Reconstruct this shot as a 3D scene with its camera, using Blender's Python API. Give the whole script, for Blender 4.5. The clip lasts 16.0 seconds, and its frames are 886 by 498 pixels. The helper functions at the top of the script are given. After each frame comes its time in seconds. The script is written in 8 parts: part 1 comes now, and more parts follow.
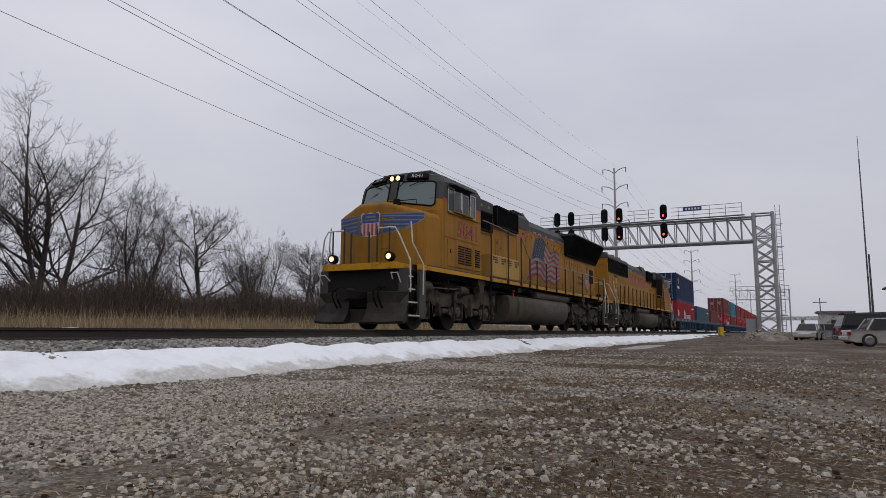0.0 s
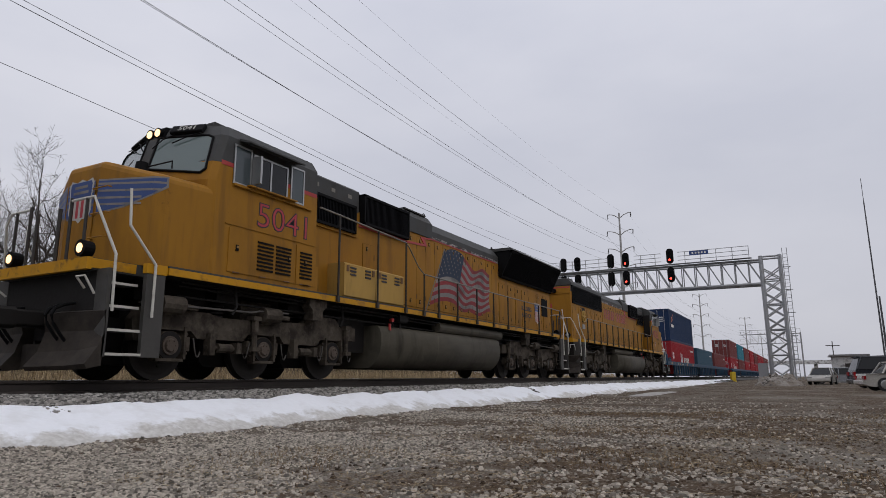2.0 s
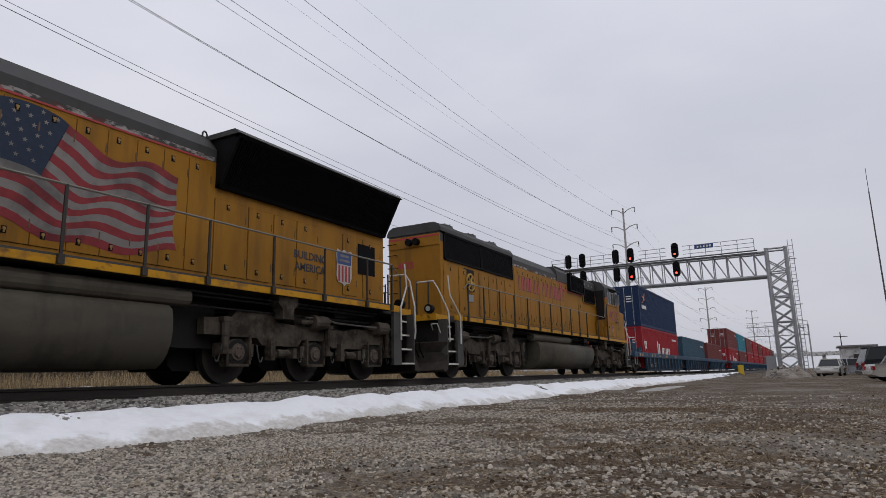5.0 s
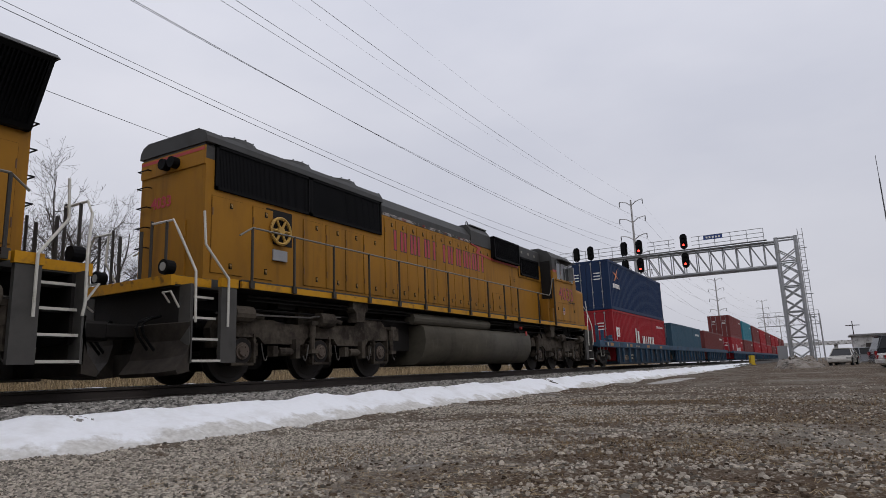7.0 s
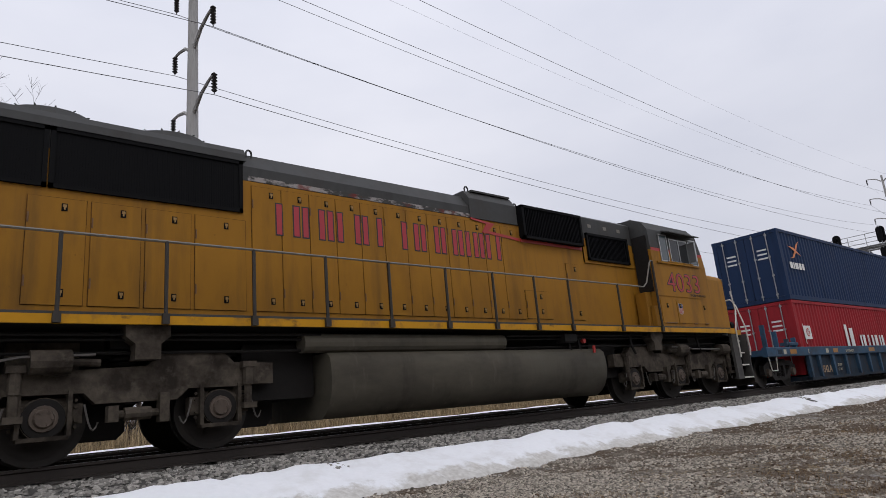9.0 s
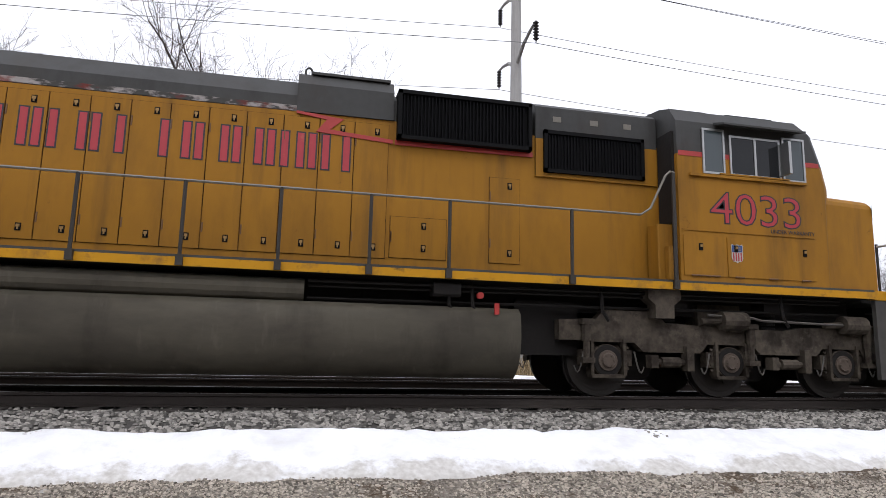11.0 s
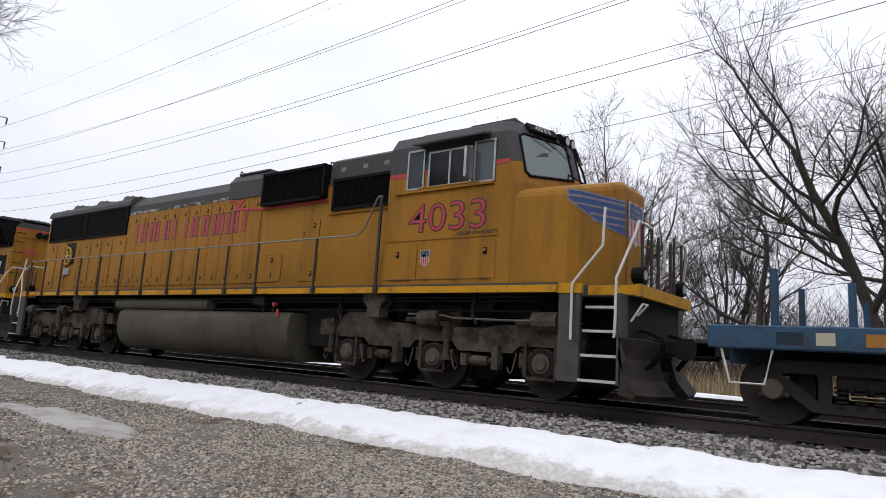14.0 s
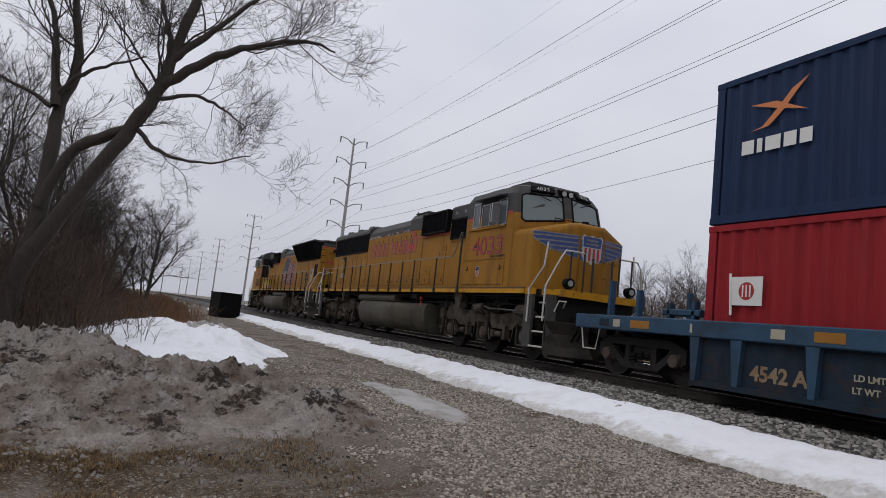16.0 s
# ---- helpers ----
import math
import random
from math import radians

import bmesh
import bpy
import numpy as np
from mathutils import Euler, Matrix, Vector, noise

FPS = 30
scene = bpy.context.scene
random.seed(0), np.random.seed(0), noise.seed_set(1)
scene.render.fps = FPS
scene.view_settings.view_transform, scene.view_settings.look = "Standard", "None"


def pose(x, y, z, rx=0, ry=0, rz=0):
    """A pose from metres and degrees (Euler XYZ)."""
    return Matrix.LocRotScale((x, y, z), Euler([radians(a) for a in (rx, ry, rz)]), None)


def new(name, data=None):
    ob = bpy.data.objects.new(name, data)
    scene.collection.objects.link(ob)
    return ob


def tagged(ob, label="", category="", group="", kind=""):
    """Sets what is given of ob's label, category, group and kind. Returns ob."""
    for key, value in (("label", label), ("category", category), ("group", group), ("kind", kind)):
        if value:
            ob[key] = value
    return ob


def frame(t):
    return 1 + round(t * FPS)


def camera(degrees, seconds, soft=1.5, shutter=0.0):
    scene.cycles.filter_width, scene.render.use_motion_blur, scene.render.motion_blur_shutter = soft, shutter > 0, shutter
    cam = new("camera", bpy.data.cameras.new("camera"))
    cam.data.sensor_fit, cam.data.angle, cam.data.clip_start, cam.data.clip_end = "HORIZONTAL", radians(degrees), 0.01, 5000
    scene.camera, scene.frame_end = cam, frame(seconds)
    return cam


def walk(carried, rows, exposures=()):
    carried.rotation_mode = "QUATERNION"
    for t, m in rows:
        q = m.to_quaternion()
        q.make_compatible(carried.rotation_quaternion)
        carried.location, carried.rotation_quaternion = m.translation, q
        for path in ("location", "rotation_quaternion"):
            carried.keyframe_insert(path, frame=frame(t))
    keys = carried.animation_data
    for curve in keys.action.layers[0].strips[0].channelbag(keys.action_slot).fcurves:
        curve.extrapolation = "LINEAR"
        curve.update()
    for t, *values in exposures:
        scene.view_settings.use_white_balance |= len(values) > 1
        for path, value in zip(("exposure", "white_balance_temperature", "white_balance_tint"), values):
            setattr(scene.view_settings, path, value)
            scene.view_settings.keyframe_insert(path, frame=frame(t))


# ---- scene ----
cam = camera(69.30, 16.0, soft=0.8)
# seconds, height of the eye, yaw, pitch, roll
TURNS = [
    (0, 0.700, -61.99, 7.19, -0.35),
    (0.5, 0.705, -61.76, 8.47, -0.27),
    (1, 0.705, -61.43, 9.58, 0.22),
    (1.5, 0.706, -61.41, 10.70, 0.11),
    (2, 0.713, -61.33, 11.37, 0.25),
    (2.5, 0.711, -61.17, 11.93, 0.93),
    (3, 0.719, -61.12, 12.19, 1.01),
    (3.5, 0.712, -61.10, 12.16, 1.06),
    (4, 0.708, -61.02, 11.78, 1.22),
    (4.5, 0.710, -60.87, 11.51, 1.40),
    (5, 0.712, -60.70, 11.32, 1.42),
    (7.5, 0.735, -58.93, 10.65, 2.91),
    (8, 0.748, -55.08, 11.37, 3.96),
    (8.2, 0.766, -53.11, 11.83, 4.45),
    (10.3, 1.324, -18.28, 11.56, 1.56),
    (10.5, 1.327, -16.97, 9.61, 0.83),
    (11, 1.336, -12.99, 9.10, -1.28),
    (11.5, 1.342, -8.76, 8.77, -2.65),
    (12, 1.349, 1.42, 8.94, -3.00),
    (12.5, 1.355, 9.53, 9.45, -3.38),
    (13, 1.346, 19.59, 9.39, -2.08),
    (13.5, 1.336, 29.62, 9.33, -2.49),
    (14, 1.349, 36.73, 9.15, -3.54),
    (14.5, 1.363, 43.47, 9.15, -3.28),
    (15, 1.382, 53.32, 8.36, -5.39),
    (15.5, 1.397, 60.49, 7.45, -5.34),
    (16, 1.409, 64.41, 6.51, -6.21),
]
walk(cam, [(t, pose(0, 0, z, 90 + p, r, y)) for t, z, y, p, r in TURNS],
     exposures=[(0, 0.0), (3, 0.07), (5, 0.08), (8, 0.14), (9.2, 0.30), (10.3, 0.54), (10.6, 0.70), (11, 0.92), (12, 0.94), (12.5, 0.88), (13.5, 0.80), (14.5, 0.50), (15, 0.34), (16, 0.13)])

# ---- light: an overcast winter sky ----
SUN_EL, SUN_ROT = 50.0, 200.0
world = bpy.data.worlds.new("overcast")
scene.world = world
world.use_nodes = True
wn, wl = world.node_tree.nodes, world.node_tree.links
wn.clear()
w_out, w_bg = wn.new("ShaderNodeOutputWorld"), wn.new("ShaderNodeBackground")
w_sky = wn.new("ShaderNodeTexSky")
w_sky.sky_type, w_sky.sun_disc = "NISHITA", False
w_sky.sun_elevation, w_sky.sun_rotation = radians(SUN_EL), radians(SUN_ROT)
w_sky.air_density, w_sky.dust_density = 1.0, 6.0
w_hsv = wn.new("ShaderNodeHueSaturation")
w_hsv.inputs["Saturation"].default_value = 0.25
w_hsv.inputs["Value"].default_value = 0.10
w_co, w_map, w_noise = wn.new("ShaderNodeTexCoord"), wn.new("ShaderNodeMapping"), wn.new("ShaderNodeTexNoise")
w_map.inputs["Scale"].default_value = (1.0, 1.0, 2.6)
w_noise.inputs["Scale"].default_value, w_noise.inputs["Detail"].default_value = 1.7, 5.0
w_ramp = wn.new("ShaderNodeValToRGB")
w_ramp.color_ramp.elements[0].position, w_ramp.color_ramp.elements[1].position = 0.32, 0.72
w_ramp.color_ramp.elements[0].color = (0.505, 0.52, 0.60, 1)
w_ramp.color_ramp.elements[1].color = (0.63, 0.635, 0.70, 1)
w_sep = wn.new("ShaderNodeSeparateXYZ")
w_up = wn.new("ShaderNodeMapRange")
w_up.inputs["From Min"].default_value, w_up.inputs["From Max"].default_value = 0.0, 1.0
w_up.inputs["To Min"].default_value, w_up.inputs["To Max"].default_value = 0.80, 1.37
w_mul = wn.new("ShaderNodeVectorMath")
w_mul.operation = "SCALE"
w_mix = wn.new("ShaderNodeMix")
w_mix.data_type = "RGBA"
w_mix.inputs[0].default_value = 0.9
wl.new(w_co.outputs["Generated"], w_map.inputs["Vector"])
wl.new(w_map.outputs["Vector"], w_noise.inputs["Vector"])
wl.new(w_noise.outputs["Fac"], w_ramp.inputs["Fac"])
wl.new(w_co.outputs["Generated"], w_sep.inputs[0])
wl.new(w_sep.outputs["Z"], w_up.inputs["Value"])
wl.new(w_ramp.outputs["Color"], w_mul.inputs[0])
wl.new(w_up.outputs[0], w_mul.inputs["Scale"])
wl.new(w_sky.outputs[0], w_hsv.inputs["Color"])
wl.new(w_hsv.outputs[0], w_mix.inputs[6])
wl.new(w_mul.outputs[0], w_mix.inputs[7])
wl.new(w_mix.outputs[2], w_bg.inputs["Color"])
w_bg.inputs["Strength"].default_value = 1.13
wl.new(w_bg.outputs[0], w_out.inputs[0])

sun = new("sun", bpy.data.lights.new("sun", "SUN"))
sun.data.energy, sun.data.angle, sun.data.color = 0.2, radians(25), (1.0, 0.97, 0.93)
sun.rotation_euler = (radians(90 - SUN_EL), 0, radians(180 - SUN_ROT))


# ---- materials ----
def mat(name, base, rough=0.7, metal=0.0, grain=40.0, vary=0.18, stain=None, stain_scale=1.2, stain_cut=(0.5, 0.72), bump=0.2, bump_scale=None, stretch=(1, 1, 1), per_object=0.0, spec=0.5, island=0.0):
    m = bpy.data.materials.new(name)
    m.use_nodes = True
    n, l = m.node_tree.nodes, m.node_tree.links
    b = n["Principled BSDF"]
    b.inputs["Metallic"].default_value = metal
    b.inputs["Specular IOR Level"].default_value = spec
    co, mp = n.new("ShaderNodeTexCoord"), n.new("ShaderNodeMapping")
    mp.inputs["Scale"].default_value = stretch
    l.new(co.outputs["Object"], mp.inputs["Vector"])
    fine = n.new("ShaderNodeTexNoise")
    fine.inputs["Scale"].default_value, fine.inputs["Detail"].default_value = grain, 4.0
    l.new(mp.outputs[0], fine.inputs["Vector"])
    mix = n.new("ShaderNodeMix")
    mix.data_type = "RGBA"
    mix.inputs[6].default_value = (*[c * (1 - vary) for c in base], 1)
    mix.inputs[7].default_value = (*[min(1, c * (1 + vary)) for c in base], 1)
    l.new(fine.outputs["Fac"], mix.inputs[0])
    colour = mix.outputs[2]
    if stain:
        big = n.new("ShaderNodeTexNoise")
        big.inputs["Scale"].default_value, big.inputs["Detail"].default_value, big.inputs["Roughness"].default_value = stain_scale, 8.0, 0.65
        l.new(mp.outputs[0], big.inputs["Vector"])
        cut = n.new("ShaderNodeMapRange")
        cut.inputs["From Min"].default_value, cut.inputs["From Max"].default_value = stain_cut
        l.new(big.outputs["Fac"], cut.inputs["Value"])
        m2 = n.new("ShaderNodeMix")
        m2.data_type = "RGBA"
        l.new(cut.outputs[0], m2.inputs[0])
        l.new(colour, m2.inputs[6])
        m2.inputs[7].default_value = (*stain, 1)
        colour = m2.outputs[2]
    if per_object or island:
        src = n.new("ShaderNodeNewGeometry").outputs["Random Per Island"] if island else n.new("ShaderNodeObjectInfo").outputs["Random"]
        amount = island or per_object
        mr = n.new("ShaderNodeMapRange")
        mr.inputs["To Min"].default_value, mr.inputs["To Max"].default_value = 1 - amount, 1 + amount
        l.new(src, mr.inputs["Value"])
        sc = n.new("ShaderNodeVectorMath")
        sc.operation = "SCALE"
        l.new(colour, sc.inputs[0])
        l.new(mr.outputs[0], sc.inputs["Scale"])
        colour = sc.outputs[0]
    l.new(colour, b.inputs["Base Color"])
    rr = n.new("ShaderNodeMapRange")
    rr.inputs["To Min"].default_value, rr.inputs["To Max"].default_value = max(0.02, rough - 0.1), min(1, rough + 0.1)
    l.new(fine.outputs["Fac"], rr.inputs["Value"])
    l.new(rr.outputs[0], b.inputs["Roughness"])
    if bump:
        bp = n.new("ShaderNodeBump")
        bp.inputs["Strength"].default_value, bp.inputs["Distance"].default_value = bump, 0.02
        src = fine
        if bump_scale:
            src = n.new("ShaderNodeTexNoise")
            src.inputs["Scale"].default_value, src.inputs["Detail"].default_value = bump_scale, 5.0
            l.new(mp.outputs[0], src.inputs["Vector"])
        l.new(src.outputs["Fac"], bp.inputs["Height"])
        l.new(bp.outputs[0], b.inputs["Normal"])
    return m


def weather(m, tint, scale, stretch=(1, 1, 1), lo=0.5, hi=0.7, amount=1.0, rough=0.6):
    """One more layer of wear over a material: where a noise passes lo, its tint shows."""
    n, l = m.node_tree.nodes, m.node_tree.links
    b = n["Principled BSDF"]
    under = b.inputs["Base Color"].links[0].from_socket
    co, mp, nz = n.new("ShaderNodeTexCoord"), n.new("ShaderNodeMapping"), n.new("ShaderNodeTexNoise")
    mp.inputs["Scale"].default_value = stretch
    mp.inputs["Location"].default_value = (scale, 1.7 * scale, 0.3)
    nz.inputs["Scale"].default_value, nz.inputs["Detail"].default_value, nz.inputs["Roughness"].default_value = scale, 9.0, rough
    l.new(co.outputs["Object"], mp.inputs["Vector"])
    l.new(mp.outputs[0], nz.inputs["Vector"])
    r = n.new("ShaderNodeMapRange")
    r.inputs["From Min"].default_value, r.inputs["From Max"].default_value, r.inputs["To Max"].default_value = lo, hi, amount
    l.new(nz.outputs["Fac"], r.inputs["Value"])
    mx = n.new("ShaderNodeMix")
    mx.data_type = "RGBA"
    l.new(r.outputs[0], mx.inputs[0])
    l.new(under, mx.inputs[6])
    mx.inputs[7].default_value = (*tint, 1)
    l.new(mx.outputs[2], b.inputs["Base Color"])
    return m


def glow(name, colour, strength):
    m = bpy.data.materials.new(name)
    m.use_nodes = True
    b = m.node_tree.nodes["Principled BSDF"]
    b.inputs["Base Color"].default_value = (*colour, 1)
    b.inputs["Emission Color"].default_value, b.inputs["Emission Strength"].default_value = (*colour, 1), strength
    return m


def glassy(name, tint, rough=0.05, spec=0.8):
    m = bpy.data.materials.new(name)
    m.use_nodes = True
    b = m.node_tree.nodes["Principled BSDF"]
    b.inputs["Base Color"].default_value, b.inputs["Roughness"].default_value = (*tint, 1), rough
    b.inputs["Specular IOR Level"].default_value = spec
    return m


def ground_mat():
    """Gravel lot: grey crushed stone, brown dirt and dead grass, icy patches."""
    m = bpy.data.materials.new("gravel_lot")
    m.use_nodes = True
    n, l = m.node_tree.nodes, m.node_tree.links
    b = n["Principled BSDF"]
    co = n.new("ShaderNodeTexCoord")

    def tex(kind, scale, **kw):
        t = n.new(kind)
        t.inputs["Scale"].default_value = scale
        for k, v in kw.items():
            t.inputs[k].default_value = v
        l.new(co.outputs["Object"], t.inputs["Vector"])
        return t

    def blend(fac, a, c):
        x = n.new("ShaderNodeMix")
        x.data_type = "RGBA"
        l.new(fac, x.inputs[0]) if not isinstance(fac, float) else None
        for s, v in ((6, a), (7, c)):
            if isinstance(v, tuple):
                x.inputs[s].default_value = (*v, 1)
            else:
                l.new(v, x.inputs[s])
        return x.outputs[2]

    def cut(src, lo, hi):
        r = n.new("ShaderNodeMapRange")
        r.inputs["From Min"].default_value, r.inputs["From Max"].default_value = lo, hi
        l.new(src, r.inputs["Value"])
        return r.outputs[0]

    stones = tex("ShaderNodeTexVoronoi", 27.0)
    stones2 = tex("ShaderNodeTexVoronoi", 60.0)
    grain = tex("ShaderNodeTexNoise", 70.0, Detail=6.0, Roughness=0.7)
    pos = n.new("ShaderNodeSeparateXYZ")
    l.new(co.outputs["Object"], pos.inputs[0])

    def drift(axis, scale, wide):
        """A coordinate with its edge broken up by noise."""
        d = n.new("ShaderNodeMath")
        d.operation = "MULTIPLY_ADD"
        d.inputs[1].default_value = wide
        l.new(tex("ShaderNodeTexNoise", scale, Detail=9.0, Roughness=0.72).outputs["Fac"], d.inputs[0])
        l.new(pos.outputs[axis], d.inputs[2])
        return d.outputs[0]

    stone_col = blend(cut(stones.outputs["Color"], 0.12, 0.9), (0.040, 0.031, 0.024), (0.46, 0.415, 0.35))
    small_col = blend(cut(stones2.outputs["Color"], 0.1, 0.9), (0.040, 0.031, 0.024), (0.36, 0.32, 0.265))
    col = blend(cut(tex("ShaderNodeTexNoise", 0.8, Detail=6.0).outputs["Fac"], 0.40, 0.60), stone_col, small_col)
    dirt = blend(cut(grain.outputs["Fac"], 0.3, 0.7), (0.024, 0.016, 0.010), (0.145, 0.10, 0.064))
    dirt = blend(cut(stones2.outputs["Color"], 0.66, 0.95), dirt, small_col)
    col = blend(cut(tex("ShaderNodeTexNoise", 0.9, Detail=10.0, Roughness=0.75).outputs["Fac"], 0.50, 0.58), col, dirt)
    col = blend(cut(drift("X", 0.8, 14.0), 11.0, 16.5), col, dirt)
    col = blend(cut(drift("Y", 0.9, 5.0), 6.2, 4.4), col, dirt)
    straw = blend(cut(grain.outputs["Fac"], 0.3, 0.7), (0.060, 0.042, 0.023), (0.25, 0.18, 0.10))
    col = blend(cut(tex("ShaderNodeTexNoise", 1.3, Detail=11.0, Roughness=0.8).outputs["Fac"], 0.57, 0.66), col, straw)
    pale = blend(cut(grain.outputs["Fac"], 0.3, 0.7), (0.08, 0.068, 0.054), (0.30, 0.268, 0.224))
    col = blend(cut(tex("ShaderNodeTexNoise", 0.22, Detail=12.0, Roughness=0.78, Distortion=0.6).outputs["Fac"], 0.50, 0.60), col, pale)
    icy = cut(tex("ShaderNodeTexNoise", 1.0, Detail=12.0, Roughness=0.8, Distortion=0.4).outputs["Fac"], 0.56, 0.64)
    frost = blend(cut(grain.outputs["Fac"], 0.35, 0.65), (0.09, 0.078, 0.064), (0.48, 0.465, 0.435))
    col = blend(icy, col, frost)
    l.new(col, b.inputs["Base Color"])
    b.inputs["Roughness"].default_value = 0.95
    b.inputs["Specular IOR Level"].default_value = 0.12
    bp = n.new("ShaderNodeBump")
    bp.inputs["Strength"].default_value, bp.inputs["Distance"].default_value = 0.9, 0.03
    inv = n.new("ShaderNodeMath")
    inv.operation = "SUBTRACT"
    inv.inputs[0].default_value = 1.0
    l.new(stones.outputs["Distance"], inv.inputs[1])
    l.new(inv.outputs[0], bp.inputs["Height"])
    bp2 = n.new("ShaderNodeBump")
    bp2.inputs["Strength"].default_value, bp2.inputs["Distance"].default_value = 0.5, 0.01
    l.new(grain.outputs["Fac"], bp2.inputs["Height"])
    l.new(bp.outputs[0], bp2.inputs["Normal"])
    l.new(bp2.outputs[0], b.inputs["Normal"])
    return m


M_GROUND = ground_mat()
M_STONE = mat("crushed_stone", (0.31, 0.275, 0.228), 0.9, grain=60, vary=0.4, island=0.75, bump=0.3, spec=0.2)
M_BALLAST = mat("ballast_stone", (0.25, 0.235, 0.21), 0.9, grain=60, vary=0.35, island=0.7, bump=0.3)
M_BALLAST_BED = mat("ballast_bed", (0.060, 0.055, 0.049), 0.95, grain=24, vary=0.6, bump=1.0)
M_SNOW = mat("old_snow", (0.86, 0.87, 0.89), 0.65, grain=14, vary=0.05, stain=(0.60, 0.59, 0.57), stain_scale=1.6, stain_cut=(0.5, 0.8), bump=0.5, bump_scale=9)


def bank_snow():
    """White on top, grey and gritty along the edge that faces the lot."""
    m = mat("bank_snow", (0.86, 0.87, 0.89), 0.7, grain=14, vary=0.05, stain=(0.66, 0.65, 0.63), stain_scale=1.6, stain_cut=(0.5, 0.85), bump=0.6, bump_scale=9)
    n, l = m.node_tree.nodes, m.node_tree.links
    b = n["Principled BSDF"]
    clean = b.inputs["Base Color"].links[0].from_socket
    co, sep, nz = n.new("ShaderNodeTexCoord"), n.new("ShaderNodeSeparateXYZ"), n.new("ShaderNodeTexNoise")
    nz.inputs["Scale"].default_value, nz.inputs["Detail"].default_value, nz.inputs["Roughness"].default_value = 2.4, 9.0, 0.7
    l.new(co.outputs["Object"], sep.inputs[0])
    l.new(co.outputs["Object"], nz.inputs["Vector"])
    add = n.new("ShaderNodeMath")
    add.operation = "MULTIPLY_ADD"
    add.inputs[1].default_value = 1.1
    l.new(nz.outputs["Fac"], add.inputs[0])
    l.new(sep.outputs["Y"], add.inputs[2])
    r = n.new("ShaderNodeMapRange")
    r.interpolation_type = "SMOOTHSTEP"
    r.inputs["From Min"].default_value, r.inputs["From Max"].default_value = 7.24, 7.48
    l.new(add.outputs[0], r.inputs["Value"])
    grit = n.new("ShaderNodeTexNoise")
    grit.inputs["Scale"].default_value, grit.inputs["Detail"].default_value = 16.0, 8.0
    l.new(co.outputs["Object"], grit.inputs["Vector"])
    dirt = n.new("ShaderNodeMix")
    dirt.data_type = "RGBA"
    dirt.inputs[6].default_value, dirt.inputs[7].default_value = (0.32, 0.29, 0.25, 1), (0.80, 0.79, 0.76, 1)
    l.new(grit.outputs["Fac"], dirt.inputs[0])
    mx = n.new("ShaderNodeMix")
    mx.data_type = "RGBA"
    l.new(r.outputs[0], mx.inputs[0])
    l.new(dirt.outputs[2], mx.inputs[6])
    l.new(clean, mx.inputs[7])
    l.new(mx.outputs[2], b.inputs["Base Color"])
    return m


M_BANK = bank_snow()
M_SNOW_DIRTY = mat("dirty_snow", (0.40, 0.385, 0.36), 0.8, grain=22, vary=0.2, stain=(0.24, 0.215, 0.185), stain_scale=2.2, stain_cut=(0.42, 0.68), bump=0.7, bump_scale=20)
M_ICEHEAP = mat("gritty_ice", (0.27, 0.245, 0.215), 0.9, grain=34, vary=0.55, stain=(0.13, 0.098, 0.070), stain_scale=1.3, stain_cut=(0.44, 0.66), bump=1.0, bump_scale=30, spec=0.2)
weather(M_ICEHEAP, (0.50, 0.485, 0.46), 1.1, (1, 1, 1), 0.56, 0.72, 0.8, 0.75)
weather(M_ICEHEAP, (0.020, 0.014, 0.010), 1.1, (1, 1, 2), 0.52, 0.57, 0.95, 0.8)
weather(M_ICEHEAP, (0.030, 0.022, 0.016), 9.0, (1, 1, 1), 0.56, 0.66, 0.8, 0.75)
M_RAIL = mat("rusty_rail", (0.045, 0.036, 0.031), 0.7, 0.3, grain=30, vary=0.3)
M_RAILHEAD = mat("worn_rail_head", (0.32, 0.32, 0.33), 0.28, 1.0, grain=30, vary=0.1, bump=0.02)
M_TIE = mat("creosote_tie", (0.05, 0.042, 0.036), 0.9, grain=30, vary=0.3, bump=0.5, stretch=(1, 0.2, 1))
M_YELLOW = mat("armour_yellow_paint", (0.325, 0.150, 0.015), 0.6, grain=9, vary=0.08, stain=(0.175, 0.083, 0.016), stain_scale=1.1, stain_cut=(0.48, 0.85), bump=0.05, stretch=(1, 1, 0.35), spec=0.18)
weather(M_YELLOW, (0.10, 0.055, 0.020), 3.2, (1, 1, 0.10), 0.52, 0.80, 0.7)
weather(M_YELLOW, (0.085, 0.030, 0.012), 2.6, (1, 1, 0.8), 0.64, 0.72, 0.75, 0.75)
M_YELLOW_PALE = mat("faded_yellow_paint", (0.44, 0.27, 0.07), 0.6, grain=9, vary=0.10, stain=(0.28, 0.16, 0.045), stain_scale=1.5, stain_cut=(0.55, 0.85), bump=0.05, stretch=(1, 1, 0.35), spec=0.2)
weather(M_YELLOW_PALE, (0.12, 0.06, 0.025), 4.0, (1, 1, 0.2), 0.56, 0.80, 0.6)
M_STRIPE = mat("sill_stripe_yellow", (0.52, 0.25, 0.008), 0.5, grain=7, vary=0.12, stain=(0.22, 0.11, 0.025), stain_scale=3.0, stain_cut=(0.52, 0.72), bump=0.03, spec=0.25)
weather(M_STRIPE, (0.06, 0.035, 0.02), 5.0, (0.6, 1, 1), 0.58, 0.68, 0.8)
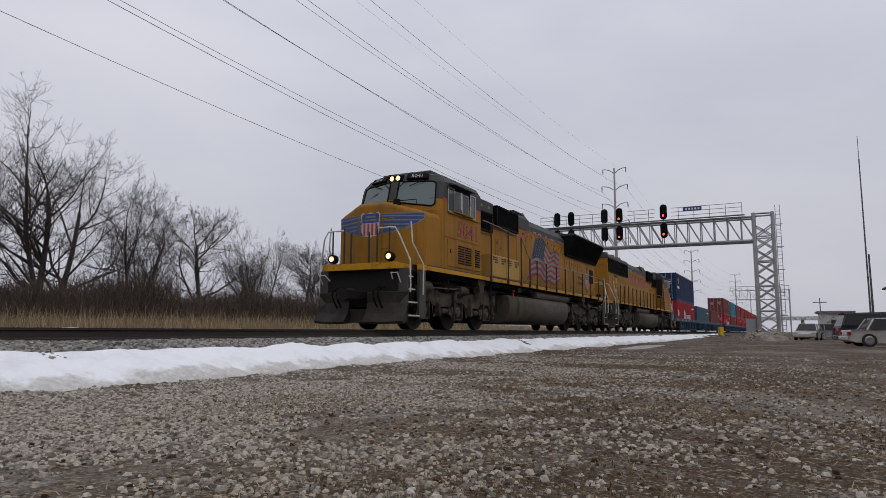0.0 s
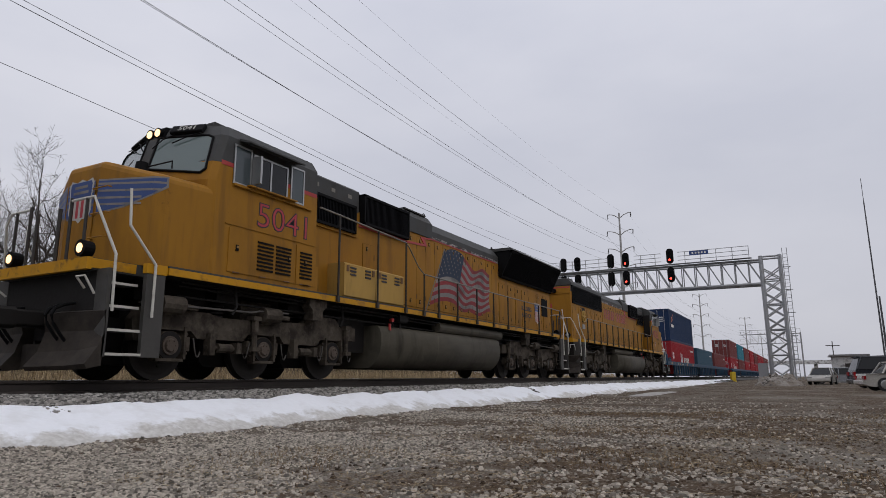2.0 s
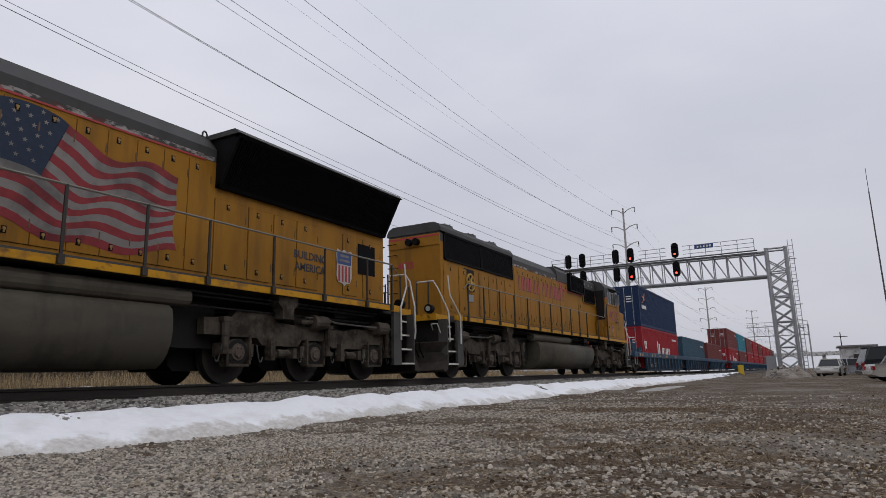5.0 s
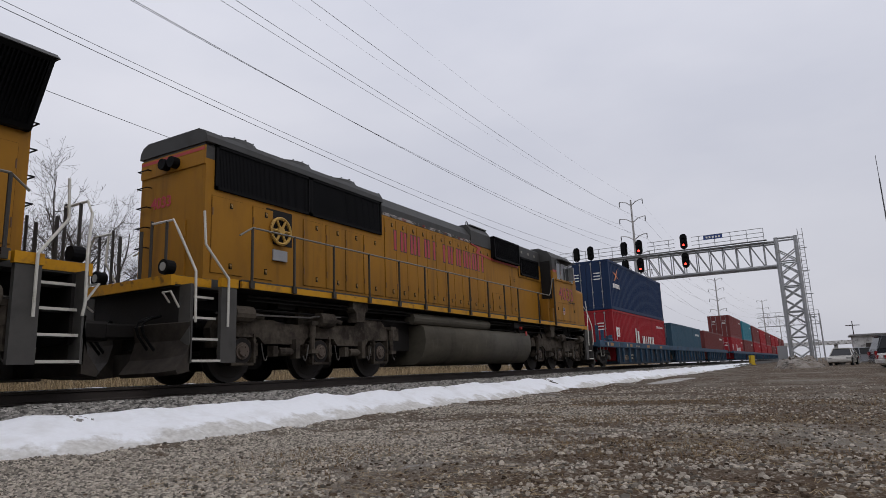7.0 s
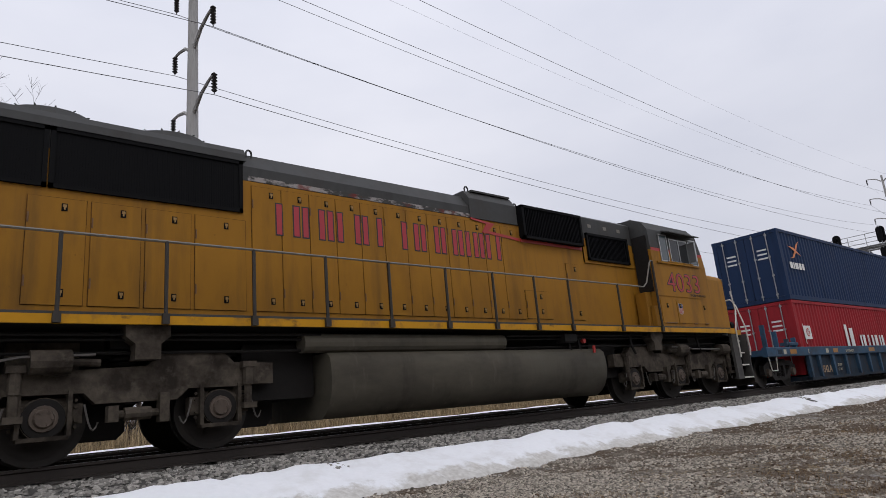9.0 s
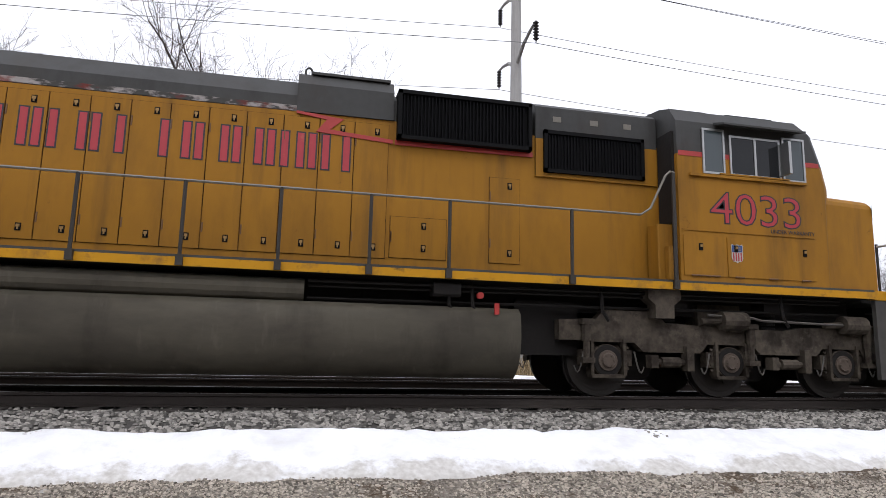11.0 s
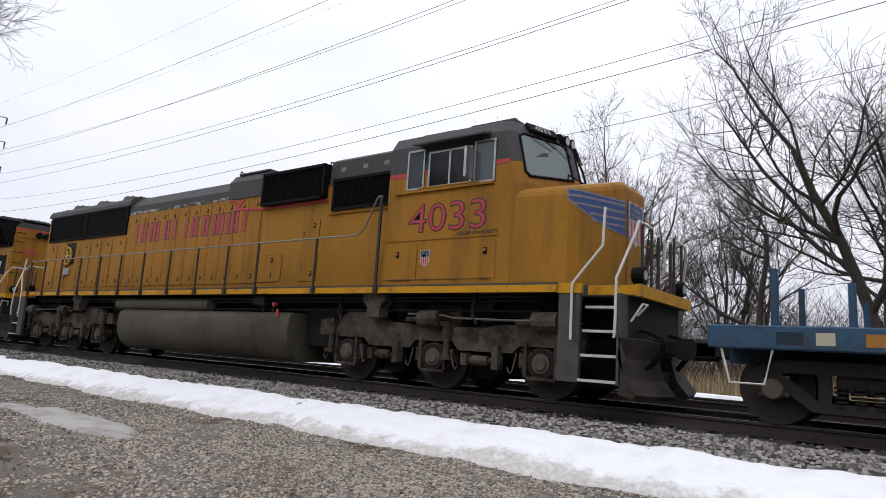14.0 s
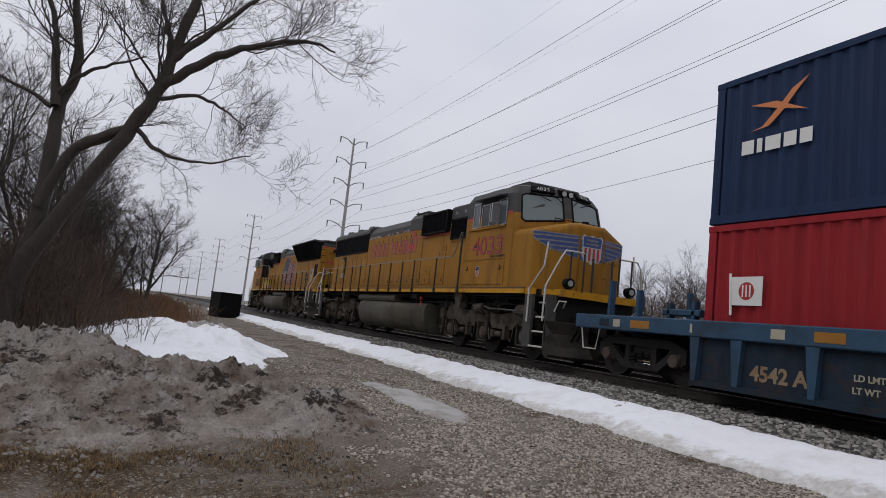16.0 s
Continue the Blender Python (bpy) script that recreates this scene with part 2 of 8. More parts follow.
M_GREY = mat("harbor_grey_paint", (0.060, 0.060, 0.058), 0.6, grain=10, vary=0.15, stain=(0.055, 0.05, 0.045), stain_scale=1.6, bump=0.05, spec=0.2)
weather(M_GREY, (0.026, 0.024, 0.022), 2.0, (1, 1, 0.3), 0.52, 0.78, 0.6)
M_FLAKE = mat("flaking_roof_edge", (0.060, 0.057, 0.052), 0.7, grain=14, vary=0.2, stain=(0.34, 0.31, 0.29), stain_scale=9.0, stain_cut=(0.46, 0.56), bump=0.1, stretch=(0.4, 1, 1), spec=0.2)
weather(M_FLAKE, (0.17, 0.028, 0.02), 4.0, (0.5, 1, 1), 0.56, 0.66, 0.8)
M_SEAM = mat("grimy_door_gap", (0.15, 0.068, 0.018), 0.85, grain=12, vary=0.3, stain=(0.020, 0.013, 0.009), stain_scale=2.0, stain_cut=(0.45, 0.65), bump=0.1, spec=0.1)
M_TANK = mat("grimy_tank_grey", (0.095, 0.085, 0.065), 0.6, grain=8, vary=0.12, stain=(0.055, 0.048, 0.039), stain_scale=1.1, stain_cut=(0.45, 0.75), bump=0.06, stretch=(0.6, 1, 1.6), spec=0.12)
weather(M_TANK, (0.030, 0.025, 0.020), 1.6, (1, 1, 0.25), 0.54, 0.74, 0.8)
weather(M_TANK, (0.16, 0.145, 0.115), 5.0, (1, 1, 0.15), 0.60, 0.76, 0.5)
M_TRUCK = mat("dusty_truck_iron", (0.082, 0.068, 0.053), 0.85, grain=14, vary=0.35, stain=(0.030, 0.024, 0.019), stain_scale=2.5, stain_cut=(0.42, 0.62), bump=0.4, spec=0.15)
weather(M_TRUCK, (0.135, 0.115, 0.09), 5.0, (1, 1, 1), 0.56, 0.72, 0.7)
M_UNDER = mat("oily_underframe", (0.013, 0.0112, 0.010), 0.75, grain=16, vary=0.4, bump=0.2, spec=0.25)
M_BLACK = mat("matt_black", (0.006, 0.006, 0.0065), 0.7, grain=30, vary=0.2, bump=0.05, spec=0.1)
M_FIN = mat("black_fin", (0.007, 0.007, 0.008), 0.7, grain=30, vary=0.2, bump=0.05, spec=0.06)
M_POST = mat("dark_handrail_post", (0.026, 0.021, 0.016), 0.6, grain=30, vary=0.2, bump=0.05)
M_RAILPIPE = mat("dull_pipe", (0.17, 0.155, 0.125), 0.5, grain=30, vary=0.2, bump=0.05)
M_WHITE = mat("white_grab_paint", (0.56, 0.54, 0.48), 0.5, grain=20, vary=0.1, stain=(0.30, 0.27, 0.22), stain_scale=5.0, stain_cut=(0.58, 0.8), bump=0.05)
M_RED = mat("red_lettering", (0.40, 0.03, 0.04), 0.5, grain=12, vary=0.12, stain=(0.42, 0.16, 0.07), stain_scale=3.0, stain_cut=(0.62, 0.8), bump=0)
M_OUTLINE = mat("dark_outline", (0.03, 0.025, 0.03), 0.6, grain=12, vary=0.2, bump=0)
M_REDLINE = mat("red_line", (0.38, 0.03, 0.025), 0.5, grain=12, vary=0.15, bump=0)
M_BLUE = mat("emblem_blue", (0.028, 0.062, 0.20), 0.5, grain=12, vary=0.15, bump=0)
M_NAVYFLAG = mat("faded_flag_blue", (0.024, 0.036, 0.062), 0.55, grain=10, vary=0.25, bump=0, spec=0.2)
M_FLAGRED = mat("faded_flag_red", (0.25, 0.036, 0.04), 0.55, grain=7, vary=0.25, bump=0, spec=0.2)
M_FLAGWHITE = mat("faded_flag_white", (0.225, 0.205, 0.19), 0.55, grain=7, vary=0.2, bump=0, spec=0.2)
weather(M_FLAGWHITE, (0.10, 0.095, 0.09), 1.4, (1, 1, 1), 0.50, 0.66, 0.8)
weather(M_FLAGRED, (0.11, 0.022, 0.025), 1.4, (1, 1, 1), 0.50, 0.66, 0.8)
M_LABEL = mat("white_lettering", (0.75, 0.74, 0.70), 0.5, grain=20, vary=0.08, bump=0)
M_EMBLEM = mat("weathered_emblem_white", (0.46, 0.44, 0.40), 0.6, grain=12, vary=0.15, stain=(0.25, 0.19, 0.12), stain_scale=4.0, stain_cut=(0.55, 0.8), bump=0, spec=0.2)
M_GLASS = glassy("dark_cab_glass", (0.008, 0.009, 0.01), 0.05, 0.3)
M_WINDSHIELD = glassy("windshield_glass", (0.10, 0.135, 0.13), 0.1)
M_SILVER = mat("bare_aluminium", (0.38, 0.38, 0.37), 0.4, 0.9, grain=30, vary=0.1, bump=0.02)
M_LAMP = glow("lit_lamp", (1.0, 0.62, 0.30), 1.9)
M_UNLIT = glassy("unlit_lens", (0.35, 0.35, 0.33), 0.1)
M_SIGRED = glow("red_signal_light", (1.0, 0.03, 0.02), 7.0)
M_GALV = mat("galvanised_steel", (0.32, 0.325, 0.33), 0.5, 0.4, grain=18, vary=0.12, stain=(0.33, 0.32, 0.30), stain_scale=1.4, bump=0.05)
M_POLE = mat("weathered_steel_pole", (0.36, 0.35, 0.335), 0.7, 0.1, grain=14, vary=0.15, stain=(0.26, 0.25, 0.235), stain_scale=0.9, bump=0.08, stretch=(1, 1, 0.25))
M_WIRE = mat("aluminium_wire", (0.10, 0.10, 0.105), 0.6, 0.3, grain=10, vary=0.1, bump=0)
M_INSUL = mat("brown_insulator", (0.035, 0.03, 0.03), 0.3, grain=20, vary=0.1, bump=0)
M_BARK = mat("grey_bark", (0.058, 0.048, 0.041), 0.95, grain=18, vary=0.4, bump=0.7, stretch=(1, 1, 0.2))
M_TWIG = mat("bare_twig", (0.060, 0.048, 0.041), 0.9, grain=8, vary=0.3, bump=0)
M_BRUSH = mat("dormant_brush", (0.07, 0.049, 0.036), 0.95, grain=3, vary=0.35, island=0.4, bump=0)
M_RUST_BRUSH = mat("rust_brown_weeds", (0.15, 0.078, 0.036), 0.95, grain=3, vary=0.3, island=0.4, bump=0)
M_GRASS = mat("dead_grass", (0.29, 0.215, 0.118), 0.9, grain=3, vary=0.25, island=0.4, bump=0)
M_TURF = mat("flattened_brown_grass", (0.17, 0.115, 0.062), 0.9, grain=3, vary=0.3, island=0.5, bump=0, spec=0.1)
# darker than the locomotive trucks: shade under the car is in the colour
M_CARTRUCK = mat("shaded_grimy_truck", (0.017, 0.014, 0.012), 0.85, grain=14, vary=0.35, stain=(0.012, 0.010, 0.009), stain_scale=2.5, bump=0.3)
M_RUSTNUM = mat("rust_stained_figures", (0.30, 0.21, 0.125), 0.7, grain=10, vary=0.2, stain=(0.20, 0.09, 0.04), stain_scale=4.0, stain_cut=(0.5, 0.7), bump=0)
M_CARBLUE = mat("railcar_blue", (0.036, 0.080, 0.135), 0.65, grain=10, vary=0.2, stain=(0.030, 0.035, 0.040), stain_scale=1.6, stain_cut=(0.46, 0.72), bump=0.08, spec=0.2)
weather(M_CARBLUE, (0.075, 0.036, 0.020), 3.5, (1, 1, 0.5), 0.60, 0.70, 0.8, 0.75)
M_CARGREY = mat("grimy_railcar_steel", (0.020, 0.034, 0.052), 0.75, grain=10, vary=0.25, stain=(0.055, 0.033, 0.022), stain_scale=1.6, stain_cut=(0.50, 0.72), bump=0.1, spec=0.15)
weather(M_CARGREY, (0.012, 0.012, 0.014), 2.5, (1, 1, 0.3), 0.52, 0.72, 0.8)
M_AMBER = mat("amber_panel", (0.32, 0.135, 0.014), 0.5, grain=10, vary=0.2, bump=0)
M_CREAM = mat("cream_plate", (0.42, 0.385, 0.28), 0.6, grain=10, vary=0.1, bump=0)

# ---- building helpers ----
RAIL = 0.70          # top of rail above the lot
TRACK = 10.28        # centre line of the near track
TRACK2 = 14.75       # centre line of the far track
rnd = random.Random(7)


def part(name, bm, material, parent, label=""):
    me = bpy.data.meshes.new(name)
    bm.to_mesh(me)
    bm.free()
    me.materials.append(material)
    ob = new(name, me)
    ob.parent = parent
    return tagged(ob, label)


def piece(name, me, parent, m):
    ob = new(name, me)
    ob.parent = parent
    ob.matrix_basis = m
    return ob


def thing(name, label, category, group="", kind=""):
    ob = new(name)
    ob.empty_display_size = 0.3
    return tagged(ob, label, category, group, kind)


def box(bm, x0, x1, y0, y1, z0, z1, bev=0.0):
    """A box; bev cuts the edges that run along its longest side."""
    if bev <= 0:
        vs = [bm.verts.new((x, y, z)) for x in (x0, x1) for y in (y0, y1) for z in (z0, z1)]
        for f in ((0, 1, 3, 2), (4, 6, 7, 5), (0, 4, 5, 1), (2, 3, 7, 6), (0, 2, 6, 4), (1, 5, 7, 3)):
            bm.faces.new([vs[i] for i in f])
        return
    dx, dy, dz = x1 - x0, y1 - y0, z1 - z0
    ax = max((dx, 0), (dy, 1), (dz, 2))[1]
    lo, hi = [(x0, x1), (y0, y1), (z0, z1)][ax]
    (a0, a1), (b0, b1) = [p for i, p in enumerate(((x0, x1), (y0, y1), (z0, z1))) if i != ax]
    prof = [(a0 + bev, b0), (a1 - bev, b0), (a1, b0 + bev), (a1, b1 - bev), (a1 - bev, b1), (a0 + bev, b1), (a0, b1 - bev), (a0, b0 + bev)]
    prism(bm, prof, ax, lo, hi)


def prism(bm, prof, axis, lo, hi):
    """A polygon of the two other axes, drawn out along one axis."""
    def at(p, c):
        v = list(p)
        v.insert(axis, c)
        return v
    a = [bm.verts.new(at(p, lo)) for p in prof]
    b = [bm.verts.new(at(p, hi)) for p in prof]
    n = len(prof)
    for i in range(n):
        bm.faces.new((a[i], a[(i + 1) % n], b[(i + 1) % n], b[i]))
    bm.faces.new(a[::-1])
    bm.faces.new(b)


def tube(bm, pts, r, sides=8, r_end=None):
    """A round bar through points; it may taper."""
    pts = [Vector(p) for p in pts]
    rings = []
    for i, p in enumerate(pts):
        d = (pts[min(i + 1, len(pts) - 1)] - pts[max(i - 1, 0)]).normalized()
        u = d.cross(Vector((0, 0, 1)) if abs(d.z) < 0.9 else Vector((1, 0, 0))).normalized()
        w = d.cross(u)
        rr = r if r_end is None else r + (r_end - r) * i / (len(pts) - 1)
        rings.append([bm.verts.new(p + (u * math.cos(a) + w * math.sin(a)) * rr) for a in [2 * math.pi * k / sides for k in range(sides)]])
    for a, b in zip(rings, rings[1:]):
        for k in range(sides):
            bm.faces.new((a[k], a[(k + 1) % sides], b[(k + 1) % sides], b[k]))
    bm.faces.new(rings[0][::-1])
    bm.faces.new(rings[-1])


def disc(bm, centre, axis, r0, r1, lo, hi, sides=20):
    """A turned piece from lo to hi along an axis, radius r0 to r1."""
    rings = []
    for c, r in ((lo, r0), (hi, r1)):
        ring = []
        for k in range(sides):
            a = 2 * math.pi * k / sides
            v = [centre[0] + r * math.cos(a), centre[1] + r * math.sin(a)]
            v.insert(axis, c)
            ring.append(bm.verts.new(v))
        rings.append(ring)
    for k in range(sides):
        bm.faces.new((rings[0][k], rings[0][(k + 1) % sides], rings[1][(k + 1) % sides], rings[1][k]))
    bm.faces.new(rings[0][::-1])
    bm.faces.new(rings[1])


def mesh_of(name, verts, faces, material):
    me = bpy.data.meshes.new(name)
    me.from_pydata(verts, [], faces)
    me.materials.append(material)
    return me


def writing(name, text, size, material, parent, m, fat=0.0, squeeze=1.0, depth=0.002, label=""):
    """Letters as a mesh, in the plane of m (x along the line, y up)."""
    cu = bpy.data.curves.new(name, "FONT")
    cu.body, cu.size, cu.extrude, cu.offset, cu.align_x = text, size, depth, fat, "CENTER"
    cu.resolution_u = 3
    tmp = bpy.data.objects.new(name, cu)
    me = bpy.data.meshes.new_from_object(tmp)
    bpy.data.objects.remove(tmp)
    me.transform(Matrix.Diagonal((squeeze, 1, 1, 1)))
    me.materials.clear()
    me.materials.append(material)
    ob = new(name, me)
    ob.parent = parent
    ob.matrix_basis = m
    return tagged(ob, label)


def side(x, y, z, s):
    """A plane on the side of a vehicle, facing -y (s = -1) or +y (s = 1)."""
    return pose(x, y, z, 90, 0, 0 if s < 0 else 180)


def bm_new():
    return bmesh.new()


def height_noise(x, y, s, amp):
    return noise.noise(Vector((x * s, y * s, 3.7))) * amp


# ---- ground ----
def grid_sheet(name, xs, ys, height, material):
    verts = [(x, y, height(x, y)) for y in ys for x in xs]
    nx = len(xs)
    faces = [(j * nx + i, j * nx + i + 1, (j + 1) * nx + i + 1, (j + 1) * nx + i) for j in range(len(ys) - 1) for i in range(nx - 1)]
    me = mesh_of(name, verts, faces, material)
    for p in me.polygons:
        p.use_smooth = True
    return new(name, me)


def steps(*spans):
    out = []
    for lo, hi, d in spans:
        n = max(1, round((hi - lo) / d))
        out += [lo + (hi - lo) * i / n for i in range(n)]
    return out + [spans[-1][1]]


def lot_height(x, y):
    near = max(0.0, 1 - (abs(x) + abs(y)) / 60)
    z = height_noise(x, y, 0.35, 0.05) * near + height_noise(x, y, 1.7, 0.018) * near
    if y > 6.2:                        # the bed of the tracks
        z += min(1.0, (y - 6.2) / 2.0) * 0.30
    if y > 17.5:
        z -= min(1.0, (y - 17.5) / 4.0) * 0.15
    return z


ground = grid_sheet("ground", steps((-3000, -200, 400), (-200, -40, 20), (-40, -12, 2), (-12, 16, 0.25), (16, 60, 2), (60, 260, 20), (260, 3000, 400)),
                    steps((-2000, -100, 300), (-100, -20, 8), (-20, -5, 1.0), (-5, 8, 0.25), (8, 30, 1), (30, 100, 8), (100, 2000, 300)), lot_height, M_GROUND)
tagged(ground, "grey crushed-stone lot with brown dirt and ice patches", "ground", kind="structure")


def bank_height(x, y):
    prof = [(7.2, 0.22), (7.7, 0.40), (8.6, 0.49), (TRACK2 + 1.9, 0.49), (TRACK2 + 3.6, 0.16)]
    for (a, za), (b, zb) in zip(prof, prof[1:]):
        if y <= b:
            z = za + (zb - za) * (y - a) / (b - a)
            break
    else:
        z = 0.1
    return z + height_noise(x, y, 2.2, 0.03)


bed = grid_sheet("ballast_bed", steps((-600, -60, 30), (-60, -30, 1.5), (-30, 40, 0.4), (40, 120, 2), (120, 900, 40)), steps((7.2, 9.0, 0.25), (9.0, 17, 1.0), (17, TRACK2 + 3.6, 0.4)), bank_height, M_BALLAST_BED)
tagged(bed, "grey crushed rock bed under two railway tracks", "ballast", kind="structure")


STONE_SHAPE = [(1, 0, -0.3), (0.3, 0.95, -0.3), (-0.8, 0.55, -0.3), (-0.75, -0.6, -0.3), (0.35, -0.9, -0.3), (0.62, 0.22, 0.55), (-0.42, 0.48, 0.6), (-0.2, -0.58, 0.5)]


def scatter_stones(name, count, where, size, material, label, seed):
    """Loose angular stones, joined."""
    r = random.Random(seed)
    base = STONE_SHAPE
    faces0 = [(0, 1, 5), (1, 2, 6), (1, 6, 5), (2, 3, 6), (3, 7, 6), (3, 4, 7), (4, 0, 7), (0, 5, 7), (5, 6, 7)]
    verts, faces = [], []
    for _ in range(count):
        x, y, z = where(r)
        s = size(r, x, y)
        a, e, h = r.uniform(0, 6.283), r.uniform(0.6, 1.0), r.uniform(0.5, 0.95)
        c, d = math.cos(a), math.sin(a)
        o = len(verts)
        for px, py, pz in base:
            px, py, pz = px * s * r.uniform(0.75, 1.2), py * s * e * r.uniform(0.75, 1.2), pz * s * h
            verts.append((x + px * c - py * d, y + px * d + py * c, z + pz))
        faces += [tuple(i + o for i in f) for f in faces0]
    ob = new(name, mesh_of(name, verts, faces, material))
    return tagged(ob, label, "stones", kind="stuff")


def near_lot(r):
    while True:
        x, y = r.gauss(1.5, 8), 6.6 - abs(r.gauss(0, 4.5))
        if y > -12 and not (x < -5 and y < 2.6):
            bare = noise.noise(Vector((x * 0.35, y * 0.35, 0))) + 0.5 * noise.noise(Vector((x * 1.1, y * 1.1, 4)))
            if bare + r.uniform(-0.8, 0.8) > (-0.2 if x < 5 else 0.25):
                return x, y, lot_height(x, y) + 0.006


scatter_stones("loose_gravel", 7000, near_lot, lambda r, x, y: 0.012 + 0.012 * r.random() + 0.022 * r.random() ** 5, M_STONE, "loose pale crushed stone lying on the lot", 11)


def fine_gravel(count, seed):
    """The smaller stones that cover the lot, thinner over the bare soil."""
    r = random.Random(seed)
    verts, faces = [], []
    skin = [(0, 1, 5), (1, 2, 6), (1, 6, 5), (2, 3, 6), (3, 7, 6), (3, 4, 7), (4, 0, 7), (0, 5, 7), (5, 6, 7)]
    while len(faces) < count * 9:
        x, y = r.gauss(1.0, 7.0), 6.75 - abs(r.gauss(0, 3.6))
        if y < -8 or (x < -5 and y < 2.2):
            continue
        bare = noise.noise(Vector((x * 0.5, y * 0.5, 7))) + 0.7 * noise.noise(Vector((x * 1.6, y * 1.6, 2))) + 0.7 * noise.noise(Vector((x * 4.3, y * 4.3, 5)))
        if bare + r.uniform(-0.3, 0.3) < (-0.32 if y > 3.0 and x < 7 else 0.06):
            continue
        s = 0.008 + 0.010 * r.random() + 0.012 * r.random() ** 3 + 0.0006 * abs(x)
        z, o, turn, e, h = lot_height(x, y), len(verts), r.uniform(0, 6.283), r.uniform(0.55, 1.0), r.uniform(0.45, 0.9)
        c, w = math.cos(turn) * s, math.sin(turn) * s
        for px, py, pz in STONE_SHAPE:
            px, py = px * r.uniform(0.7, 1.2), py * e * r.uniform(0.7, 1.2)
            verts.append((x + px * c - py * w, y + px * w + py * c, z + (pz * r.uniform(0.7, 1.2) + 0.22) * s * h))
        faces += [(o + a, o + b, o + q) for a, b, q in skin]
    ob = new("fine_gravel", mesh_of("fine_gravel", verts, faces, M_STONE))
    tagged(ob, "small grey and buff crushed stone covering the lot", "stones", kind="stuff")


fine_gravel(105000, 17)


def bare_lot(r):
    x, y = r.gauss(5.0, 6.0), r.triangular(-5.0, 6.3, 1.0)
    if x < -5 and y < 2.6:
        x += 12
    return x, y, lot_height(x, y) + 0.003


scatter_stones("soil_clods", 7000, bare_lot, lambda r, x, y: 0.008 + 0.012 * r.random() + 0.016 * r.random() ** 5, mat("dark_soil", (0.085, 0.060, 0.041), 0.95, grain=40, vary=0.4, island=0.6, bump=0.3, spec=0.1), "small dark clods of soil on the lot", 14)


def shoulder(r):
    x = r.triangular(-34, 60, 2)
    y = r.uniform(7.45, 8.95)
    return x, y, bank_height(x, y) + 0.012


scatter_stones("ballast", 22000, shoulder, lambda r, x, y: r.uniform(0.02, 0.05), M_BALLAST, "grey angular ballast rock on the track shoulder", 12)
scatter_stones("ballast", 5000, lambda r: (r.triangular(-30, 50, 2), r.uniform(9.0, 12.0), 0.50), lambda r, x, y: r.uniform(0.022, 0.042), M_BALLAST, "grey angular ballast rock between the rails", 13)


SNOW_CREST = [0.0, 0.085, 0.135, 0.18, 0.21, 0.24, 0.27, 0.30, 0.33, 0.36, 0.39, 0.415, 0.385]


def snow_strip():
    xs = steps((-70, -30, 0.5), (-30, 30, 0.12), (30, 90, 0.5))
    cols = 24
    verts, faces = [], []
    for x in xs:
        near = 6.60 + height_noise(x, 0, 0.5, 0.18) + height_noise(x, 5, 2.5, 0.08) + height_noise(x, 25, 6.0, 0.05)
        far = 7.68 + height_noise(x, 9, 0.45, 0.15) + height_noise(x, 15, 1.9, 0.14) + height_noise(x, 35, 5.5, 0.09)
        if x > 45:
            near, far = near + (x - 45) * 0.018, far
        if x < -45:
            far -= (-45 - x) * 0.02
        if far < near + 0.1:
            far = near + 0.1
        for k in range(cols + 1):
            u = k / cols
            y = near + (far - near) * u
            crest = SNOW_CREST[k // 2] if k % 2 == 0 else (SNOW_CREST[k // 2] + SNOW_CREST[k // 2 + 1]) / 2
            z = crest + 0.015 + height_noise(x, y, 1.3, 0.05) * min(1, k) + (height_noise(x, y, 5.0, 0.022) + height_noise(x, y, 11.0, 0.016)) * min(1, k)
            verts.append((x, y, z if k else -0.02))
    for i in range(len(xs) - 1):
        for k in range(cols):
            a = i * (cols + 1) + k
            faces.append((a, a + cols + 1, a + cols + 2, a + 1))
    me = mesh_of("snow_bank", verts, faces, M_BANK)
    for p in me.polygons:
        p.use_smooth = True
    tagged(new("snow_bank", me), "long bank of old snow with a dirty grey edge beside the ballast", "snow", kind="structure")


snow_strip()


def far_snow():
    """Thin old snow along the far foot of the second track's ballast."""
    xs = steps((-120, -40, 2.0), (-40, 60, 0.3), (60, 160, 2.0))
    verts, faces, cols = [], [], 6
    for x in xs:
        near = TRACK2 + 2.75 + height_noise(x, 31, 0.4, 0.25)
        far = TRACK2 + 4.6 + height_noise(x, 41, 0.5, 0.3)
        for k in range(cols + 1):
            u = k / cols
            y = near + (far - near) * u
            z = bank_height(x, y) if y < TRACK2 + 3.6 else 0.12
            z = max(z, 0.56 + 0.06 * (1 - u)) + 0.10 * math.sin(math.pi * u) + height_noise(x, y, 1.5, 0.03)
            verts.append((x, y, z - (0.5 if k in (0, cols) else 0)))
    for i in range(len(xs) - 1):
        for k in range(cols):
            a = i * (cols + 1) + k
            faces.append((a, a + cols + 1, a + cols + 2, a + 1))
    me = mesh_of("snow_bank", verts, faces, M_SNOW)
    for p in me.polygons:
        p.use_smooth = True
    tagged(new("snow_bank", me), "thin strip of old snow behind the far track", "snow", kind="structure")


far_snow()


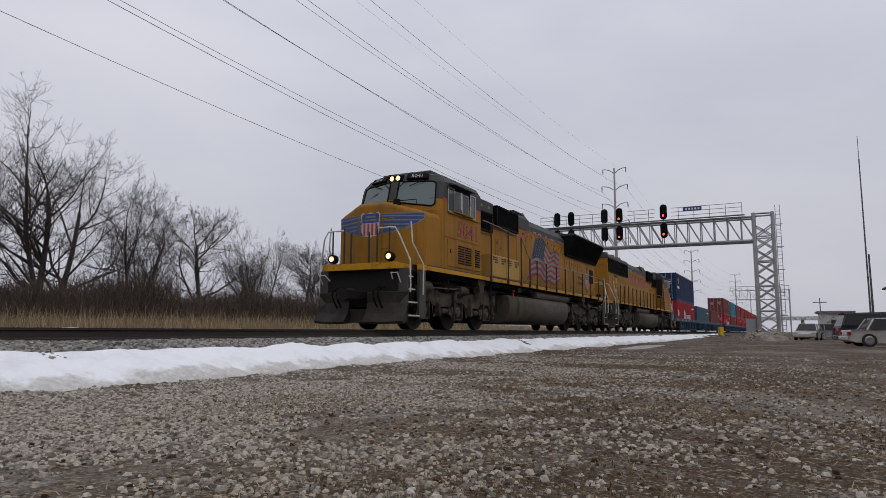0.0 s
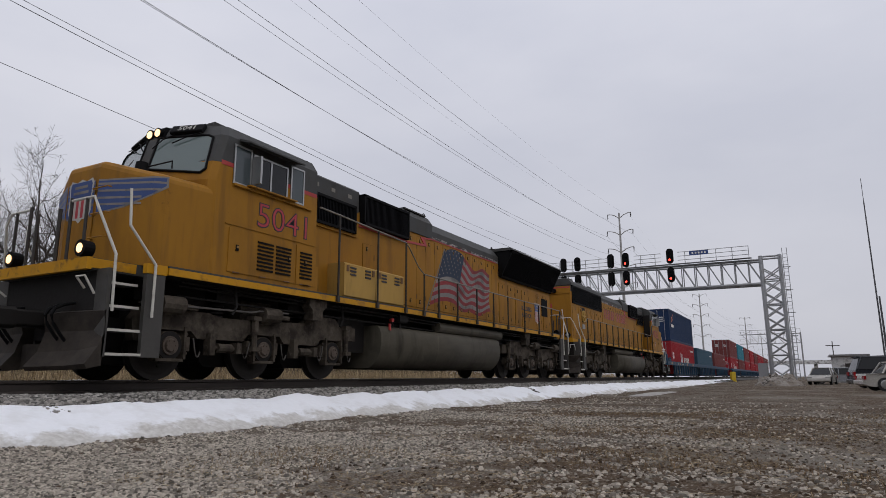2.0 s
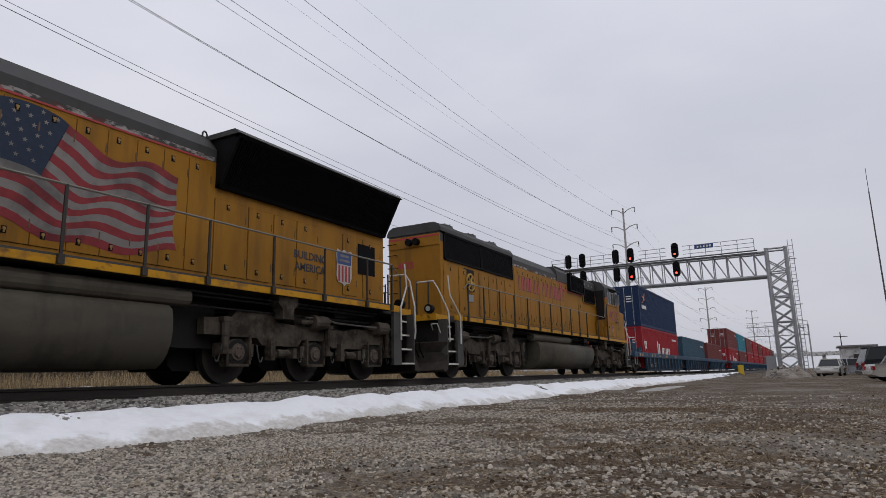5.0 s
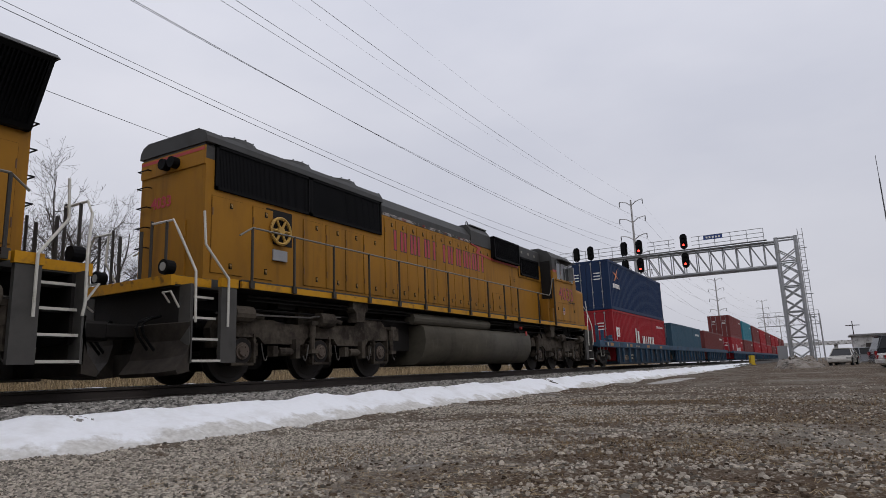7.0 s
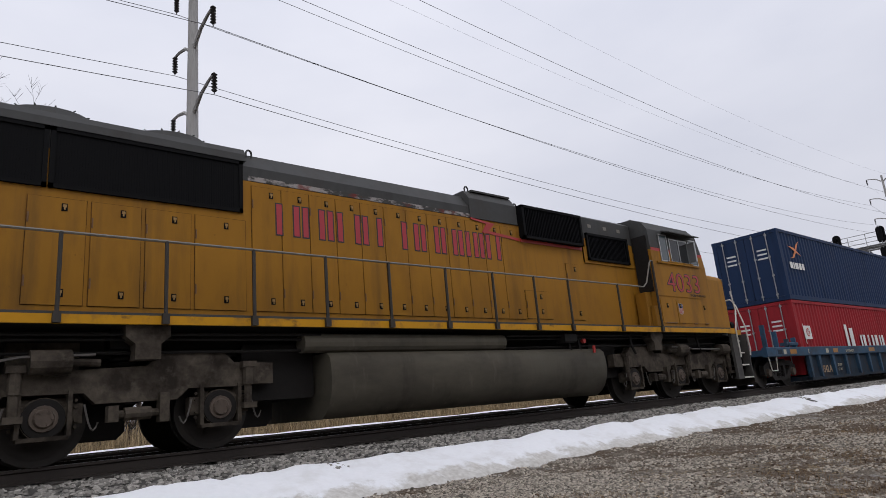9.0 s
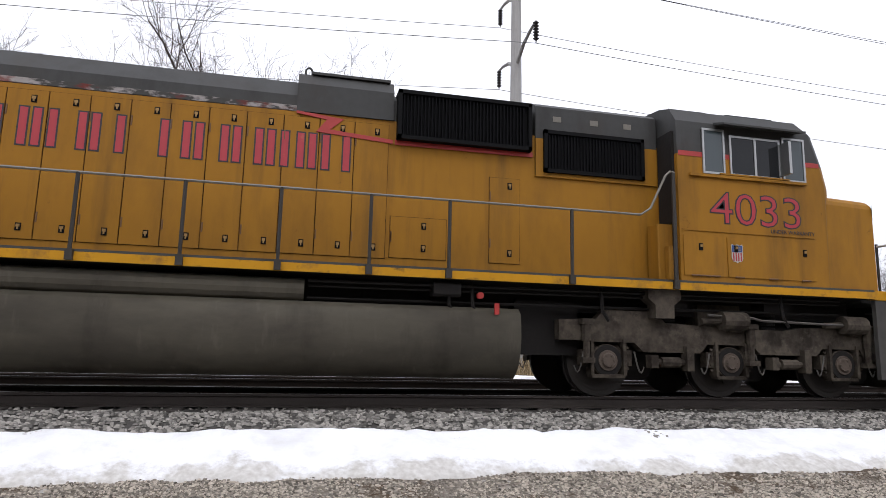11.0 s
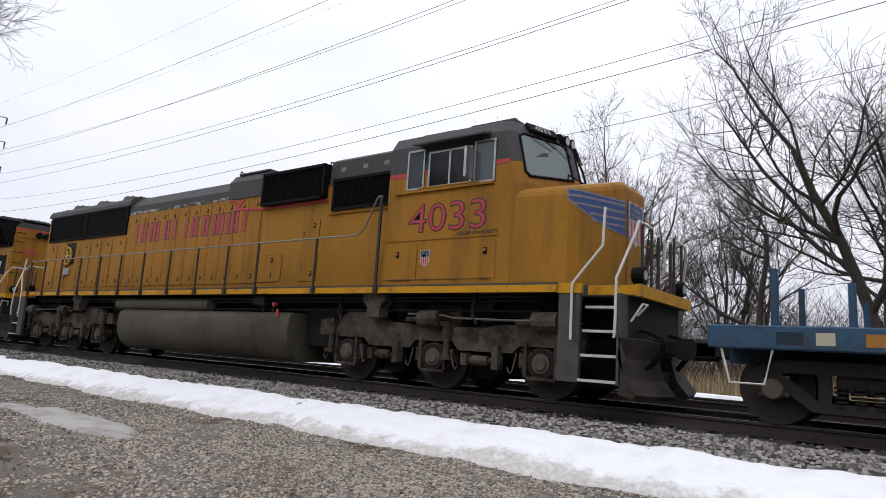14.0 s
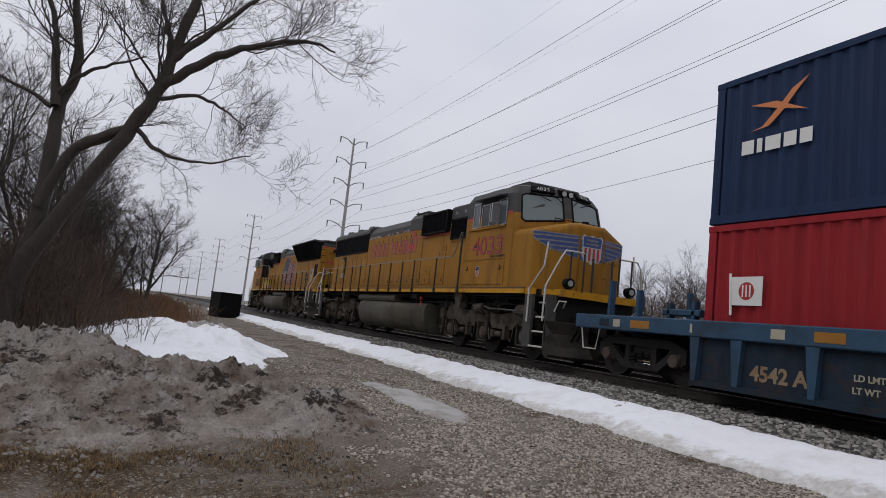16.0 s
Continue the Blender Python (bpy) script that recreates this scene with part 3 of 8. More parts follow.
def mound(name, cx, cy, rx, ry, top, material, label, seed, rough=0.25, n=60):
    """A lumpy heap on the lot."""
    verts, faces = [], []
    for j in range(n + 1):
        for i in range(n + 1):
            u, v = 2 * i / n - 1, 2 * j / n - 1
            x, y = cx + u * rx, cy + v * ry
            d = math.hypot(u, v) + noise.noise(Vector((u * 2.2, v * 2.2, seed))) * 0.28
            f = max(0.0, 1 - d * d)
            lump = 1 + rough * (noise.noise(Vector((x * 0.9, y * 0.9, seed))) * 1.4 + noise.noise(Vector((x * 2.6, y * 2.6, seed))) * 0.9 + noise.noise(Vector((x * 7, y * 7, seed))) * 0.6 + noise.noise(Vector((x * 15, y * 15, seed))) * 0.4 + noise.noise(Vector((x * 31, y * 31, seed))) * 0.25)
            verts.append((x, y, top * f ** 0.8 * lump - min(0.10, top * 0.35) if f > 0 else -0.16))
    for j in range(n):
        for i in range(n):
            a = j * (n + 1) + i
            faces.append((a, a + 1, a + n + 2, a + n + 1))
    me = mesh_of(name, verts, faces, material)
    for p in me.polygons:
        p.use_smooth = True
    return tagged(new(name, me), label, "snow pile", kind="structure")


# ---- tracks ----
def rail_profile(y):
    return [(y - 0.07, 0), (y + 0.07, 0), (y + 0.07, 0.015), (y + 0.012, 0.035), (y + 0.012, 0.13), (y + 0.036, 0.145), (y + 0.036, 0.178), (y - 0.036, 0.178), (y - 0.036, 0.145), (y - 0.012, 0.13), (y - 0.012, 0.035), (y - 0.07, 0.015)]


def track(yc, label):
    tr = thing("railway_track", label, "railway track", "tracks", "structure")
    for s in (-1, 1):
        bm = bm_new()
        prism(bm, [(y, z + RAIL - 0.182) for y, z in rail_profile(yc + s * 0.755)], 0, -600, 900)
        r = part("rail", bm, M_RAIL, tr)
        bm = bm_new()
        box(bm, -600, 900, yc + s * 0.755 - 0.03, yc + s * 0.755 + 0.03, RAIL - 0.004, RAIL)
        part("rail_head", bm, M_RAILHEAD, r, "shiny worn rail head")
    bm = bm_new()
    box(bm, -0.115, 0.115, -1.3, 1.3, RAIL - 0.36, RAIL - 0.186, 0.012)
    tie = bpy.data.meshes.new("tie")
    bm.to_mesh(tie)
    bm.free()
    tie.materials.append(M_TIE)
    for k in range(130):
        piece("tie", tie, tr, pose(-28 + k * 0.53, yc + rnd.uniform(-0.05, 0.05), 0, 0, 0, rnd.uniform(-0.8, 0.8)))
    return tr


track(TRACK, "near railway track of worn steel rails on dark ties")
track(TRACK2, "second railway track behind the train")


# ---- signal bridge ----
BX = 66.5


def signal_bridge(x0, name_label):
    br = thing("signal_bridge", name_label, "signal bridge", kind="structure")
    z0, z1 = RAIL + 8.45, RAIL + 10.7
    ya, yb = 2.1, 22.3
    for dx in (-0.6, 0.6):
        for z in (z0, z1):
            bm = bm_new()
            tube(bm, [(x0 + dx, ya, z), (x0 + dx, yb, z + 0.1)], 0.13 if z == z0 else 0.11, 8)
            part("chord", bm, M_GALV, br)
        n = 17
        for k in range(n):
            y, y2 = ya + (yb - ya) * k / n, ya + (yb - ya) * (k + 1) / n
            bm = bm_new()
            tube(bm, [(x0 + dx, y, z0), (x0 + dx, y, z1)], 0.05, 6)
            part("upright", bm, M_GALV, br)
            bm = bm_new()
            tube(bm, [(x0 + dx, y, z0), (x0 + dx, y2, z1)], 0.055, 6)
            part("diagonal", bm, M_GALV, br)
    bm = bm_new()
    for k in range(18):
        y = ya + (yb - ya) * k / 17
        for z in (z0, z1):
            tube(bm, [(x0 - 0.6, y, z), (x0 + 0.6, y, z)], 0.05, 6)
    part("cross_brace", bm, M_GALV, br)
    bm = bm_new()
    box(bm, x0 - 1.3, x0 - 0.7, ya + 0.8, yb + 0.6, z1 + 0.16, z1 + 0.2)
    part("catwalk", bm, M_GALV, br)
    bm = bm_new()
    for k in range(15):
        y = 3.1 + (yb + 0.5 - 3.1) * k / 14
        tube(bm, [(x0 - 1.3, y, z1 + 0.2), (x0 - 1.3, y, z1 + 1.3)], 0.03, 5)
    for h in (0.5, 0.9, 1.3):
        for p, q in ((3.1, 9.4), (11.0, 13.6), (15.6, yb + 0.5)):
            tube(bm, [(x0 - 1.3, p, z1 + h), (x0 - 1.3, q, z1 + h)], 0.03, 5)
    part("railing", bm, M_GALV, br)
    # the tower at the lot's side
    legs = [(x0 - 0.7, 0.6), (x0 - 0.7, 2.2), (x0 + 0.7, 0.6), (x0 + 0.7, 2.2)]
    for lx, ly in legs:
        bm = bm_new()
        tube(bm, [(lx, ly, -0.1), (lx, ly, z1 + 0.35)], 0.17, 8)
        part("tower_leg", bm, M_GALV, br)
    bm = bm_new()
    k = 0
    z = 0.3
    while z < z1 - 0.8:
        for dx in (-0.7, 0.7):
            tube(bm, [(x0 + dx, 0.6, z), (x0 + dx, 2.2, z + 1.15)], 0.06, 6)
            tube(bm, [(x0 + dx, 2.2, z), (x0 + dx, 0.6, z + 1.15)], 0.06, 6)
            if k % 2 == 0:
                tube(bm, [(x0 + dx, 0.6, z), (x0 + dx, 2.2, z)], 0.07, 6)
        z += 1.15
        k += 1
    for dx in (-0.7, 0.7):
        tube(bm, [(x0 + dx, 0.6, z1 + 0.25), (x0 + dx, 2.2, z1 + 0.25)], 0.09, 6)
    part("tower_lacing", bm, M_GALV, br)
    bm = bm_new()
    for dy in (0.36, -0.02):
        tube(bm, [(x0 - 0.3, dy, 0.4), (x0 - 0.3, dy, z1 + 1.0)], 0.03, 5)
    for k in range(34):
        tube(bm, [(x0 - 0.3, 0.36, 0.6 + k * 0.34), (x0 - 0.3, -0.02, 0.6 + k * 0.34)], 0.022, 5)
    for k in range(5):
        tube(bm, [(x0 - 0.3, 0.6, 2.2 + k * 2.1), (x0 - 0.3, -0.2, 2.2 + k * 2.1)], 0.04, 5)
    part("ladder", bm, M_GALV, br)
    bm = bm_new()
    box(bm, x0 - 0.5, x0 + 0.3, 2.5, 3.3, 0.6, 1.9, 0.05)
    tube(bm, [(x0 - 0.1, 2.9, -0.1), (x0 - 0.1, 2.9, 0.62)], 0.08, 8)
    part("equipment_case", bm, M_GALV, br, "pale grey trackside equipment case")
    bm = bm_new()
    box(bm, x0 - 1.36, x0 - 1.32, 6.6, 8.3, z1 + 0.86, z1 + 1.28)
    sign = part("name_board", bm, M_BLUE, br, "small blue name board")
    for k in range(5):
        bm = bm_new()
        box(bm, x0 - 1.38, x0 - 1.362, 6.8 + k * 0.28, 6.95 + k * 0.28, z1 + 0.98, z1 + 1.16)
        part("letter_bar", bm, M_LABEL, sign)
    return br, z0, z1


bridge, BZ0, BZ1 = signal_bridge(BX, "galvanised steel truss signal bridge over the tracks")


def signal_head(x, y, z, facing, lit):
    """Three round lenses on an oval black backboard."""
    sg = thing("railway_signal", "black three-lens railway signal showing red" if lit else "black railway signal seen from behind", "railway signal", "signals on the bridge")
    bm = bm_new()
    prof = [(0.42 * math.cos(a) + 0, (0.42 if math.sin(a) > 0 else 0.42) * math.sin(a) + (0.5 if math.sin(a) > 0 else -0.5)) for a in [2 * math.pi * k / 24 + 0.01 for k in range(24)]]
    prism(bm, prof, 0, 0.0, 0.05)
    part("backboard", bm, M_BLACK, sg)
    bm = bm_new()
    box(bm, 0.05, 0.35, -0.2, 0.2, -0.75, 0.75, 0.05)
    part("housing", bm, M_BLACK, sg)
    for k in range(3):
        zc = 0.48 - 0.48 * k
        bm = bm_new()
        tube(bm, [(-0.01, 0, zc), (-0.26, 0, zc + 0.01)], 0.165, 12, 0.15)
        part("hood", bm, M_BLACK, sg)
        bm = bm_new()
        disc(bm, (0, zc), 0, 0.12, 0.12, -0.275, -0.265, 14)
        part("lens", bm, M_SIGRED if lit and k == 2 else M_FIN, sg)
    bm = bm_new()
    tube(bm, [(0.2, 0, -1.1), (0.2, 0, 0.9)], 0.05, 6)
    part("mast", bm, M_GALV, sg)
    sg.matrix_basis = pose(x, y, z, 0, 0, 0 if facing > 0 else 180)
    sg.scale = (0.82, 0.82, 0.82)
    return sg


for y, lit in ((10.1, True), (14.4, True), (15.9, False), (19.4, True), (20.9, False)):
    for z in (BZ1 + 0.95, BZ0 + 1.35):
        if lit:
            signal_head(BX - 1.5, y, z, 1, y < 16)
        else:
            signal_head(BX - 1.5, y, z, -1, False)


# ---- power line ----
POLES = [(-540, 29, 24), (-450, 28.5, 24), (-360, 28, 24), (-272, 27, 24.4), (-181, 26, 24.4), (-84.8, 24, 24.6), (8.4, 24, 25.2), (105.6, 24, 27.0), (201, 23.8, 24.0), (292, 17.8, 24.0), (400, 17, 24)]


def arm(bm, x, line_y, s, z, reach, rise):
    pts = [(x, line_y + s * 0.15, z), (x, line_y + s * reach * 0.4, z + rise * 0.65), (x, line_y + s * reach * 0.75, z + rise * 0.93), (x, line_y + s * reach, z + rise)]
    tube(bm, pts, 0.085, 6, 0.055)


LEVELS = (-0.1, -3.0, -5.95, -8.95, -11.9)
REACH = (1.9, 2.1, 2.1, 2.2, 2.3)


def power_pole(x, line_y, top):
    pp = thing("power_pole", "tall tapered grey steel power pole with curved arms", "power pole", "power poles along the track")
    bm = bm_new()
    tube(bm, [(x, line_y, -0.3), (x, line_y, top * 0.5), (x, line_y, top + RAIL)], 0.34, 12, 0.13)
    part("pole", bm, M_POLE, pp)
    for lev, reach in zip(LEVELS, REACH):
        for s in (-1, 1):
            z = top + RAIL + lev - 0.75
            bm = bm_new()
            arm(bm, x, line_y, s, z, reach, 0.75)
            a = part("arm", bm, M_POLE, pp)
            bm = bm_new()
            for k in range(6):
                disc(bm, (x, line_y + s * reach), 2, 0.05, 0.12, z + 0.62 - k * 0.13, z + 0.69 - k * 0.13, 10)
            tube(bm, [(x, line_y + s * reach, z + 0.75), (x, line_y + s * reach, z - 0.12)], 0.025, 5)
            part("insulator", bm, M_INSUL, a)
    return pp


for x, y, top in POLES:
    power_pole(x, y, top)


def wires():
    ps = sorted(POLES)
    for (xa, ya, ta), (xb, yb, tb) in zip(ps, ps[1:]):
        for lev, reach in zip(LEVELS, REACH):
            for s in (-1, 1):
                za, zb = ta + RAIL + lev - 0.9, tb + RAIL + lev - 0.9
                sag = 0.00016 * (xb - xa) ** 2 + 0.25
                pts = []
                for k in range(25):
                    u = k / 24
                    pts.append((xa + (xb - xa) * u, ya + (yb - ya) * u + s * reach, za + (zb - za) * u - 4 * sag * u * (1 - u)))
                bm = bm_new()
                tube(bm, pts, 0.013 if lev < -1 else 0.005, 5)
                w = part("power_line", bm, M_WIRE, None)
                tagged(w, "thin sagging power line between two poles", "power line", "power lines")


wires()

# ---- locomotives ----
MOVERS, WHEELS = [], []


def loft(bm, rings, cap=True):
    vs = [[bm.verts.new(p) for p in ring] for ring in rings]
    n = len(vs[0])
    for a, b in zip(vs, vs[1:]):
        for k in range(n):
            bm.faces.new((a[k], a[(k + 1) % n], b[(k + 1) % n], b[k]))
    if cap:
        bm.faces.new(vs[0][::-1])
        bm.faces.new(vs[-1])


# cab front by height: z, corner post, middle of the V, half width
CAB_FRONT = [(1.8, 9.10, 9.20, 1.48), (3.5, 9.13, 9.50, 1.48), (3.862, 9.05, 9.42, 1.48), (4.42, 8.88, 9.27, 1.46), (4.66, 8.76, 9.15, 1.30), (4.75, 8.64, 9.02, 1.02), (4.80, 8.40, 8.68, 0.60)]


def cab_front(z):
    for (z0, *a), (z1, *b) in zip(CAB_FRONT, CAB_FRONT[1:]):
        if z <= z1:
            k = (z - z0) / (z1 - z0)
            return [p + (q - p) * k for p, q in zip(a, b)]


def cab_ring(z, rear, grow=0.0):
    corner, mid, half = cab_front(z)
    half += grow
    right = [(rear, -half, z), (corner - 0.12, -half, z), (corner, -half + 0.08, z), (mid, -0.10, z)]
    return right + [(x, -y, z) for x, y, z in right[::-1]]


def on_front(u, z, s, off=0.0):
    """A point of the cab's angled front face: u from the middle to the corner post."""
    corner, mid, half = cab_front(z)
    return Vector((mid + (corner - mid) * u + off * 0.93, s * (0.10 + (half - 0.18) * u + off * 0.32), z + off * 0.25))


def make_wheelset(parent, x, radius, sign, sideways=1):
    """An axle with two wheels, which turns."""
    bm = bm_new()
    for s in (-1, 1):
        disc(bm, (0, 0), 1, radius, radius, s * 0.70, s * 0.82, 28)
        disc(bm, (0, 0), 1, radius + 0.025, radius + 0.025, s * 0.675, s * 0.70, 28)
        disc(bm, (0, 0), 1, radius * 0.86, radius * 0.80, s * 0.82, s * 0.825, 28)
        disc(bm, (0, 0), 1, 0.17, 0.14, s * 0.825, s * 0.87, 14)
        for k in range(3):
            a = 2 * math.pi * k / 3
            disc(bm, (radius * 0.55 * math.cos(a), radius * 0.55 * math.sin(a)), 1, 0.05, 0.05, s * 0.822, s * 0.835, 8)
    disc(bm, (0, 0), 1, 0.09, 0.09, -0.8, 0.8, 12)
    ob = part("wheelset", bm, M_WHEEL, parent)
    WHEELS.append((ob, Matrix.Translation((x, 0, radius)), radius, sign))
    ob.matrix_basis = Matrix.Translation((x, 0, radius))
    return ob


M_WHEEL = mat("grimy_wheel_steel", (0.038, 0.033, 0.029), 0.65, 0.4, grain=12, vary=0.3, bump=0.1)
M_AXLECAP = mat("rusty_axle_cap", (0.09, 0.067, 0.051), 0.8, grain=20, vary=0.3, bump=0.2)
M_CHAIN = mat("dull_chain", (0.12, 0.11, 0.10), 0.6, 0.5, grain=20, vary=0.2, bump=0.05)


def loco_truck(loco, xc, sign, flip):
    """A three-axle truck; flip turns its longer overhang to the other end."""
    bm = bm_new()
    f = flip
    for s in (-1, 1):
        prof = [(-2.95, 0.86), (-2.95, 1.16), (-2.35, 1.18), (-2.2, 1.33), (-1.35, 1.33), (-1.15, 1.16), (-0.2, 1.12), (0.35, 1.10), (1.1, 1.10), (1.4, 1.16), (2.75, 1.16), (2.9, 0.95), (2.85, 0.62), (2.6, 0.62), (2.5, 0.82), (1.75, 0.82), (1.62, 0.70), (0.55, 0.70), (0.42, 0.84), (-0.42, 0.84), (-0.55, 0.70), (-1.55, 0.70), (-1.7, 0.84), (-2.5, 0.84), (-2.58, 0.86)]
        prof = [(x * f, z) for x, z in prof]
        y0, y1 = sorted((s * 0.98, s * 1.16))
        prism(bm, prof if f > 0 else prof[::-1], 1, y0, y1)
    for x in (-1.2, 1.2):
        box(bm, x - 0.25, x + 0.25, -1.0, 1.0, 0.75, 1.0)
    box(bm, -0.4, 0.4, -0.9, 0.9, 1.0, 1.5)
    tr = part("truck_frame", bm, M_TRUCK, loco, "dusty brown-grey cast truck frame")
    tr.matrix_basis = pose(xc, 0, 0)
    for k in (-1, 0, 1):
        make_wheelset(tr, k * 2.15, 0.53, sign)
        bm = bm_new()
        box(bm, k * 2.15 + 0.18, k * 2.15 + 1.05, -0.58, 0.58, 0.24, 1.0, 0.1)
        part("traction_motor", bm, M_UNDER, tr)
        for s in (-1, 1):
            bm = bm_new()
            yo = s * 1.12
            box(bm, k * 2.15 - 0.25, k * 2.15 + 0.25, min(s * 0.9, yo), max(s * 0.9, yo), 0.40, 0.80, 0.09)
            disc(bm, (k * 2.15, 0.56), 1, 0.27, 0.25, s * 0.95, s * 1.135, 18)
            box(bm, k * 2.15 - 0.42, k * 2.15 - 0.26, min(s * 0.95, yo), max(s * 0.95, yo), 0.48, 0.72)
            box(bm, k * 2.15 + 0.26, k * 2.15 + 0.42, min(s * 0.95, yo), max(s * 0.95, yo), 0.48, 0.72)
            bx = part("axle_box", bm, M_TRUCK, tr)
            bm = bm_new()
            disc(bm, (k * 2.15, 0.56), 1, 0.24, 0.235, s * 1.136, s * 1.15, 20)
            part("bearing_ring", bm, M_UNDER, bx)
            bm = bm_new()
            disc(bm, (k * 2.15, 0.56), 1, 0.165, 0.155, s * 1.12, s * 1.17, 16)
            disc(bm, (k * 2.15, 0.56), 1, 0.12, 0.10, s * 1.17, s * 1.20, 16)
            for a in range(6):
                disc(bm, (k * 2.15 + 0.085 * math.cos(a * 1.047), 0.56 + 0.085 * math.sin(a * 1.047)), 1, 0.018, 0.018, s * 1.20, s * 1.215, 6)
            part("axle_cap", bm, M_AXLECAP, bx, "rusty round axle cap")
            bm = bm_new()
            for d in (-1, 1):
                for z in (0.44, 0.52, 0.68, 0.76):
                    disc(bm, (k * 2.15 + d * 0.34, z), 1, 0.022, 0.022, s * 1.12, s * 1.145, 6)
                y0, y1 = sorted((s * 1.0, s * 1.19))
                box(bm, k * 2.15 + d * 0.27 - 0.025, k * 2.15 + d * 0.27 + 0.025, y0, y1, 0.34, 0.88)
            y0, y1 = sorted((s * 1.0, s * 1.17))
            box(bm, k * 2.15 - 0.27, k * 2.15 + 0.27, y0, y1, 0.30, 0.35)
            tagged(part("pedestal_liner", bm, M_TRUCK, bx), kind="stuff")
    for s in (-1, 1):
        for x in (-2.15 - 0.38, 0.33, 2.6):
            bm = bm_new()
            x *= f
            tube(bm, [(x, s * 1.22, 0.58), (x, s * 1.22, 0.85)], 0.055, 8)
            tube(bm, [(x, s * 1.22, 0.85), (x, s * 1.22, 1.12)], 0.075, 8)
            box(bm, x - 0.1, x + 0.1, min(s * 1.1, s * 1.3), max(s * 1.1, s * 1.3), 1.10, 1.18)
            box(bm, x - 0.1, x + 0.1, min(s * 1.1, s * 1.3), max(s * 1.1, s * 1.3), 0.52, 0.60)
            part("damper", bm, M_TRUCK, tr)
        for x in (-0.02, 2.28):
            bm = bm_new()
            x *= f
            tube(bm, [(x - 0.22, s * 1.26, 1.22), (x + 0.22, s * 1.26, 1.22)], 0.15, 12)
            tube(bm, [(x - 0.55 * f, s * 1.24, 1.20), (x - 0.2 * f, s * 1.26, 1.22)], 0.05, 8)
            box(bm, x - 0.05, x + 0.2, min(s * 1.1, s * 1.25), max(s * 1.1, s * 1.25), 1.05, 1.2)
            part("brake_cylinder", bm, M_TRUCK, tr)
        for x in (-1.08, 1.08):
            bm = bm_new()
            x *= f
            tube(bm, [(x - 0.35, s * 1.17, 0.55), (x + 0.35, s * 1.17, 0.55)], 0.05, 8)
            tube(bm, [(x - 0.2, s * 1.19, 0.55), (x + 0.12, s * 1.19, 0.55)], 0.085, 10)
            box(bm, x - 0.40, x - 0.28, min(s * 1.1, s * 1.27), max(s * 1.1, s * 1.27), 0.46, 0.66)
            box(bm, x + 0.22, x + 0.34, min(s * 1.1, s * 1.27), max(s * 1.1, s * 1.27), 0.42, 0.80)
            part("steering_link", bm, M_TRUCK, tr)
        for k in (-1, 0, 1):
            for d in (-1, 1):
                bm = bm_new()
                pts = [(k * 2.15 + d * (0.42 + 0.16 * u), s * 1.20, 0.70 - 0.32 * math.sin(u * math.pi * 0.75)) for u in [q / 6 for q in range(7)]]
                tube(bm, pts, 0.013, 5)
                part("safety_chain", bm, M_CHAIN, tr)
        for x in (-0.95, 0.95):
            bm = bm_new()
            for q in range(5):
                disc(bm, (x * f, s * 0.8), 2, 0.16, 0.16, 1.05 + q * 0.07, 1.09 + q * 0.07, 12)
            box(bm, x * f - 0.24, x * f + 0.24, min(s * 0.7, s * 1.1), max(s * 0.7, s * 1.1), 1.40, 1.65)
            tagged(part("spring", bm, M_UNDER, tr), kind="stuff")
        bm = bm_new()
        tube(bm, [(-0.5 * f, s * 1.3, 1.30), (0.3 * f, s * 1.3, 1.28), (0.5 * f, s * 1.3, 1.24), (2.9 * f, s * 1.3, 1.2)], 0.02, 5)
        part("brake_pipe", bm, M_CHAIN, tr)
    return tr


def hood_doors(loco, spans, z0, z1, half, material=None):
    for s in (-1, 1):
        bm = bm_new()
        for a, b in spans:
            y0, y1 = sorted((s * half, s * (half + 0.004)))
            box(bm, a - 0.002, b + 0.002, y0, y1, z0 - 0.008, z1 + 0.008)
        tagged(part("door_gap", bm, M_SEAM, loco, "dark grimy gaps round the hood doors"), kind="stuff")
        for a, b in spans:
            bm = bm_new()
            y = s * half
            box(bm, a + 0.008, b - 0.008, min(y, y + s * 0.016), max(y, y + s * 0.016), z0, z1)
            d = part("hood_door", bm, material or M_YELLOW, loco)
            for z in (z0 + 0.16, z1 - 0.12):
                bm = bm_new()
                xl = (a + b) / 2 + 0.08
                box(bm, xl - 0.036, xl + 0.036, min(y + s * 0.016, y + s * 0.022), max(y + s * 0.016, y + s * 0.022), z - 0.055, z + 0.05)
                lt = part("latch", bm, M_BLACK, d)
                bm = bm_new()
                box(bm, xl - 0.022, xl + 0.022, min(y + s * 0.022, y + s * 0.036), max(y + s * 0.022, y + s * 0.036), z - 0.005, z + 0.032)
                box(bm, xl - 0.009, xl + 0.009, min(y + s * 0.022, y + s * 0.04), max(y + s * 0.022, y + s * 0.04), z - 0.04, z + 0.0)
                part("latch_handle", bm, M_LATCH, lt)
            for z in (z0 + 0.3, z1 - 0.3):
                bm = bm_new()
                tube(bm, [(a + 0.02, y + s * 0.018, z - 0.07), (a + 0.02, y + s * 0.018, z + 0.07)], 0.012, 5)
                part("hinge", bm, M_RUSTLATCH, d)


M_LATCH = mat("worn_brass_latch", (0.33, 0.20, 0.07), 0.5, 0.4, grain=20, vary=0.3, bump=0.05)
M_RUSTLATCH = mat("rusty_latch", (0.16, 0.085, 0.04), 0.8, grain=20, vary=0.3, bump=0.1)


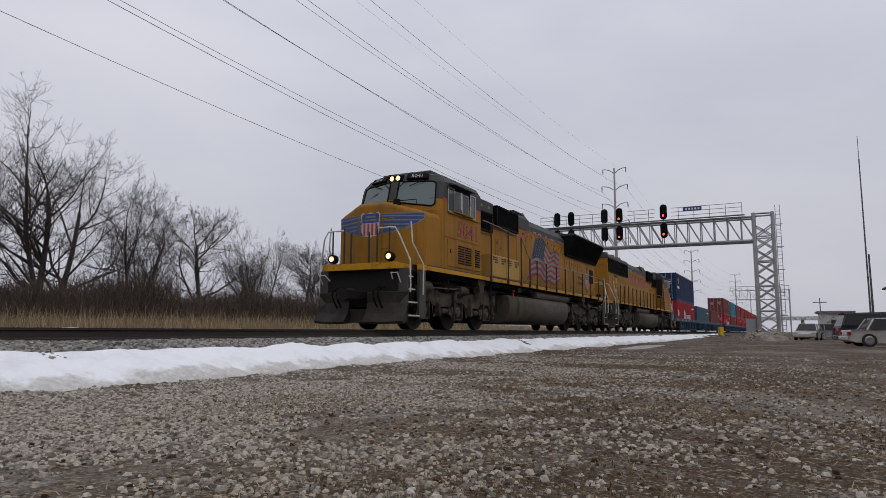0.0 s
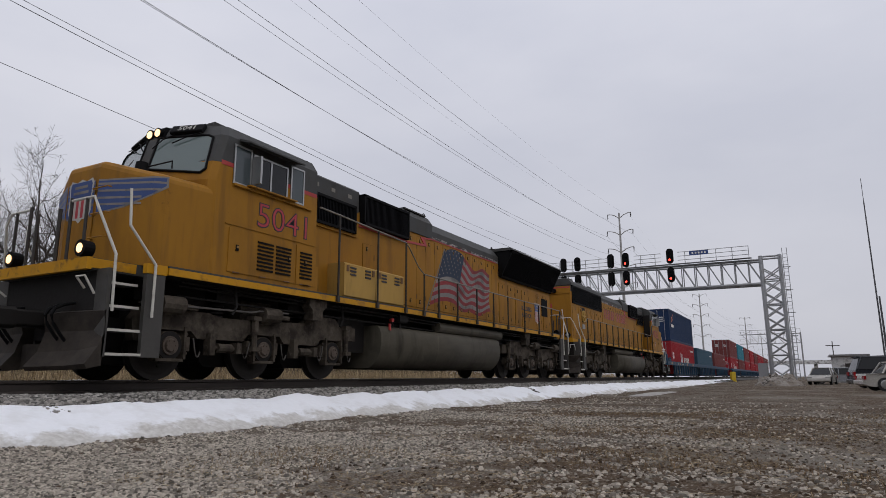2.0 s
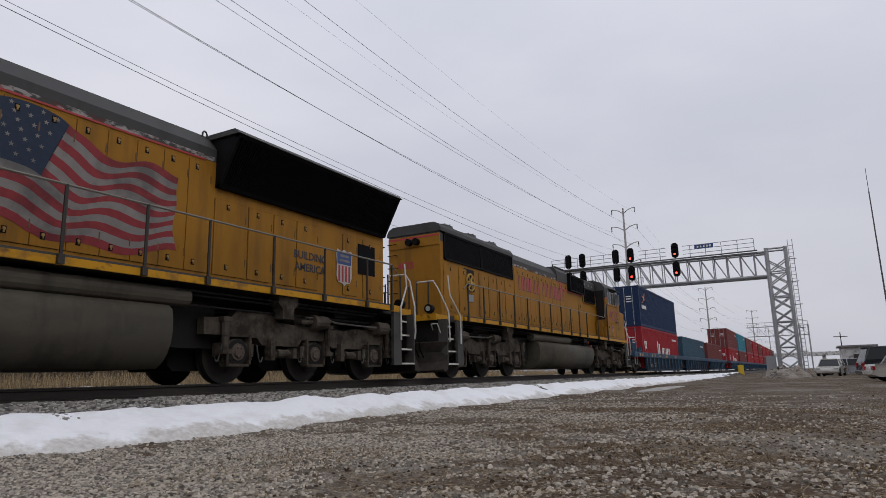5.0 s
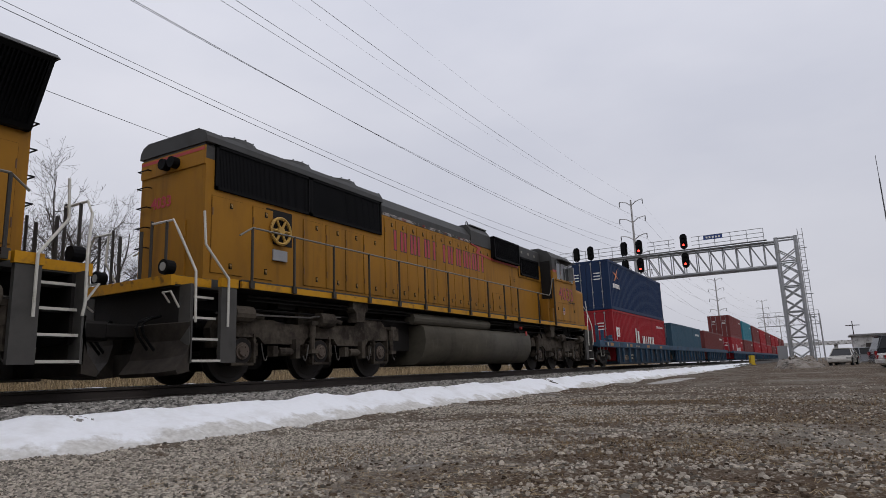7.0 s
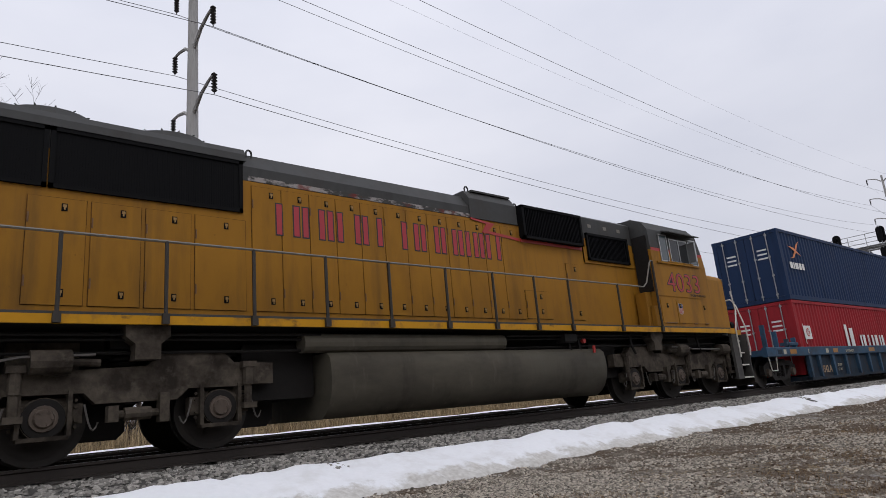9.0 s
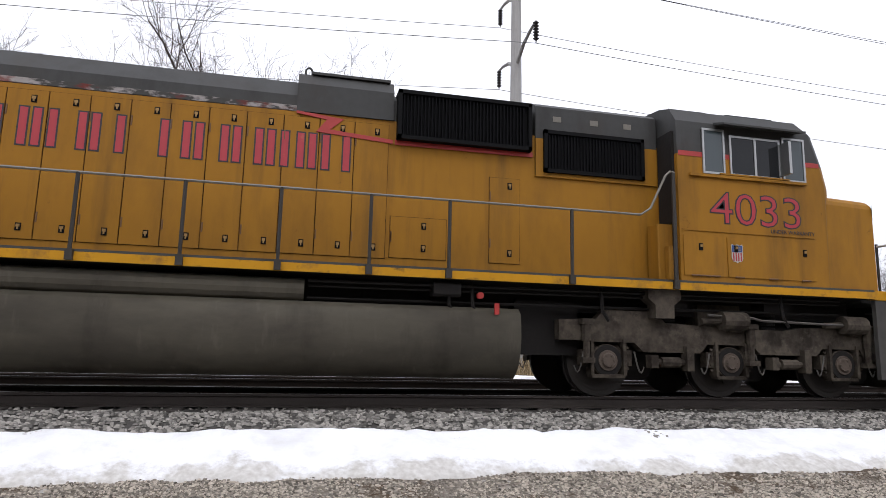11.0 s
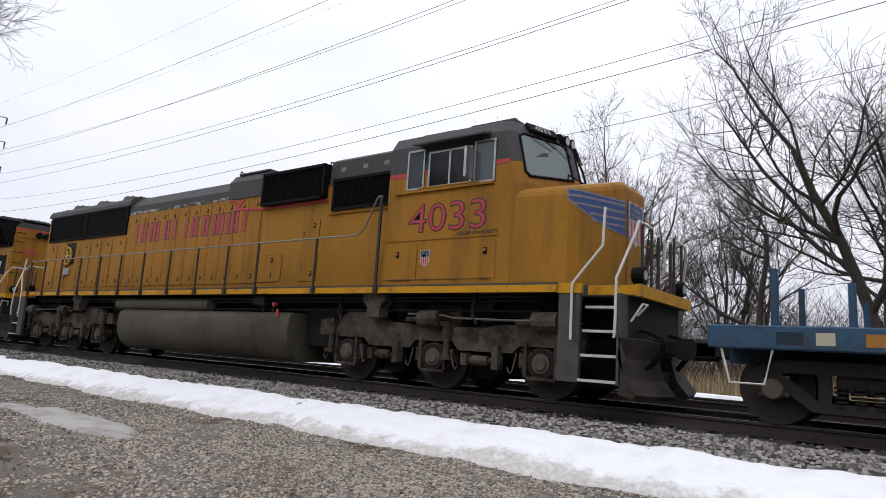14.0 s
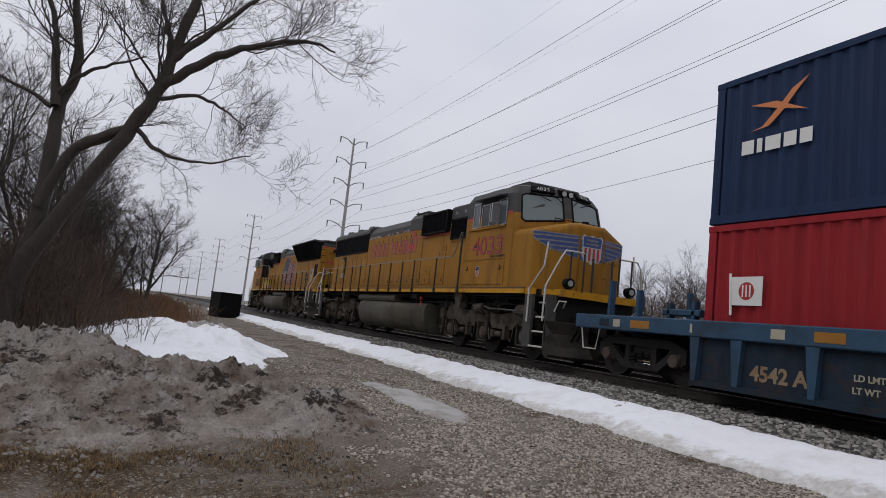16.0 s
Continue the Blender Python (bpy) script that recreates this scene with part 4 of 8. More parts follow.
def grille(loco, name, x0, x1, half, z0, z1, fin=0.055, depth=0.05, slope=0.0, label=""):
    """A black louvred panel on each side; slope leans it outwards at the top."""
    for s in (-1, 1):
        bm = bm_new()
        lo, hi = half, half + slope
        inner = 0.5
        prof = [(s * inner, z0), (s * lo, z0), (s * hi, z1), (s * inner, z1)]
        prism(bm, prof if s > 0 else prof[::-1], 0, x0, x1)
        g = part(name, bm, M_BLACK, loco, label)
        bm = bm_new()
        n = int((x1 - x0 - 0.16) / fin)
        for k in range(n):
            xa = x0 + 0.08 + k * fin
            pts = [(s * (lo - 0.005), z0 + 0.07), (s * (lo + depth), z0 + 0.07), (s * (hi + depth), z1 - 0.07), (s * (hi - 0.005), z1 - 0.07)]
            prism(bm, pts if s > 0 else pts[::-1], 0, xa, xa + fin * 0.32)
        tagged(part("fin", bm, M_FIN, g), kind="stuff")
        bm = bm_new()
        for za, zb, fa, fb in ((z0, z0 + 0.06, 0, 0.09), (z1 - 0.06, z1, 0.91, 1)):
            ya, yb = lo + (hi - lo) * fa, lo + (hi - lo) * fb
            pts = [(s * (ya - 0.01), za), (s * (ya + depth + 0.02), za), (s * (yb + depth + 0.02), zb), (s * (yb - 0.01), zb)]
            prism(bm, pts if s > 0 else pts[::-1], 0, x0, x1)
        for xa in (x0, x1 - 0.06):
            pts = [(s * (lo - 0.01), z0), (s * (lo + depth + 0.02), z0), (s * (hi + depth + 0.02), z1), (s * (hi - 0.01), z1)]
            prism(bm, pts if s > 0 else pts[::-1], 0, xa, xa + 0.06)
        part("grille_frame", bm, M_BLACK, g)


def emblem(parent, m, w, h, name="shield_emblem"):
    """A shield: blue head, red and white bars, pale rim."""
    def outline(k):
        pts = [(-0.5, 0.40), (-0.42, 0.5), (-0.2, 0.44), (0, 0.5), (0.2, 0.44), (0.42, 0.5), (0.5, 0.40), (0.46, 0.1), (0.47, -0.25), (0.36, -0.42), (0.12, -0.44), (0, -0.52), (-0.12, -0.44), (-0.36, -0.42), (-0.47, -0.25), (-0.46, 0.1)]
        return [(x * w * k, y * h * k) for x, y in pts]
    bm = bm_new()
    prism(bm, outline(1.0)[::-1], 2, 0.0, 0.003)
    e = part(name, bm, M_EMBLEM, parent, "shield emblem with blue head and red bars")
    e.matrix_basis = m
    bm = bm_new()
    prism(bm, [(-0.44 * w, 0.37 * h), (-0.4 * w, 0.44 * h), (0, 0.44 * h), (0.4 * w, 0.44 * h), (0.44 * w, 0.37 * h), (0.42 * w, 0.08 * h), (-0.42 * w, 0.08 * h)][::-1], 2, 0.0031, 0.005)
    part("emblem_head", bm, M_BLUE, e)
    for row, wide in ((0.32, 0.26), (0.19, 0.31)):
        bm = bm_new()
        box(bm, -wide * w, wide * w, (row - 0.032) * h, (row + 0.032) * h, 0.0051, 0.007)
        part("letter_bar", bm, M_FLAGWHITE, e)
    for k in range(4):
        bm = bm_new()
        xk = (-0.36 + k * 0.205) * w
        box(bm, xk, xk + 0.105 * w, -0.40 * h, 0.05 * h, 0.0031, 0.005)
        part("emblem_bar", bm, M_RED, e)
    return e


def waving_flag(loco, s, half):
    """A painted waving flag with stripes and a starred field."""
    y = s * half
    L, H = 3.35, 1.55
    xa = -0.50

    def at(u, v, off):
        # u along the flag, v down it; the hoist leans
        x = xa - L * u + 0.08 * math.sin(v * 3.0) * u + 0.95 * v * (1 - u) + 0.07 * math.sin(v * 9.0 + 1.0) * max(0.0, u - 0.5)
        k = min(1.0, max(0.0, (u - 0.34) / 0.24))
        fold = k * k * (3 - 2 * k)
        z = 3.90 - (H - 0.12 * u) * v - 0.25 * v * (1 - u) - 0.30 * fold + 0.13 * math.sin(math.pi * min(1.0, u / 0.42)) + 0.075 * math.sin(u * 17 + v * 4.0) * fold + 0.05 * u
        return (x, y + s * off, z)

    def strip(u0, u1, v0, v1, off, mat_, name, parent, n=26):
        bm = bm_new()
        top = [bm.verts.new(at(u0 + (u1 - u0) * k / n, v0, off)) for k in range(n + 1)]
        low = [bm.verts.new(at(u0 + (u1 - u0) * k / n, v1, off)) for k in range(n + 1)]
        for k in range(n):
            q = (top[k], top[k + 1], low[k + 1], low[k])
            bm.faces.new(q if s < 0 else q[::-1])
        return part(name, bm, mat_, parent)

    base = None
    for k in range(13):
        u0 = 0.40 if k < 7 else 0.0
        st = strip(u0, 1.0, k / 13, (k + 1) / 13, 0.020, M_FLAGRED if k % 2 == 0 else M_FLAGWHITE, "flag_stripe", loco)
        base = base or st
    fl = strip(0.0, 0.40, 0.0, 7 / 13, 0.020, M_NAVYFLAG, "flag_field", loco)
    for r in range(7):
        for c in range(6 if r % 2 == 0 else 5):
            u, v = 0.03 + 0.065 * c + (0.032 if r % 2 else 0), 0.035 + 0.072 * r
            cx, cy, cz = at(u, v, 0.023)
            bm = bm_new()
            ring = [bm.verts.new((cx + (0.042 if q % 2 == 0 else 0.017) * math.sin(q * math.pi / 5), cy, cz + (0.042 if q % 2 == 0 else 0.017) * math.cos(q * math.pi / 5))) for q in range(10)]
            bm.faces.new(ring)
            part("star", bm, M_FLAGWHITE, fl)
    bm = bm_new()
    tube(bm, [at(-0.01, -0.03, 0.02), at(-0.03, 1.12, 0.02)], 0.014, 5)
    part("flag_staff", bm, M_RAILPIPE, loco)


def locomotive(number, centre, facing, lead):
    """facing 1: cab towards +x. lead: lit lamps, flared radiator and a painted flag."""
    lo = thing("locomotive", ("yellow and grey six-axle diesel locomotive, lamps lit, flag on its side" if lead else
               "grimy yellow and grey six-axle diesel locomotive, running cab last"), "locomotive", "locomotives")
    base = pose(centre, TRACK, RAIL, 0, 0, 0 if facing > 0 else 180)
    lo.matrix_basis = base
    MOVERS.append((lo, base))
    # underframe and deck
    bm = bm_new()
    box(bm, -10.2, 9.95, -0.80, 0.80, 1.30, 1.66)
    part("underframe", bm, M_UNDER, lo, "dark oily underframe")
    bm = bm_new()
    box(bm, -9.8, 9.85, -1.45, 1.45, 1.66, 1.80)
    part("deck", bm, M_UNDER, lo)
    bm = bm_new()
    box(bm, -10.0, 10.0, -0.55, 0.55, 1.0, 1.5)
    part("centre_sill", bm, M_UNDER, lo)
    for xa, xb in ((-11.05, -9.8), (9.85, 11.0)):
        bm = bm_new()
        box(bm, xa, xb, -1.2, 1.2, 1.62, 1.80, 0.02)
        part("end_platform", bm, M_GREY, lo)
    for s in (-1, 1):
        bm = bm_new()
        box(bm, -9.8, 9.85, min(s * 1.45, s * 1.5), max(s * 1.45, s * 1.5), 1.66, 1.775)
        part("sill_stripe", bm, M_STRIPE, lo, "bright yellow sill stripe")
        bm = bm_new()
        box(bm, -9.8, 9.85, min(s * 1.45, s * 1.49), max(s * 1.45, s * 1.49), 1.776, 1.81)
        part("deck_edge", bm, M_GREY, lo)
    for e in (-1, 1):
        bm = bm_new()
        box(bm, e * 11.02 - 0.04, e * 11.02 + 0.04, -1.22, 1.22, 1.62, 1.80)
        part("end_stripe", bm, M_STRIPE, lo)
        for s in (-1, 1):
            bm = bm_new()
            xa, xb = sorted((e * 9.86, e * 10.24))
            y0, y1 = sorted((s * 1.38, s * 1.474))
            box(bm, xa, xb, y0, y1, 1.645, 1.80)
            xa, xb = sorted((e * 10.24, e * 10.98))
            y0, y1 = sorted((s * 1.2, s * 1.216))
            box(bm, xa, xb, y0, y1, 1.645, 1.79)
            part("sill_stripe", bm, M_STRIPE, lo)
    # long hood
    for a, b, top in ((-10.2, 6.25, 4.11),):
        bm = bm_new()
        box(bm, a, b, -0.93, 0.93, 1.8, top)
        part("hood", bm, M_YELLOW, lo, "yellow long hood")
    bm = bm_new()
    prof = [(-0.93, 4.112), (0.93, 4.112), (0.93, 4.36), (0.72, 4.65), (-0.72, 4.65), (-0.93, 4.36)]
    prism(bm, prof, 0, -10.2, 0.3)
    part("hood_roof", bm, M_GREY, lo, "dark grey hood roof with flaking edges")
    bm = bm_new()
    prof = [(-0.96, 4.112), (0.96, 4.112), (0.96, 4.55), (0.8, 4.76), (-0.8, 4.76), (-0.96, 4.55)]
    prism(bm, prof, 0, 0.3, 1.75)
    box(bm, 0.5, 1.7, -0.85, 0.85, 4.76, 4.80)
    part("silencer_housing", bm, M_GREY, lo)
    bm = bm_new()
    prof = [(-0.9, 3.8), (0.9, 3.8), (0.9, 4.45), (0.75, 4.58), (-0.75, 4.58), (-0.9, 4.45)]
    prism(bm, prof, 0, 1.75, 4.02)
    part("brake_housing", bm, M_GREY, lo)
    bm = bm_new()
    prof = [(-0.965, 3.45), (0.965, 3.45), (0.965, 4.60), (0.85, 4.68), (-0.85, 4.68), (-0.965, 4.60)]
    prism(bm, prof, 0, 4.05, 6.2)
    part("filter_housing", bm, M_GREY, lo)
    bm = bm_new()
    box(bm, 4.05, 6.2, -0.968, 0.968, 3.43, 4.06)
    part("filter_panel", bm, M_YELLOW, lo)
    for s in (-1, 1):
        bm = bm_new()
        y0, y1 = sorted((s * 0.93, s * 0.945))
        if lead:
            box(bm, -4.4, 0.3, y0, y1, 4.085, 4.118)
        box(bm, 1.78, 4.0, y0 + s * 0.02, y1 + s * 0.02, 3.73, 3.81)
        p = [(0.3, 4.118), (0.3, 4.08), (0.75, 4.02), (0.6, 3.82), (1.75, 3.74), (1.75, 3.80), (0.8, 3.87), (1.0, 4.05)]
        prism(bm, p if s < 0 else p[::-1], 1, s * 0.962 if s < 0 else 0.945, s * 0.945 if s < 0 else 0.962)
        part("red_line", bm, M_REDLINE, lo)
        bm = bm_new()
        y0, y1 = sorted((s * 0.925, s * 0.938))
        box(bm, -4.6, 0.3, y0, y1, 4.119, 4.20)
        part("roof_edge", bm, M_FLAKE, lo, "roof edge with flaking paint")
    grille(lo, "brake_grid", 1.80, 3.95, 1.02, 3.80, 4.58, label="black louvred dynamic brake grid")
    grille(lo, "intake_grille", 4.18, 5.95, 0.97, 3.50, 4.20, depth=0.03, label="black louvred air intake")
    for x in (1.95, 3.8, 4.2, 0.45, -4.5, -9.5):
        for s in (-1, 1):
            top = 4.60 if x > 1.7 else (4.78 if x > 0 else 4.62)
            bm = bm_new()
            ring = [(x + 0.05 * math.cos(math.pi * q / 7), s * 0.75, top + 0.05 + 0.06 * math.sin(math.pi * q / 7)) for q in range(8)]
            tube(bm, [(x + 0.05, s * 0.75, top - 0.02)] + ring + [(x - 0.05, s * 0.75, top - 0.02)], 0.018, 5)
            part("lifting_eye", bm, M_GREY, lo)
    bm = bm_new()
    for x in (4.35, 5.0, 5.6):
        for s in (-1, 1):
            y0, y1 = sorted((s * 0.965, s * 0.972))
            box(bm, x, x + 0.14, y0, y1, 4.36, 4.45)
    part("vent_plate", bm, M_RAILPIPE, lo)
    # radiators and fans
    if lead:
        grille(lo, "radiator", -10.15, -4.65, 0.96, 3.62, 4.58, slope=0.50, label="black flared radiator wing")
        bm = bm_new()
        prof = [(-1.56, 4.58), (1.56, 4.58), (1.45, 4.68), (-1.45, 4.68)]
        prism(bm, prof, 0, -10.2, -4.6)
        part("radiator_roof", bm, M_GREY, lo)
    else:
        grille(lo, "radiator", -10.0, -7.4, 0.95, 3.55, 4.42, fin=0.035, depth=0.004, label="black louvred radiator panel")
        grille(lo, "radiator", -7.38, -4.7, 0.95, 3.55, 4.42, fin=0.035, depth=0.004, label="black louvred radiator panel")
        bm = bm_new()
        prism(bm, [(-0.985, 4.42), (0.985, 4.42), (0.97, 4.54), (0.90, 4.65), (0.74, 4.72), (-0.74, 4.72), (-0.90, 4.65), (-0.97, 4.54)], 0, -10.23, -4.65)
        part("radiator_roof", bm, M_GREY, lo)
    for x in (-9.0, -7.3, -5.6):
        bm = bm_new()
        zt = 4.68 if lead else 4.72
        disc(bm, (x, 0), 2, 0.72, 0.66, zt, zt + 0.13, 24)
        disc(bm, (x, 0), 2, 0.2, 0.2, zt + 0.13, zt + 0.17, 12)
        for q in range(8):
            a = math.pi * q / 8
            tube(bm, [(x - 0.66 * math.cos(a), -0.66 * math.sin(a), zt + 0.15), (x + 0.66 * math.cos(a), 0.66 * math.sin(a), zt + 0.15)], 0.012, 4)
        tagged(part("radiator_fan", bm, M_GREY, lo), kind="stuff")
    # hood doors
    zt = 4.05
    hood_doors(lo, [(-4.55 + 0.52 * k, -4.55 + 0.52 * (k + 1)) for k in range(12)], 1.98, zt - 0.02, 0.93)
    hood_doors(lo, [(-10.05, -9.3), (-9.05, -8.5), (-7.6, -6.9), (-6.85, -6.2), (-6.15, -5.5), (-5.45, -4.65)], 1.98, 3.42, 0.93)
    hood_doors(lo, [(1.75, 2.62)], 2.0, 2.62, 0.93)
    hood_doors(lo, [(3.29, 3.80)], 2.0, 3.35, 0.93)
    if lead:
        for s in (-1, 1):
            for a in (2.62, 3.90):
                bm = bm_new()
                y0, y1 = sorted((s * 0.93, s * 1.42))
                box(bm, a, a + 1.25, y0, y1, 1.83, 2.62, 0.03)
                lk = part("battery_box", bm, M_YELLOW_PALE, lo, "pale yellow battery box with louvres")
                bm = bm_new()
                for c in (0.33, 0.92):
                    for r in range(3):
                        y2, y3 = sorted((s * 1.42, s * 1.435))
                        box(bm, a + c - 0.11, a + c + 0.11, y2, y3, 2.34 + 0.08 * r, 2.38 + 0.08 * r)
                tagged(part("louvre", bm, M_OUTLINE, lk), kind="stuff")
                bm = bm_new()
                for c in (0.12, 1.13):
                    y2, y3 = sorted((s * 1.42, s * 1.44))
                    box(bm, a + c - 0.04, a + c + 0.04, y2, y3, 2.42, 2.56)
                part("latch", bm, M_RUSTLATCH, lk)
    else:
        for s in (-1, 1):
            # hand-brake wheel on a flat dark plate that paints the recess's shade
            y = s * 0.93
            bm = bm_new()
            y0, y1 = sorted((y, y + s * 0.012))
            box(bm, -8.68, -7.95, y0, y1, 2.74, 3.46)
            rc = part("recess_shade_plate", bm, M_UNDER, lo, "dark plate painted as a shaded recess, with a hand-brake wheel")
            bm = bm_new()
            for q in range(20):
                a0, a1 = 2 * math.pi * q / 20, 2 * math.pi * (q + 1) / 20
                tube(bm, [(-8.32 + 0.27 * math.cos(a0), y + s * 0.06, 3.02 + 0.27 * math.sin(a0)), (-8.32 + 0.27 * math.cos(a1), y + s * 0.06, 3.02 + 0.27 * math.sin(a1))], 0.035, 6)
            for q in range(6):
                a0 = 2 * math.pi * q / 6
                tube(bm, [(-8.32, y + s * 0.06, 3.02), (-8.32 + 0.26 * math.cos(a0), y + s * 0.06, 3.02 + 0.26 * math.sin(a0))], 0.03, 6)
            disc(bm, (-8.32, 3.02), 1, 0.1, 0.08, y + s * 0.02, y + s * 0.1, 12)
            tagged(part("brake_wheel", bm, M_YELLOW_PALE, rc), kind="stuff")
            bm = bm_new()
            box(bm, -8.52, -8.12, min(y, y + s * 0.05), max(y, y + s * 0.05), 2.4, 2.62)
            part("instruction_plate", bm, M_GALV, rc)
    # cab and nose
    bm = bm_new()
    loft(bm, [cab_ring(z, 6.25) for z in (1.8, 3.5, 3.86)])
    cab = part("cab", bm, M_YELLOW, lo, "yellow cab side with red road number")
    bm = bm_new()
    loft(bm, [cab_ring(z, 6.25, 0.002) for z in (3.862, 4.42, 4.66, 4.75, 4.80)])
    roof = part("cab_roof", bm, M_GREY, lo, "dark grey cab roof")
    for s in (-1, 1):
        bm = bm_new()
        y0, y1 = sorted((s * 1.482, s * 1.487))
        box(bm, 6.27, 8.92, y0, y1, 3.83, 3.91)
        part("red_line", bm, M_REDLINE, cab)

    def nose_top(y):
        """The lid is flat in the middle and falls to both shoulders."""
        return 3.66 - 0.30 * max(0.0, abs(y) - 0.42)

    def nose_ring(tuck, drop, floor=None):
        half = [(9.0, 0.42), (9.0, 1.46 - tuck), (9.98 - tuck * 0.6, 1.44 - tuck), (10.12 - tuck * 0.8, 1.30 - tuck * 0.8), (10.50 - tuck, 0.42)]
        pts = [(x, -y) for x, y in half] + half[::-1]
        slope = lambda x: 0.05 * max(0.0, x - 9.2)
        return [(x, y, floor if floor else nose_top(y) - drop - slope(x)) for x, y in pts]
    bm = bm_new()
    loft(bm, [nose_ring(0, 0, 1.8), nose_ring(0, 0.12), nose_ring(0.02, 0.055), nose_ring(0.065, 0.012), nose_ring(0.12, 0.0)], cap=False)
    bm.verts.ensure_lookup_table()
    lid = list(bm.verts)[-10:]
    bm.faces.new((lid[0], lid[4], lid[5], lid[9]))
    bm.faces.new(lid[0:5][::-1])
    bm.faces.new(lid[5:10][::-1])
    bmesh.ops.recalc_face_normals(bm, faces=list(bm.faces))
    nose = part("nose", bm, M_YELLOW, lo, "yellow wide nose with winged emblem")
    # side windows
    for s in (-1, 1):
        for a, b, z0, z1, fr in ((6.70, 7.11, 3.56, 4.32, M_SILVER), (7.20, 8.16, 3.56, 4.24, M_SILVER), (8.20, 8.64, 3.54, 4.30, M_SILVER)):
            bm = bm_new()
            y0, y1 = sorted((s * 1.482, s * 1.505))
            for p in ((a, a + 0.035, z0, z1), (b - 0.035, b, z0, z1), (a + 0.035, b - 0.035, z0, z0 + 0.035), (a + 0.035, b - 0.035, z1 - 0.035, z1)):
                box(bm, p[0], p[1], y0, y1, p[2], p[3])
            if b - a > 0.6:
                box(bm, (a + b) / 2 - 0.02, (a + b) / 2 + 0.02, y0, y1, z0 + 0.035, z1 - 0.035)
            w = part("side_window", bm, fr, cab, "aluminium-framed cab window")
            bm = bm_new()
            y0, y1 = sorted((s * 1.4825, s * 1.492))
            box(bm, a + 0.03, b - 0.03, y0, y1, z0 + 0.03, z1 - 0.03)
            part("pane", bm, M_GLASS if b < 8.2 and a > 7 else M_PANE, w)
        bm = bm_new()
        p = [(s * 1.38, 4.42), (s * 1.72, 4.33), (s * 1.72, 4.36), (s * 1.38, 4.47)]
        prism(bm, p if s > 0 else p[::-1], 0, 6.95, 8.5)
        part("sunshade", bm, M_GREY, cab)
        bm = bm_new()
        y0, y1 = sorted((s * 1.49, s * 1.72))
        box(bm, 8.14, 8.19, y0, y1, 3.62, 4.16)
        part("wind_wing", bm, M_SILVER, cab)
        bm = bm_new()
        y0, y1 = sorted((s * 1.482, s * 1.53))
        box(bm, 6.45, 8.62, y0, y1, 3.50, 3.545)
        box(bm, 7.0, 8.3, y0, sorted((s * 1.53, s * 1.60))[1] if s > 0 else y1, 3.555, 3.58)
        part("drip_rail", bm, M_YELLOW, cab)
    # lower cab doors
        if lead:
            doors = ((6.28, 6.85), (6.92, 8.65))
        else:
            doors = ((6.30, 7.05), (7.08, 8.72))
        for a, b in doors:
            bm = bm_new()
            y0, y1 = sorted((s * 1.48, s * 1.495))
            box(bm, a, b, y0, y1, 1.90, 2.53 if not lead else 2.70)
            d = part("cab_door_panel", bm, M_YELLOW, cab)
            bm = bm_new()
            y0, y1 = sorted((s * 1.495, s * 1.51))
            for c in ((a + 0.15, b - 0.2) if b - a > 0.8 else (a + 0.3,)):
                box(bm, c - 0.032, c + 0.032, y0, y1, 2.30, 2.41)
            lt = tagged(part("latch", bm, M_BLACK, d), kind="stuff")
            bm = bm_new()
            y0, y1 = sorted((s * 1.51, s * 1.522))
            for c in ((a + 0.15, b - 0.2) if b - a > 0.8 else (a + 0.3,)):
                box(bm, c - 0.018, c + 0.018, y0, y1, 2.35, 2.39)
            tagged(part("latch_handle", bm, M_LATCH, lt), kind="stuff")
            for c in (a + 0.2, (a + b) / 2, b - 0.2):
                bm = bm_new()
                tube(bm, [(c - 0.08, s * 1.5, 1.90), (c + 0.08, s * 1.5, 1.90)], 0.014, 5)
                part("hinge", bm, M_RUSTLATCH, d)
            if lead:
                bm = bm_new()
                n = 1 if b - a < 0.8 else 2
                for q in range(n):
                    c0 = a + 0.10 + q * 0.50
                    for r in range(8):
                        y2, y3 = sorted((s * 1.495, s * 1.512))
                        box(bm, c0, c0 + (0.42 if n == 2 else 0.36), y2, y3, 2.02 + r * 0.074, 2.055 + r * 0.074)
                tagged(part("louvre", bm, M_BLACK, d), kind="stuff")
        bm = bm_new()
        y0, y1 = sorted((s * 1.48, s * 1.496))
        box(bm, 6.30, 8.75, y0, y1, 2.61 if not lead else 2.76, 2.63 if not lead else 2.78)
        part("seam_strip", bm, M_YELLOW, cab)
    # windshields
    for s in (-1, 1):
        bm = bm_new()
        q = [on_front(u, z, s, 0.012) for u, z in ((0.04, 3.78), (0.86, 3.63), (0.93, 3.70), (0.90, 4.36), (0.82, 4.42), (0.04, 4.45))]
        vs = [bm.verts.new(v) for v in q]
        bm.faces.new(vs if s > 0 else vs[::-1])
        back = [bm.verts.new(v - Vector((0.03, 0, 0))) for v in q]
        n = len(q)
        for k in range(n):
            f = (vs[k], back[k], back[(k + 1) % n], vs[(k + 1) % n])
            bm.faces.new(f if s > 0 else f[::-1])
        ws = part("windshield", bm, M_WINDSHIELD, roof, "pale grey reflecting windshield")
        bm = bm_new()
        for a, b in zip(q, q[1:] + q[:1]):
            tube(bm, [a, b], 0.024, 6)
        part("window_gasket", bm, M_BLACK, ws)
        bm = bm_new()
        tube(bm, [on_front(0.75, 4.46, s, 0.06), on_front(0.55, 4.40, s, 0.07), on_front(0.30, 4.28, s, 0.05)], 0.013, 4)
